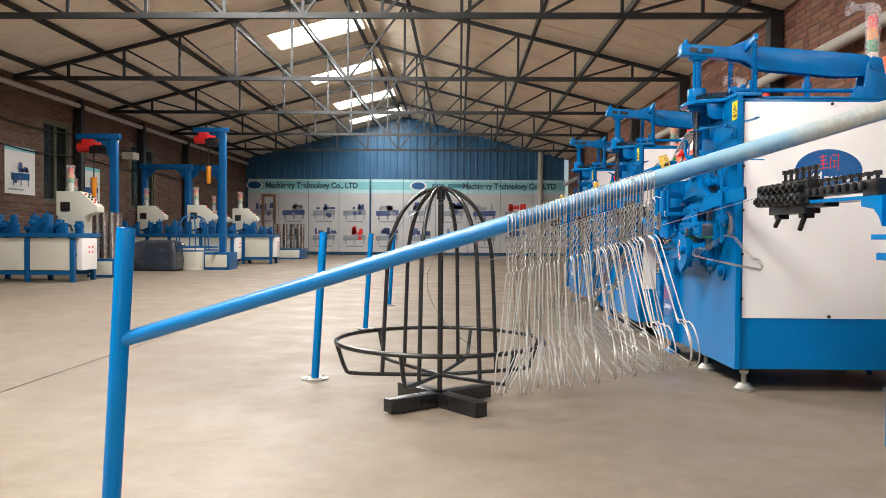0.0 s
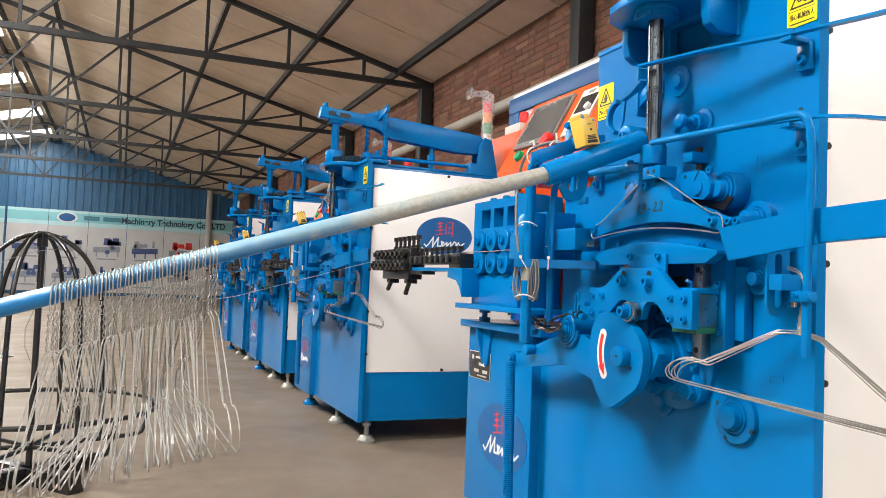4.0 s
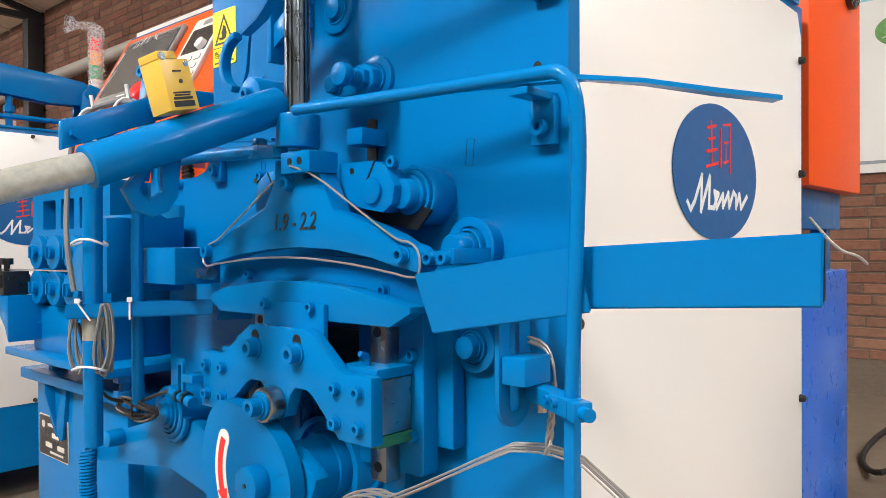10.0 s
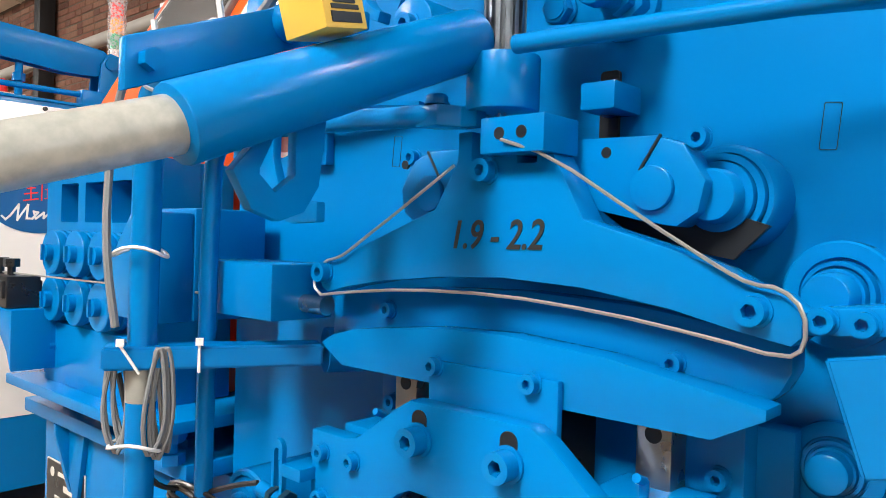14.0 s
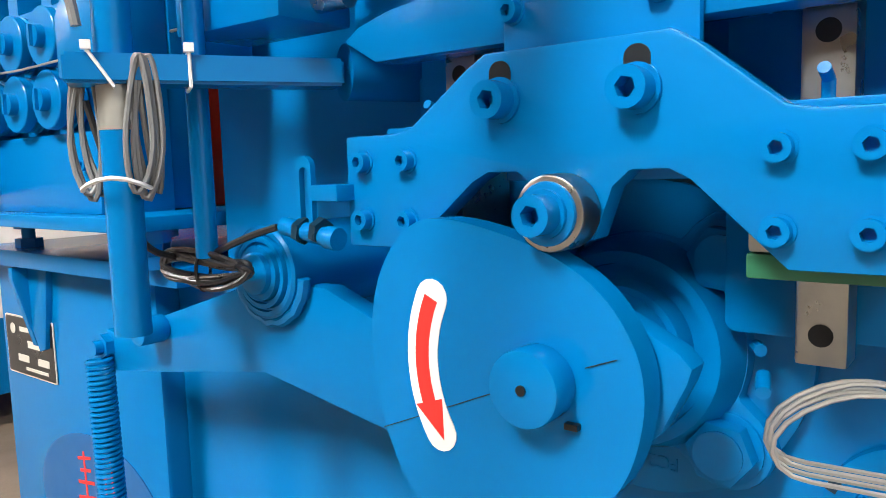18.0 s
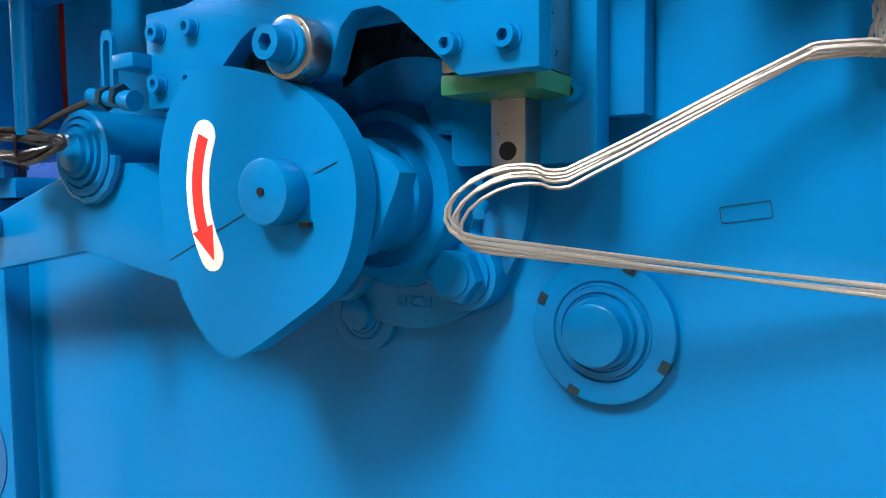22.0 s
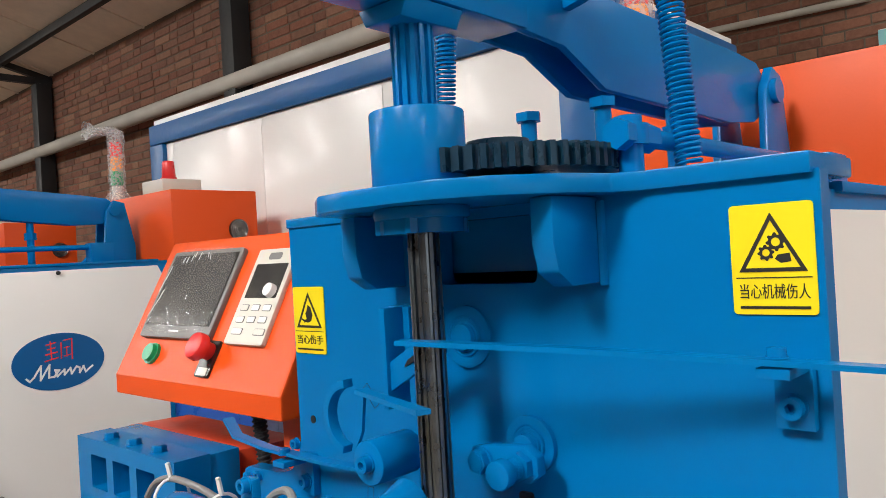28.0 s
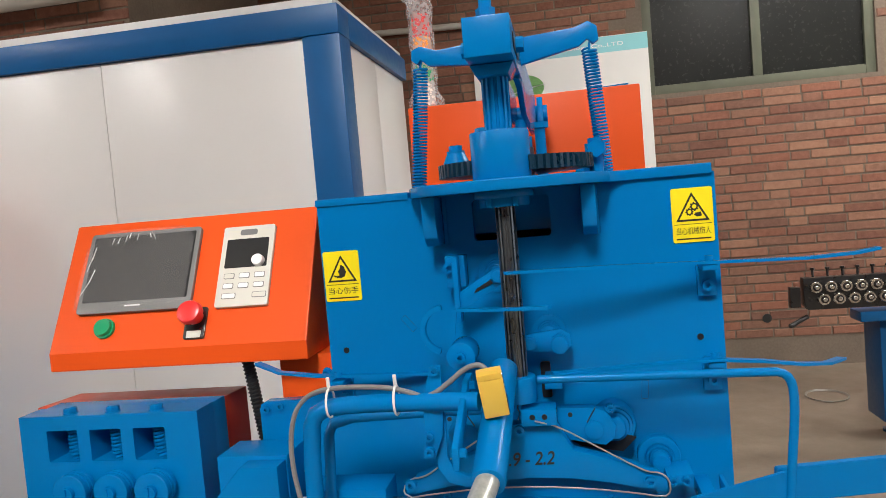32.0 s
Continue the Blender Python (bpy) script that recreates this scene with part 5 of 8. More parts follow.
def head(t):
    """Top plate, twisting spindle, gear, springs and the long rocker beam."""
    before = set(t.children)
    bm = bm_new()
    slab(bm, [(0.1, -0.004), (-0.006, -0.004), (-0.007, 0.12), (-0.02, 0.14), (-0.06, 0.15), (-0.115, 0.185), (-0.14, 0.225), (-0.145, 0.26), (-0.145, 0.32), (-0.138, 0.36), (-0.11, 0.4), (-0.05, 0.428), (-0.007, 0.44), (0.1, 0.44)], 1.2725, 1.288, "z", 0.002)
    part("top_plate", bm, BLUE, t)
    bm = bm_new()
    box(bm, -0.003, 0.3, 0.444, 0.594, 1.2725, 1.284, 0.002)
    box(bm, 0.104, 0.74, 0.004, 0.59, 1.2625, 1.2715, 0.002)
    part("top_cover", bm, BLUE, t)
    for x, y in ((0.02, 0.04), (0.04, 0.01), (-0.05, 0.165), (-0.05, 0.41), (0.02, 0.47), (0.02, 0.56), (0.02, 0.5)):
        bolt(t, "hex", "m", x, y, 1.287 if y < 0.44 else 1.283, up=True)
    for y in (0.174, 0.402):
        bm = bm_new()
        slab(bm, [(0.0, 1.272), (-0.07, 1.272), (-0.07, 1.235), (-0.064, 1.212), (-0.045, 1.2), (0.0, 1.2)], y - 0.0105, y + 0.0105, "y", 0.003)
        part("bracket", bm, BLUE, t)
        bm = bm_new()
        tube(bm, [(-0.002, y - 0.0125, 1.198 + 0.005 * i + 0.002 * (i % 2)) for i in range(15)], 0.004, 6)
        part("weld_bead", bm, BLUE, t)
    X, Y = -0.081, 0.29
    bm = bm_new()
    rod(bm, (X, Y, 1.288), (X, Y, 1.355), 0.0415, seg=48, bev=0.002)
    part("spindle_housing", bm, BLUE, t)
    bm = bm_new()
    rod(bm, (X, Y, 1.262), (X, Y, 1.2724), 0.042, seg=48, bev=0.002)
    rod(bm, (X, Y, 1.25), (X, Y, 1.262), 0.036, seg=48)
    part("spindle_flange", bm, BLUE, t)
    for a in (30, 150, 210, 330):
        bm = bm_new()
        rod(bm, (X + 0.036 * math.cos(radians(a)), Y + 0.036 * math.sin(radians(a)), 1.25), (X + 0.036 * math.cos(radians(a)), Y + 0.036 * math.sin(radians(a)), 1.263), 0.006, seg=6)
        part("bolt", bm, BLUE, t)
    spl = []
    for i in range(14):
        a = 2 * math.pi * i / 14
        for da, r in ((0.0, 0.0115), (0.45, 0.0115), (0.5, 0.0142), (0.95, 0.0142)):
            b = a + da * 2 * math.pi / 14
            spl.append((X + r * math.cos(b), Y + r * math.sin(b)))
    bm = bm_new()
    slab(bm, spl, 0.995, 1.251, "z")
    part("spline_shaft", bm, OILED, t, "dark oiled splined spindle")
    bm = bm_new()
    slab(bm, [(X + (u - X) * 1.35, Y + (v - Y) * 1.35) for u, v in spl], 1.353, 1.436, "z")
    part("upper_spindle", bm, BLUE, t)
    bm = bm_new()
    rod(bm, (X, Y, 0.962), (X, Y, 0.999), 0.0245, seg=40, bev=0.002)
    part("spindle_collar", bm, BLUE, t)
    bm = bm_new()
    for s in (-1, 1):
        tube(bm, [(X, Y + s * 0.002, 0.963), (X, Y + s * 0.005, 0.952), (X, Y + s * 0.002, 0.945), (X, Y + s * 0.006, 0.935)], 0.0012, 6)
    part("wire_pincer", bm, STEEL, t)
    bm = bm_new()
    slab(bm, gear_outline(0.015, 0.277, 0.117, 64, 0.006), 1.298, 1.318, "z")
    rod(bm, (0.015, 0.277, 1.289), (0.015, 0.277, 1.335), 0.03, seg=28)
    part("gear", bm, GREASY_AND_SHADE, t, "dark greasy blue spur gear")
    bm = bm_new()
    rod(bm, (-0.03, 0.36, 1.3185), (-0.03, 0.36, 1.334), 0.02, 0.013, seg=24)
    rod(bm, (-0.03, 0.36, 1.334), (-0.03, 0.36, 1.337), 0.0135, seg=20)
    rod(bm, (-0.03, 0.36, 1.337), (-0.03, 0.36, 1.345), 0.01, seg=6)
    rod(bm, (-0.03, 0.36, 1.326), (0.2, 0.4, 1.326), 0.008, seg=12)
    part("gear_link", bm, BLUE, t)
    bm = bm_new()
    rod(bm, (0.05, 0.155, 1.325), (0.6, 0.155, 1.325), 0.009, seg=14)
    rod(bm, (0.02, 0.155, 1.325), (0.08, 0.155, 1.325), 0.014, seg=6)
    part("push_rod", bm, BLUE, t)
    bm = bm_new()
    rod(bm, (0.045, 0.155, 1.288), (0.045, 0.155, 1.342), 0.011, seg=16)
    rod(bm, (0.045, 0.155, 1.316), (0.045, 0.155, 1.334), 0.016, seg=20)
    part("rod_end", bm, BLUE, t)
    bm = bm_new()
    box(bm, 0.56, 0.64, 0.13, 0.18, 1.272, 1.34, 0.004)
    part("rod_end", bm, BLUE, t)
    SX = 0.125
    for y, yt in ((0.45, 0.43), (0.137, 0.15)):
        coil_part("tension_spring", (SX, y, 1.282), (SX, yt, 1.492), 0.0115, 0.0019, 40, BLUE, t, "blue coil tension spring")
        bm = bm_new()
        tube(bm, [(SX, yt, 1.49), (SX, yt, 1.5), (SX, yt - 0.004, 1.507), (SX, yt - 0.009, 1.503)], 0.002, 6, smooth=2)
        part("spring_hook", bm, BLUE, t)
    # head block and cross arms
    bm = bm_new()
    box(bm, -0.165, 0.05, Y - 0.032, Y + 0.03, 1.4445, 1.496, 0.002)
    slab(bm, [(Y - 0.03, 1.4435), (Y - 0.022, 1.428), (Y + 0.022, 1.428), (Y + 0.03, 1.4435)], -0.115, -0.045, "x", 0.002)
    hb = part("head_block", bm, BLUE, t)
    bm = bm_new()
    slab(bm, rrect(-0.13, -0.02, 1.459, 1.481, 0.008), Y - 0.0335, Y - 0.0318, "y")
    part("slot", bm, DARK, hb)
    bm = bm_new()
    slab(bm, rrect(-0.13, -0.02, 1.459, 1.481, 0.008), Y + 0.0298, Y + 0.0315, "y")
    part("slot", bm, DARK, hb)
    bm = bm_new()
    rod(bm, (-0.085, Y - 0.044, 1.47), (-0.085, Y + 0.042, 1.47), 0.011, seg=6)
    part("bolt", bm, BLUE, hb)
    bm = bm_new()
    rod(bm, (-0.14, Y, 1.496), (-0.14, Y, 1.51), 0.013, seg=6)
    rod(bm, (-0.14, Y, 1.51), (-0.14, Y, 1.522), 0.0085, seg=14)
    part("lock_nut", bm, BLUE, hb)
    for o in ([(0.31, 1.526), (0.4, 1.518), (0.428, 1.528), (0.442, 1.522), (0.444, 1.506), (0.434, 1.498), (0.427, 1.505), (0.415, 1.494), (0.31, 1.484)],
              [(0.262, 1.522), (0.172, 1.528), (0.15, 1.536), (0.136, 1.527), (0.134, 1.505), (0.144, 1.499), (0.152, 1.508), (0.166, 1.498), (0.262, 1.478)]):
        bm = bm_new()
        slab(bm, o, SX - 0.007, SX + 0.007, "x", 0.0015)
        part("cross_arm", bm, BLUE, t)
    for y in (0.25, 0.326):
        bolt(t, "socket", "m", SX - 0.007, y, 1.505)
    # rocker beam
    for y in (0.262, 0.306):
        bm = bm_new()
        slab(bm, [(0.02, 1.492), (0.2, 1.51), (0.6, 1.51), (0.68, 1.506), (0.72, 1.48), (0.72, 1.44), (0.66, 1.41), (0.56, 1.4), (0.2, 1.405), (0.12, 1.44), (0.02, 1.446)], y, y + 0.01, "y", 0.002)
        part("rocker_beam", bm, BLUE, t)
    bm = bm_new()
    slab(bm, [(0.05, 1.5), (0.115, 1.53), (0.14, 1.545), (0.145, 1.5), (0.12, 1.492)], 0.274, 0.304, "y", 0.002)
    part("beam_rib", bm, BLUE, t)
    for y in (0.245, 0.32):
        bm = bm_new()
        slab(bm, [(0.6, 1.272), (0.775, 1.272), (0.775, 1.33), (0.74, 1.49), (0.7, 1.5), (0.67, 1.46), (0.66, 1.33)], y, y + 0.014, "y", 0.002)
        part("beam_bracket", bm, BLUE, t)
    bm = bm_new()
    rod(bm, (0.7, 0.235, 1.46), (0.7, 0.345, 1.46), 0.02, seg=24)
    part("beam_pin", bm, BLUE, t)
    bm = bm_new()
    rod(bm, (0.42, 0.285, 1.272), (0.42, 0.285, 1.42), 0.012, seg=16)
    rod(bm, (0.42, 0.285, 1.36), (0.42, 0.285, 1.385), 0.02, seg=6)
    part("beam_rod", bm, BLUE, t)
    for x in (0.15,):
        for y in (0.24, 0.335):
            bm = bm_new()
            rod(bm, (x, y, 1.272), (x, y, 1.375), 0.009, seg=14)
            rod(bm, (x, y, 1.375), (x, y, 1.385), 0.015, seg=6)
            part("guide_rod", bm, BLUE, t)
    nudge([o for o in t.children if o not in before and o.name.split(".")[0] not in ("spline_shaft", "spindle_collar", "wire_pincer")], dz=-0.0105)


def flat_bar(bm, pts, w, th):
    """A flat strip along points, its broad side level."""
    P = [Vector(p) for p in pts]
    rows = []
    for i, p in enumerate(P):
        d = (P[min(i + 1, len(P) - 1)] - P[max(i - 1, 0)]).normalized()
        s = Vector((-d.y, d.x, 0)).normalized() * w / 2
        u = Vector((0, 0, th / 2))
        rows.append([bm.verts.new(p + a) for a in (s + u, -s + u, -s - u, s - u)])
    for A, B in zip(rows[:-1], rows[1:]):
        for k in range(4):
            bm.faces.new((A[k], A[(k + 1) % 4], B[(k + 1) % 4], B[k]))
    bm.faces.new(rows[0][::-1])
    bm.faces.new(rows[-1])


def front_fittings(t):
    for y, z in ((0.026, 1.025), (0.565, 1.033)):
        bm = bm_new()
        disc_x(bm, y, z, -0.0008, 0.004, 0.0048, 14)
        part("hole", bm, DARK, t)
    for y, z, a in ((0.065, 0.588, 8), (0.46, 1.07, 130), (0.11, 0.95, 85), (0.47, 0.955, 85)):
        bm = bm_new()
        slab(bm, rrect(-0.014, 0.014, -0.005, 0.005, 0.001, 2), -0.0002, 0.0002, "z", holes=[rrect(-0.0136, 0.0136, -0.0046, 0.0046, 0.001, 2)])
        bm.transform(Matrix.Translation((-0.0003, y, z)) @ FACE_X @ pose(0, 0, 0, 0, 0, a))
        part("filled_hole_mark", bm, DARK, t, smooth=False)
    # outfeed strips on small brackets
    for pts, by, bz in (([(-0.112, 0.296, 1.149), (-0.08, 0.15, 1.145), (-0.045, 0.02, 1.138), (-0.02, -0.12, 1.132), (-0.004, -0.19, 1.133), (0.002, -0.222, 1.137)], 0.014, 1.134),
                        ([(-0.1, 0.24, 1.003), (-0.07, 0.12, 1.002), (-0.045, 0.015, 1.0), (-0.045, -0.05, 0.995), (-0.035, -0.1, 0.986), (0.0, -0.145, 0.977), (0.044, -0.179, 0.973)], 0.014, 0.996),
                        ([(-0.03, 0.703, 1.025), (-0.045, 0.66, 1.012), (-0.04, 0.6, 1.003), (-0.03, 0.52, 0.998), (-0.01, 0.43, 0.992)], 0.57, 0.994)):
        bm = bm_new()
        flat_bar(bm, pts, 0.014, 0.004)
        part("outfeed_strip", bm, BLUE, t)
        bm = bm_new()
        zt = bz
        box(bm, -0.05, -0.001, by - 0.011, by + 0.011, zt - 0.007, zt, 0.001)
        box(bm, -0.011, -0.001, by - 0.013, by + 0.013, zt - 0.048, zt - 0.004, 0.001)
        br = part("strip_bracket", bm, BLUE, t)
        bolt(br, "socket", "m", -0.011, by, zt - 0.032)
        bolt(br, "socket", "s", -0.04, by, zt + 0.006, up=True)
    bm = bm_new()
    flat_bar(bm, [(-0.097, 0.366, 1.1), (-0.12, 0.3, 1.1), (-0.148, 0.236, 1.103)], 0.012, 0.004)
    part("finger", bm, BLUE, t)
    bm = bm_new()
    o = arc(0.388, 1.072, 0.036, 255, 95, 16) + arc(0.388, 1.072, 0.028, 95, 255, 16)
    slab(bm, [(0.776 - u, v) for u, v in o], -0.096, -0.084, "x", 0.001)
    part("hook_arm", bm, BLUE, t)
    bm = bm_new()
    slab(bm, [(0.374, 1.1), (0.369, 1.1), (0.375, 1.06), (0.383, 1.045), (0.388, 1.05)], -0.09, -0.086, "x")
    part("hook_stay", bm, BLUE, t)
    bm = bm_new()
    disc_x(bm, 0.369, 1.031, -0.09, -0.035, 0.021, 32, 0.002)
    rl = part("hook_roller", bm, BLUE, t)
    bolt(rl, "socket", "m", -0.09, 0.369, 1.031)
    bm = bm_new()
    box(bm, -0.035, -0.001, 0.36, 0.39, 1.125, 1.172, 0.002)
    box(bm, -0.06, -0.03, 0.368, 0.376, 1.075, 1.172, 0.001)
    part("stop_bracket", bm, BLUE, t)
    bolt(t, "socket", "m", -0.036, 0.383, 1.155)
    bm = bm_new()
    slab(bm, [(0.368, 1.092), (0.368, 1.12), (0.312, 1.152), (0.298, 1.146), (0.298, 1.132)], -0.056, -0.05, "x", 0.001, )
    lk = part("slotted_link", bm, BLUE, t)
    bm = bm_new()
    slab(bm, [(0.347, 1.117), (0.342, 1.124), (0.32, 1.136), (0.318, 1.13)], -0.0575, -0.049, "x")
    part("slot", bm, DARK, lk)
    bolt(lk, "hex", "m", -0.057, 0.309, 1.14)
    # crank with a sprung stop bolt
    bm = bm_new()
    slab(bm, [(0.285, 1.046), (0.282, 1.03), (0.268, 1.022), (0.222, 1.022), (0.212, 1.03), (0.213, 1.046), (0.226, 1.054), (0.266, 1.05)], -0.04, -0.028, "x", 0.002)
    cr = part("crank", bm, BLUE, t)
    bolt(cr, "hex", "m", -0.041, 0.272, 1.036)
    bm = bm_new()
    disc_x(bm, 0.229, 1.037, -0.075, -0.063, 0.0125, 24, 0.002)
    disc_x(bm, 0.229, 1.037, -0.065, -0.035, 0.0075, 20)
    disc_x(bm, 0.229, 1.037, -0.048, -0.04, 0.013, 6)
    part("stop_bolt", bm, BLUE, t)
    coil_part("stop_spring", (-0.063, 0.229, 1.037), (-0.049, 0.229, 1.037), 0.0085, 0.0012, 6, BLUE, t)
    # dark pocket with a slide piece beside the spindle collar
    bm = bm_new()
    slab(bm, rrect(0.247, 0.262, 0.945, 1.0, 0.003), -0.003, 0.001, "x")
    part("pocket", bm, DARK, t)
    bm = bm_new()
    box(bm, -0.04, -0.002, 0.23, 0.256, 0.966, 0.985, 0.002)
    part("slide_piece", bm, BLUE, t)
    # bent guard rail with its clamp at the hanger outlet
    bm = bm_new()
    tube(bm, [(-0.106, 0.262, 0.998), (-0.1, 0.12, 0.995), (-0.097, -0.03, 0.992), (-0.096, -0.067, 0.991), (-0.092, -0.076, 0.955), (-0.084, -0.067, 0.85), (-0.079, -0.059, 0.73)], 0.006, 14, smooth=2)
    part("guard_rail", bm, BLUE, t)
    bm = bm_new()
    box(bm, -0.0835, -0.0735, -0.064, -0.054, 0.637, 0.731, 0.0012)
    part("guard_rail_end", bm, BLUE, t)
    bm = bm_new()
    bar(bm, (-0.038, 0.008, 0.7245), (-0.085, -0.066, 0.7245), 0.016, 0.0155, 0.0012)
    cl = part("rail_clamp", bm, BLUE, t)
    bm = bm_new()
    bar(bm, (-0.0857, -0.067, 0.7245), (-0.0925, -0.0778, 0.7245), 0.0165, 0.0155, 0.0012)
    jw = part("clamp_jaw", bm, BLUE, cl)
    bm = bm_new()
    rod(bm, (-0.0925, -0.0778, 0.7245), (-0.0985, -0.0872, 0.7245), 0.0055, seg=14)
    part("clamp_screw", bm, BLUE, cl)
    for u in (0.62, 0.78):
        ob = bolt(cl, "socket", "s", 0, 0, 0)
        ob.matrix_local = Matrix.Translation(Vector((-0.038, 0.008, 0.7265)).lerp(Vector((-0.085, -0.066, 0.7265)), u) + Vector((-0.844, 0.536, 0)) * 0.0078) @ pose(0, 0, 0, 0, 0, -32) @ Matrix.Diagonal((0.6, 0.62, 0.62, 1))
    bm = bm_new()
    slab(bm, arc(-0.056, 0.716, 0.0235, 180, 360, 14) + [(-0.0325, 0.8), (-0.03, 0.83), (-0.082, 0.83), (-0.0795, 0.8)], 0.0135, 0.0185, "y", 0.0008, holes=[rrect(-0.063, -0.049, 0.706, 0.79, 0.0068)])
    part("slotted_plate", bm, BLUE, t)
    bm = bm_new()
    box(bm, -0.077, -0.037, -0.012, 0.0133, 0.733, 0.758, 0.0025)
    part("hanger_stop", bm, BLUE, t)
    bm = bm_new()
    rod(bm, (-0.052, -0.012, 0.7165), (-0.052, -0.012, 0.709), 0.0045, seg=14)
    rod(bm, (-0.052, -0.012, 0.709), (-0.052, -0.012, 0.7085), 0.002, seg=6)
    part("bolt", bm, STEEL, cl)
    # chute: a bent sheet, then a rectangular box tube open at its end
    a, b, c, d = Vector((-0.118, 0.078, 0.829)), Vector((-0.122, 0.06, 0.776)), Vector((-0.083, -0.066, 0.853)), Vector((-0.077, -0.076, 0.801))
    nrm = (c - a).cross(d - a).normalized()
    b -= nrm * (b - a).dot(nrm)
    e, f = Vector((-0.06, -0.241, 0.862)), Vector((-0.056, -0.239, 0.812))

    def hexa(q, th):
        bm = bm_new()
        vs = [bm.verts.new(p) for p in q] + [bm.verts.new(p + th) for p in q]
        bm.faces.new(vs[:4])
        bm.faces.new(vs[4:][::-1])
        for i in range(4):
            bm.faces.new((vs[i], vs[(i + 1) % 4], vs[4 + (i + 1) % 4], vs[4 + i]))
        bmesh.ops.recalc_face_normals(bm, faces=list(bm.faces))
        bmesh.ops.bevel(bm, geom=list(bm.edges), offset=0.0012, segments=2, affect="EDGES", clamp_overlap=True)
        return bm
    part("chute_plate", hexa([a, c, d, b], Vector((0.004, 0.002, 0))), BLUE, t, "bent blue sheet-metal outlet chute")
    back = Vector((0.013, 0.002, 0.0))
    c0 = c + Vector((0.008, 0.014, -0.001))
    ch = part("chute_box", hexa([c0, e, f, c0 + f - e], back), BLUE, t)
    n = Vector((0, -0.0008, 0))
    q = [v + n for v in (e.lerp(f, 0.06) + back * 0.1, e.lerp(f, 0.06) + back * 0.9, e.lerp(f, 0.94) + back * 0.9, e.lerp(f, 0.94) + back * 0.1)]
    part("chute_mouth", hexa(q, Vector((0, 0.01, 0))), DARK, ch, smooth=False)
    bm = bm_new()
    box(bm, -0.09, -0.002, 0.03, 0.05, 0.795, 0.82, 0.002)
    part("chute_bracket", bm, BLUE, t)
    warning_sticker(t, 0.5605, 1.1515, "\u5f53\u5fc3\u4f24\u624b", "hand")
    warning_sticker(t, 0.026, 1.204, "\u5f53\u5fc3\u673a\u68b0\u4f24\u4eba", "gear")


SWITCH_AT = Matrix.Translation((-0.221, 0.312, 1.015)) @ pose(0, 0, 0, -7, -12, 8)


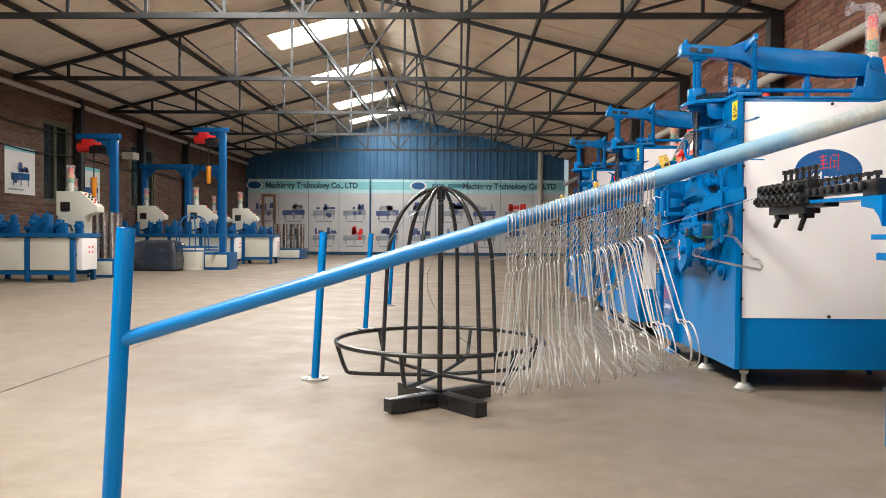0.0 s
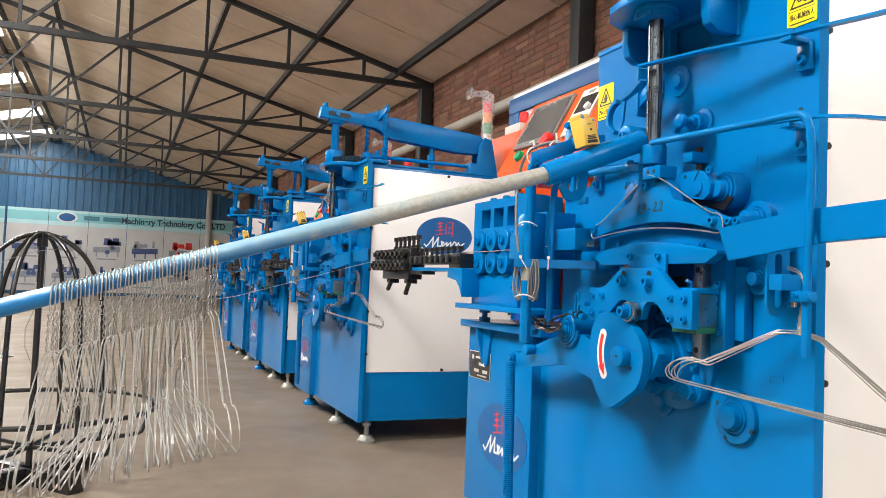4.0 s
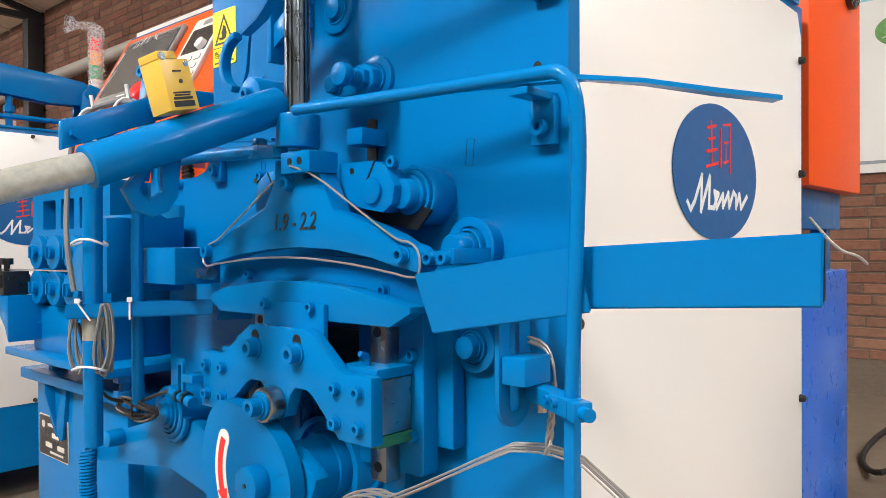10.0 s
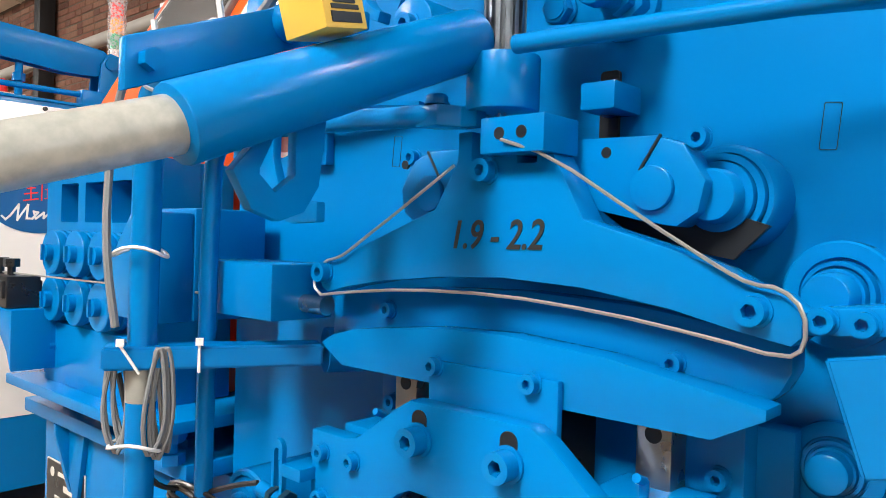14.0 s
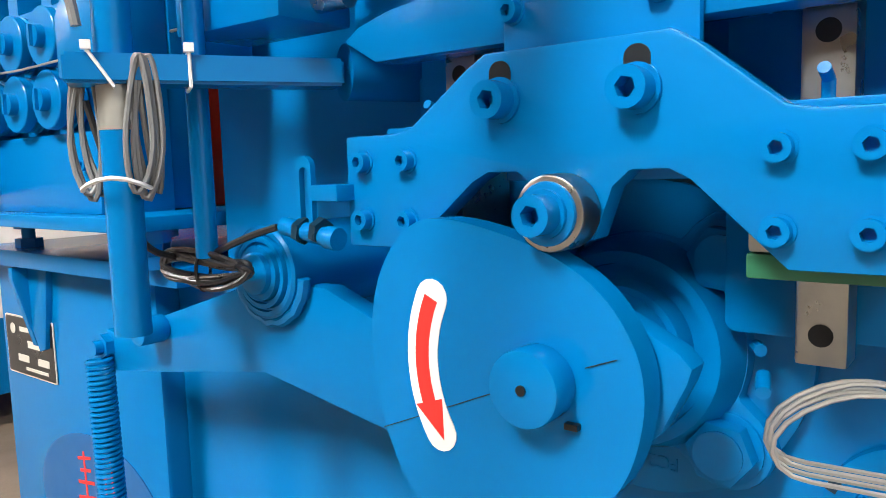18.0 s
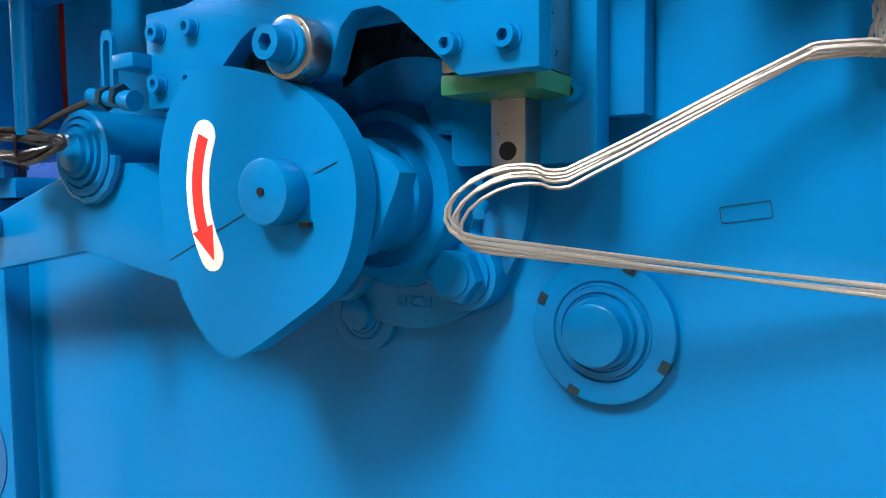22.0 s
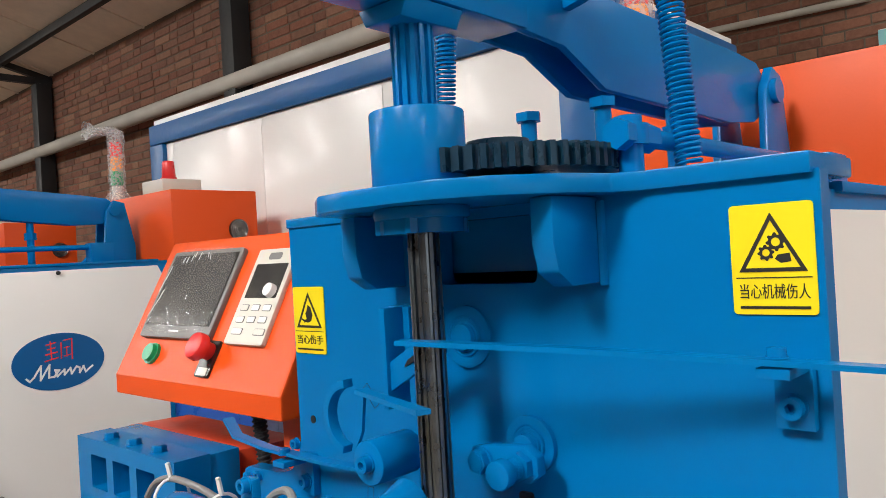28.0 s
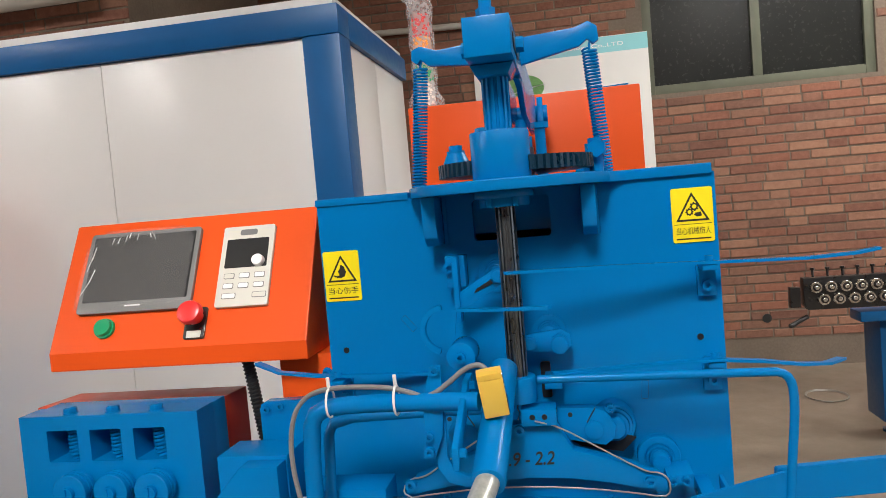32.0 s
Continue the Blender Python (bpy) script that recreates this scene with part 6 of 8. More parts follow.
def feed_posts(t):
    """Tube posts that carry the outfeed pipe, with cable, switch box and ties."""
    bm = bm_new()
    tube(bm, [(-0.185, 0.572, 0.605), (-0.185, 0.571, 0.8), (-0.185, 0.567, 0.962), (-0.188, 0.553, 0.99), (-0.196, 0.5, 0.998), (-0.21, 0.37, 1.0), (-0.216, 0.33, 1.0)], 0.0118, 18, smooth=1)
    post = part("tube_post", bm, BLUE, t)
    bm = bm_new()
    rod(bm, (-0.185, 0.5712, 0.738), (-0.185, 0.5711, 0.768), 0.0121, seg=20)
    part("bare_band", bm, GALV, post)
    bm = bm_new()
    tube(bm, [(-0.13, 0.565, 0.65), (-0.13, 0.565, 0.93), (-0.128, 0.55, 0.96), (-0.12, 0.45, 0.962), (-0.106, 0.325, 0.96)], 0.0078, 14, smooth=1)
    part("tube_post", bm, BLUE, t)
    bm = bm_new()
    slab(bm, [(-0.112, 0.34), (-0.098, 0.335), (-0.086, 0.315), (-0.088, 0.298), (-0.098, 0.298), (-0.1, 0.31), (-0.115, 0.318)], 0.952, 0.966, "z", 0.001)
    fg = part("wire_finger", bm, BLUE, t)
    bolt(fg, "hex", "m", -0.106, 0.326, 0.967, up=True).scale = (0.7, 0.7, 0.7)
    bm = bm_new()
    m4, n4 = along((-0.211, 0.584, 0.775), (-0.06, 0.497, 0.775))
    r4 = bmesh.ops.create_cube(bm, size=1.0)
    bmesh.ops.scale(bm, vec=(0.031, 0.0185, n4), verts=r4["verts"])
    bmesh.ops.transform(bm, matrix=m4, verts=r4["verts"])
    bmesh.ops.bevel(bm, geom=list(bm.edges), offset=0.002, segments=2, affect="EDGES")
    part("post_bracket", bm, BLUE, t)
    bm = bm_new()
    rod(bm, (-0.055, 0.497, 0.777), (-0.0, 0.47, 0.777), 0.02, seg=24)
    part("bracket_stub", bm, BLUE, t)
    for u, skew in ((0.08, 0.014), (0.42, 0.0)):
        m5 = Matrix.Translation(Vector((-0.211, 0.584, 0.775)).lerp(Vector((-0.06, 0.497, 0.775)), u)) @ pose(0, 0, 0, 0, 0, -30)
        bm = bm_new()
        tube(bm, [(skew, -0.017, -0.011), (skew, 0.017, -0.011), (0.0, 0.017, 0.011), (0.0, -0.017, 0.011)], 0.0013, 5, True)
        box(bm, -0.003, 0.003, -0.019, -0.013, 0.0105, 0.016)
        bm.transform(m5)
        part("cable_tie", bm, TIE, t, "white nylon cable tie")
    # flat clamp bar that joins the tubes to the sleeve
    bm = bm_new()
    slab(bm, [(0.378, 1.045), (0.392, 1.045), (0.404, 1.0), (0.405, 0.955), (0.41, 0.925), (0.394, 0.925), (0.382, 0.955), (0.378, 1.0)], -0.208, -0.2, "x", 0.001)
    cb = part("clamp_bar", bm, BLUE, t)
    for y, z in ((0.386, 1.04), (0.394, 1.0), (0.399, 0.955), (0.4, 0.935)):
        bolt(cb, "socket", "s", -0.208, y, z)
    bm = bm_new()
    slab(bm, [(0.394, 0.98), (0.378, 0.98), (0.38, 0.925), (0.372, 0.905), (0.355, 0.898), (0.335, 0.897), (0.335, 0.885), (0.36, 0.884), (0.38, 0.89), (0.394, 0.91)], -0.1985, -0.192, "x", 0.001)
    part("hook_plate", bm, BLUE, t)
    # sleeve of the outfeed pipe with hanging lug and switch plate
    hi, lo = Vector((-0.092, 0.309, 1.011)), Vector((-0.3, 0.316, 0.927))
    ax = (lo - hi).normalized()
    bm = bm_new()
    rod(bm, hi, lo, 0.0205, seg=32, bev=0.002)
    part("pipe_sleeve", bm, BLUE, t)
    bm = bm_new()
    slab(bm, [(-0.245, 0.93), (-0.2, 0.95), (-0.205, 0.905), (-0.215, 0.89), (-0.232, 0.884), (-0.25, 0.89), (-0.262, 0.91)], 0.325, 0.333, "y", 0.001, holes=[[(-0.236, 0.93), (-0.222, 0.935), (-0.222, 0.91), (-0.235, 0.9), (-0.246, 0.91)]])
    part("sleeve_lug", bm, BLUE, t)
    bm = bm_new()
    slab(bm, [(-0.31, 0.945), (-0.15, 1.01), (-0.15, 1.022), (-0.19, 1.02), (-0.31, 0.972)], 0.346, 0.354, "y", 0.002)
    sp = part("switch_plate", bm, BLUE, t)
    for x, z in ((-0.298, 0.962), (-0.18, 1.012)):
        bm = bm_new()
        rod(bm, (x, 0.339, z), (x, 0.356, z), 0.006, seg=6)
        part("bolt", bm, BLUE, sp)
    bm = bm_new()
    box(bm, -0.017, 0.017, -0.0155, 0.0155, -0.029, 0.021, 0.0015)
    box(bm, -0.017, 0.004, -0.0155, 0.0155, 0.0212, 0.029, 0.0012)
    bm.transform(SWITCH_AT)
    sw = part("switch_box", bm, BOXYELLOW, t, "yellow metal limit switch box")
    for u, v, r in ((-0.0125, 0.024, 0.0042), (0.0125, 0.016, 0.003), (0.002, -0.001, 0.0022)):
        bm = bm_new()
        rod(bm, (u, -0.0152, v), (u, -0.0162, v), r, seg=14)
        bm.transform(SWITCH_AT)
        part("screw", bm, STEEL if r > 0.0025 else INK, sw)
    for w, z, h in ((0.024, -0.023, 0.0028), (0.022, -0.0175, 0.0012), (0.018, -0.0145, 0.0008), (0.02, -0.012, 0.0008), (0.01, 0.009, 0.0008)):
        bm = bm_new()
        box(bm, -w / 2, w / 2, -0.0162, -0.0152, z - h, z + h)
        bm.transform(SWITCH_AT)
        part("print_line", bm, INK, sw, smooth=False)
    bm = bm_new()
    tube(bm, [(-0.214, 0.314, 1.03), (-0.209, 0.322, 1.043), (-0.207, 0.333, 1.045), (-0.207, 0.349, 1.039), (-0.207, 0.366, 1.025), (-0.208, 0.388, 1.01), (-0.208, 0.403, 1.006), (-0.206, 0.418, 1.012), (-0.203, 0.45, 1.02), (-0.2, 0.503, 1.022), (-0.199, 0.54, 1.02), (-0.2, 0.566, 1.01), (-0.203, 0.584, 0.985), (-0.207, 0.59, 0.93), (-0.215, 0.575, 0.86), (-0.208, 0.57, 0.8)], 0.0034, 8, smooth=2)
    switch_cable = part("switch_cable", bm, CABLE, t, "grey switch cable tied to the tube")
    rnd = random.Random(9)
    cbn = switch_cable
    for k in range(9):
        # strands hang on both sides of the post
        bm = bm_new()
        side = 1 if k % 2 else -1
        cx, cy = (-0.19 if side > 0 else -0.176) - 0.003 * (k // 3), 0.571 + side * (0.02 + 0.0012 * (k % 3))
        w, lo = (0.005 + 0.0012 * (k % 4)) * (1.0 if side > 0 else 0.55), 0.684 + rnd.uniform(0, 0.012)
        lean = 0.006 * (k % 3 - 1)
        tube(bm, [(cx, cy - w * 0.5, 0.788), (cx - 0.004, cy + w, 0.768), (cx - 0.006 - lean, cy + w * 1.15, 0.725), (cx - lean, cy - side * 0.004, lo), (cx + 0.006, cy - w, 0.72), (cx + 0.004, cy - w, 0.768)], 0.0019, 7, True, 2)
        part("cable_loop", bm, CABLE, cbn)
    for z in (0.86, 0.704):
        bm = bm_new()
        tube(bm, [(-0.188 + 0.02 * math.cos(a), 0.572 + 0.026 * math.sin(a), z + 0.004 * math.sin(2 * a)) for a in [i * math.pi / 8 for i in range(16)]], 0.0016, 5, True)
        part("cable_tie", bm, TIE, t, "white nylon cable tie")
    for y in (0.53, 0.44):
        bm = bm_new()
        tube(bm, [(-0.2 + 0.018 * math.cos(a), y, 1.002 + 0.019 * math.sin(a)) for a in [i * math.pi / 8 for i in range(16)]], 0.0016, 5, True)
        tube(bm, [(-0.2, y, 1.02), (-0.203, y, 1.036)], 0.0025, 5)
        part("cable_tie", bm, TIE, t, "white nylon cable tie")


def cabinet_unit(t):
    """Orange electrical cabinet behind the machine, on a blue lower case."""
    bm = bm_new()
    box(bm, 0.8, 1.16, 0.006, 0.595, 0.955, 1.51, 0.004)
    cb = part("electrical_cabinet", bm, ORANGE, t, "orange electrical cabinet with a fan vent")
    bm = bm_new()
    rod(bm, (1.07, 0.006, 1.36), (1.07, -0.004, 1.36), 0.04, seg=28)
    part("fan_rim", bm, BLACK, cb)
    bm = bm_new()
    for r in (0.012, 0.02, 0.028, 0.036):
        tube(bm, [(1.07 + r * math.cos(a), -0.006, 1.36 + r * math.sin(a)) for a in [i * math.pi / 10 for i in range(20)]], 0.0013, 5, True)
    part("fan_grille", bm, STEEL, cb)
    bm = bm_new()
    box(bm, 0.8, 1.1, 0.03, 0.5, 0.88, 0.954, 0.003)
    part("cabinet_bracket", bm, FRAME_BLUE, t)
    bm = bm_new()
    box(bm, 0.78, 1.115, 0.02, 0.52, 0.12, 0.8, 0.006)
    part("lower_case", bm, CAB_BLUE, t, "bright blue lower case")
    for x in (0.83, 1.07):
        for y in (0.06, 0.48):
            bm = bm_new()
            box(bm, x - 0.015, x + 0.015, y - 0.015, y + 0.015, 0.8, 0.88)
            part("case_strut", bm, FRAME_BLUE, t)
            bm = bm_new()
            rod(bm, (x, y, 0.0), (x, y, 0.121), 0.015, seg=12)
            part("case_leg", bm, FRAME_BLUE, t)
    bm = bm_new()
    box(bm, 0.82, 0.98, 0.1, 0.26, 1.513, 1.56, 0.004)
    part("junction_box", bm, LIGHTPL, t, "cream plastic junction box")
    bm = bm_new()
    rod(bm, (0.9, 0.2, 1.56), (0.9, 0.2, 1.575), 0.03, seg=24)
    rod(bm, (0.9, 0.2, 1.575), (0.9, 0.2, 1.64), 0.026, 0.022, seg=24, bev=0.005)
    part("beacon", bm, RED, t, "red warning beacon")
    # tower light in bubble wrap
    X, Y = 0.86, 0.553
    for z, m in ((1.52, LIGHTPL), (1.58, GREEN), (1.64, AMBER), (1.70, RED)):
        bm = bm_new()
        rod(bm, (X, Y, z), (X, Y, z + 0.058), 0.024, seg=20)
        part("lamp_segment", bm, m, t, "segment of a stacked signal lamp")
    bm = bm_new()
    rings = []
    rnd = random.Random(3)
    for i in range(15):
        z = 1.513 + i * 0.021
        r = 0.034 + 0.002 * math.sin(i * 1.7) + (0.012 if i < 2 else 0)
        rings.append([bm.verts.new((X + r * (1 + rnd.uniform(-0.04, 0.04)) * math.cos(a), Y + r * (1 + rnd.uniform(-0.04, 0.04)) * math.sin(a), z)) for a in [k * math.pi / 10 for k in range(20)]])
    for A, B in zip(rings[:-1], rings[1:]):
        for k in range(20):
            bm.faces.new((A[k], A[(k + 1) % 20], B[(k + 1) % 20], B[k]))
    bm.faces.new(rings[-1])
    wrap = part("bubble_wrap", bm, WRAP, t, "clear bubble wrap round the signal lamp")
    # its loose end is folded over to one side
    bm = bm_new()
    rings = []
    for i, (dx, dz, ry, rz) in enumerate(((0.02, -0.012, 0.034, 0.024), (-0.02, 0.004, 0.033, 0.024), (-0.055, 0.004, 0.03, 0.018), (-0.085, 0.0, 0.02, 0.016), (-0.11, -0.004, 0.03, 0.034), (-0.125, -0.006, 0.026, 0.04))):
        rings.append([bm.verts.new((X + dx + rnd.uniform(-0.005, 0.005), Y + ry * math.cos(a) * (1 + rnd.uniform(-0.15, 0.15)), 1.8 + dz + rz * math.sin(a) * (1 + rnd.uniform(-0.15, 0.15)))) for a in [k * math.pi / 8 for k in range(16)]])
    for A, B in zip(rings[:-1], rings[1:]):
        for k in range(16):
            bm.faces.new((A[k], A[(k + 1) % 16], B[(k + 1) % 16], B[k]))
    part("folded_end", bm, WRAP, wrap)


def wrap_material():
    m, nt, p = nodes_of("clear_bubble_wrap")
    tr = nt.nodes.new("ShaderNodeBsdfTransparent")
    mx = nt.nodes.new("ShaderNodeMixShader")
    v = nt.nodes.new("ShaderNodeTexVoronoi")
    v.inputs["Scale"].default_value = 110
    g = nt.nodes.new("ShaderNodeNewGeometry")
    nt.links.new(g.outputs["Position"], v.inputs["Vector"])
    r = ramp(nt, v.outputs["Distance"], [(0.2, (0.06, 0.06, 0.06)), (0.6, (0.34, 0.34, 0.34))])
    p.inputs["Base Color"].default_value = (0.85, 0.85, 0.86, 1)
    p.inputs["Roughness"].default_value = 0.15
    bump(nt, p, v.outputs["Distance"], 0.8, 0.004)
    nt.links.new(r, mx.inputs["Fac"])
    nt.links.new(tr.outputs[0], mx.inputs[1])
    nt.links.new(p.outputs[0], mx.inputs[2])
    nt.links.new(mx.outputs[0], nt.nodes["Material Output"].inputs["Surface"])
    return m


WRAP = wrap_material()

MACHINE_Y = [2.37, 4.11, 5.81]
near = thing("hanger_machine", "blue wire hanger forming machine with white side panel and orange console", "machine", "hanger machines")
machine_body(near)
cabinet_unit(near)
SWING = Matrix.Translation((0.7, 0, 1.45)) @ pose(0, 0, 0, 0, 4.2, 0) @ Matrix.Translation((-0.7, 0, -1.45))
beacon = [ob for ob in near.children if ob.name.split(".")[0] in ("beacon", "junction_box")]
for y in MACHINE_Y:
    other = copy_thing(near, pose(0, y, 0))
    # their rocker beams rest at the top of the stroke
    for ob in other.children:
        kind = ob.name.split(".")[0]
        if kind in ("head_block", "rocker_beam", "beam_rib", "cross_arm", "spring_hook"):
            ob.matrix_local = SWING @ ob.matrix_local
        elif kind == "tension_spring":
            ob.matrix_local = Matrix.Translation((0, 0, 1.272)) @ Matrix.Diagonal((1, 1, 1.2, 1)) @ Matrix.Translation((0, 0, -1.272)) @ ob.matrix_local
        elif kind == "upper_spindle":
            ob.matrix_local = Matrix.Translation((0, 0, 1.343)) @ Matrix.Diagonal((1, 1, 1.7, 1)) @ Matrix.Translation((0, 0, -1.343)) @ ob.matrix_local
# the nearest machine has no beacon yet
for ob in beacon:
    bpy.data.objects.remove(ob)


# ---- outfeed rails, hangers, payoff rack ----
def hanger_mesh(hook=True, wire=0.0012, drop=1.0):
    """A wire clothes hanger in the x-z plane, neck at the origin."""
    bm = bm_new()
    h = [(0.0, 0.0), (0.028, -0.004), (0.035, -0.006), (0.14, -0.077), (0.152, -0.08), (0.16, -0.077), (0.178, -0.08), (0.196, -0.092), (0.203, -0.106), (0.196, -0.117), (0.18, -0.119)]
    pts = [(x, 0.0, z * drop) for x, z in h] + [(-x, 0.0, z * drop) for x, z in h[::-1][:-1]]
    tube(bm, pts, wire, 6, True, 1)
    n = 12
    top = 0.06
    for s in (0, math.pi):
        tube(bm, [(0.0022 * math.cos(s + i * 1.25), 0.0022 * math.sin(s + i * 1.25), -0.002 + top * i / n) for i in range(n + 1)], wire, 6)
    if hook:
        r = 0.0178
        tube(bm, [(0, 0, top)] + [(r - r * math.cos(a), 0, top + 0.025 + r * math.sin(a)) for a in [i * math.pi * 1.12 / 12 for i in range(13)]], wire, 6)
    else:
        tube(bm, [(0, 0, top), (-0.004, 0.0, top + 0.02), (-0.014, 0.0, top + 0.033), (-0.03, 0.0, top + 0.036)], wire, 6, smooth=1)
    return mesh_of("wire_hanger", bm, WIRE)


HANG = hanger_mesh(True, 0.0011, 1.46)
HANG_NEW = hanger_mesh(False, 0.00115)
POST, LEAN = Vector((-1.86, 0.6, 0.0)), Vector((0.037, 0.0, 0.672))
LOW, TOP = Vector((-1.827, 0.6, 0.453)), Vector((-0.298, 0.317, 0.928))


def rail(x0, y0):
    t = thing("outfeed_rail", "galvanised outfeed pipe held by a blue round post", "rail", "outfeed rails", (x0, y0, 0))
    bm = bm_new()
    rod(bm, LOW, TOP + (TOP - LOW).normalized() * 0.004, 0.0146, seg=32)
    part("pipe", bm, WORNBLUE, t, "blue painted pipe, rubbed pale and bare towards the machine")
    bm = bm_new()
    rod(bm, POST, POST + LEAN, 0.0176, seg=28, bev=0.0015)
    part("post", bm, BLUE, t)
    bm = bm_new()
    rod(bm, POST, POST + Vector((0, 0, 0.008)), 0.062, seg=36)
    part("base_plate", bm, GALV, t, "round galvanised base plate")
    for a in (45, 135, 225, 315):
        bm = bm_new()
        p = POST + Vector((0.046 * math.cos(radians(a)), 0.046 * math.sin(radians(a)), 0.008))
        rod(bm, p, p + Vector((0, 0, 0.004)), 0.006, seg=8)
        part("bolt", bm, GALV, t)
    return t


def worn_pipe():
    m, nt, p = nodes_of("worn_blue_pipe")
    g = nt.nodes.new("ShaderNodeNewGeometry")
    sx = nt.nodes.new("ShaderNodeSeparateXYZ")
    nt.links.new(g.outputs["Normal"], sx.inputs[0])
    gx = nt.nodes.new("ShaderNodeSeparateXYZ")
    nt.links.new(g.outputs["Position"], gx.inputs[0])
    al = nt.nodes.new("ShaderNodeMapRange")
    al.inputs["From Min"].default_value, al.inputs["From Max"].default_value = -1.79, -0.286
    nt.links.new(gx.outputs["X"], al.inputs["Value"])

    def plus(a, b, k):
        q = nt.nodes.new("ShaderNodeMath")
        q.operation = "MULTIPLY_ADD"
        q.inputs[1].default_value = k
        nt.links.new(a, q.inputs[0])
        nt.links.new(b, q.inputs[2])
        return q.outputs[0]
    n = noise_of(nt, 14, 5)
    # rubbed paler towards the machine; normal Z also paints a highlight on top
    rub_sheen = plus(n, plus(sx.outputs["Z"], al.outputs["Result"], 0.22), 0.5)
    f = ramp(nt, rub_sheen, [(0.72, (0, 0, 0)), (0.9, (0.5, 0.5, 0.5)), (1.1, (0.8, 0.8, 0.8))])
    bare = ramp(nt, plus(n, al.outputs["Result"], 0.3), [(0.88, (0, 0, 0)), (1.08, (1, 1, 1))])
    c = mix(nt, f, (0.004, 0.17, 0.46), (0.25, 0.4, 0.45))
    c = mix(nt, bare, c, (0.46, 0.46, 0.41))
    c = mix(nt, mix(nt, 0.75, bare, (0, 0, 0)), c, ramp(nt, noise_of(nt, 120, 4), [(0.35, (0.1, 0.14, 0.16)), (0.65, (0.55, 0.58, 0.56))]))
    nt.links.new(c, p.inputs["Base Color"])
    nt.links.new(mix(nt, 0.65, bare, (0, 0, 0)), p.inputs["Metallic"])
    p.inputs["Roughness"].default_value = 0.3
    return m


WORNBLUE = worn_pipe()
rail(0.0, 0.0)
for y in (1.96, 3.8, 5.6):
    rail(0.03, y)

rnd = random.Random(11)
N = 44
for i in range(N):
    s = 0.484 + 0.153 * (i / (N - 1)) ** 0.95
    p = LOW.lerp(TOP, s)
    k = i / (N - 1)
    yaw = 82 + 13 * k ** 1.3 + rnd.uniform(-3, 3)
    ob = new("wire_hanger", HANG)
    ob.matrix_world = Matrix.Translation(p + Vector((0, 0, 0.0165))) @ pose(0, 0, 0, 0, 0, yaw) @ Matrix.Translation((0, 0, 0)) @ pose(0, 0, 0, rnd.uniform(-1.5, 1.5), rnd.uniform(-2, 2) - 1 - 5 * k, 0) @ Matrix.Translation((-0.0178, 0, -0.1028))
    tagged(ob, "bright galvanised wire hanger hung on the outfeed pipe", "hanger", "finished hangers")
# freshly bent hangers at the outlet of every machine
for y0 in [0.0, *MACHINE_Y[:1]]:
    for i in range(5):
        ob = new("wire_hanger", HANG_NEW)
        o = Vector((-0.03, -0.003 + y0, 0.668)) + Vector((-0.9, -0.43, 0)) * (0.005 * (i - 3)) + Vector((0, 0, 0.004 * (i % 2)))
        ob.matrix_world = Matrix.Translation(o) @ pose(0, 0, 0, 0, 0, -70.5 + 1.2 * i) @ pose(0, 0, 0, 0, 5.3 + 0.6 * i, 0)
        tagged(ob, "new wire hanger waiting at the machine outlet", "hanger", "new hangers")
# wire lying in the die
bm = bm_new()
tube(bm, [(-0.094, 0.457, 0.8295), (-0.094, 0.43, 0.8335), (-0.094, 0.36, 0.8405), (-0.094, 0.279, 0.8425), (-0.094, 0.2, 0.8375), (-0.094, 0.14, 0.83), (-0.094, 0.102, 0.8235), (-0.094, 0.093, 0.83), (-0.094, 0.094, 0.848), (-0.094, 0.105, 0.858), (-0.094, 0.12, 0.859), (-0.094, 0.135, 0.866), (-0.094, 0.18, 0.892), (-0.1, 0.238, 0.929), (-0.108, 0.27, 0.94)], 0.0012, 6, smooth=1)
tube(bm, [(-0.094, 0.457, 0.8295), (-0.092, 0.47, 0.836), (-0.091, 0.466, 0.848), (-0.092, 0.455, 0.857), (-0.094, 0.442, 0.859), (-0.094, 0.43, 0.863), (-0.092, 0.41, 0.876), (-0.09, 0.37, 0.9), (-0.088, 0.325, 0.928)], 0.0012, 6, smooth=1)
solo("bent_wire", bm, WIRE, "steel wire being bent round the die", "wire")
# wire from the straightener into the feeder
bm = bm_new()
tube(bm, [(-0.098, 0.6, 0.8195), (-0.098, 0.9, 0.815), (-0.11, 1.05, 0.815), (-0.11, 1.832, 0.805), (-0.6, 2.0, 0.65), (-1.1, 2.1, 0.56)], 0.0012, 6)
solo("feed_wire", bm, WIRE, "thin steel wire running from rack to feeder", "wire")

# payoff rack
RX, RY = -1.246, 2.06
rack = thing("wire_payoff_rack", "black round-bar wire payoff rack on a cross foot", "rack", at=(RX, RY, 0))
for a in (40, 130):
    bm = bm_new()
    box(bm, -0.245, 0.245, -0.028, 0.028, 0.006 if a < 90 else 0.0, 0.056, 0.003)
    box(bm, -0.246, 0.246, -0.022, 0.022, 0.012, 0.05)
    bm.transform(pose(0, 0, 0, 0, 0, a))
    part("foot_bar", bm, BLACK, rack)
bm = bm_new()
rod(bm, (0, 0, 0.05), (0, 0, 0.84), 0.0105, seg=16)
rod(bm, (0, 0, 0.8), (0, 0, 0.852), 0.017, seg=16)
part("centre_pole", bm, BLACK, rack)
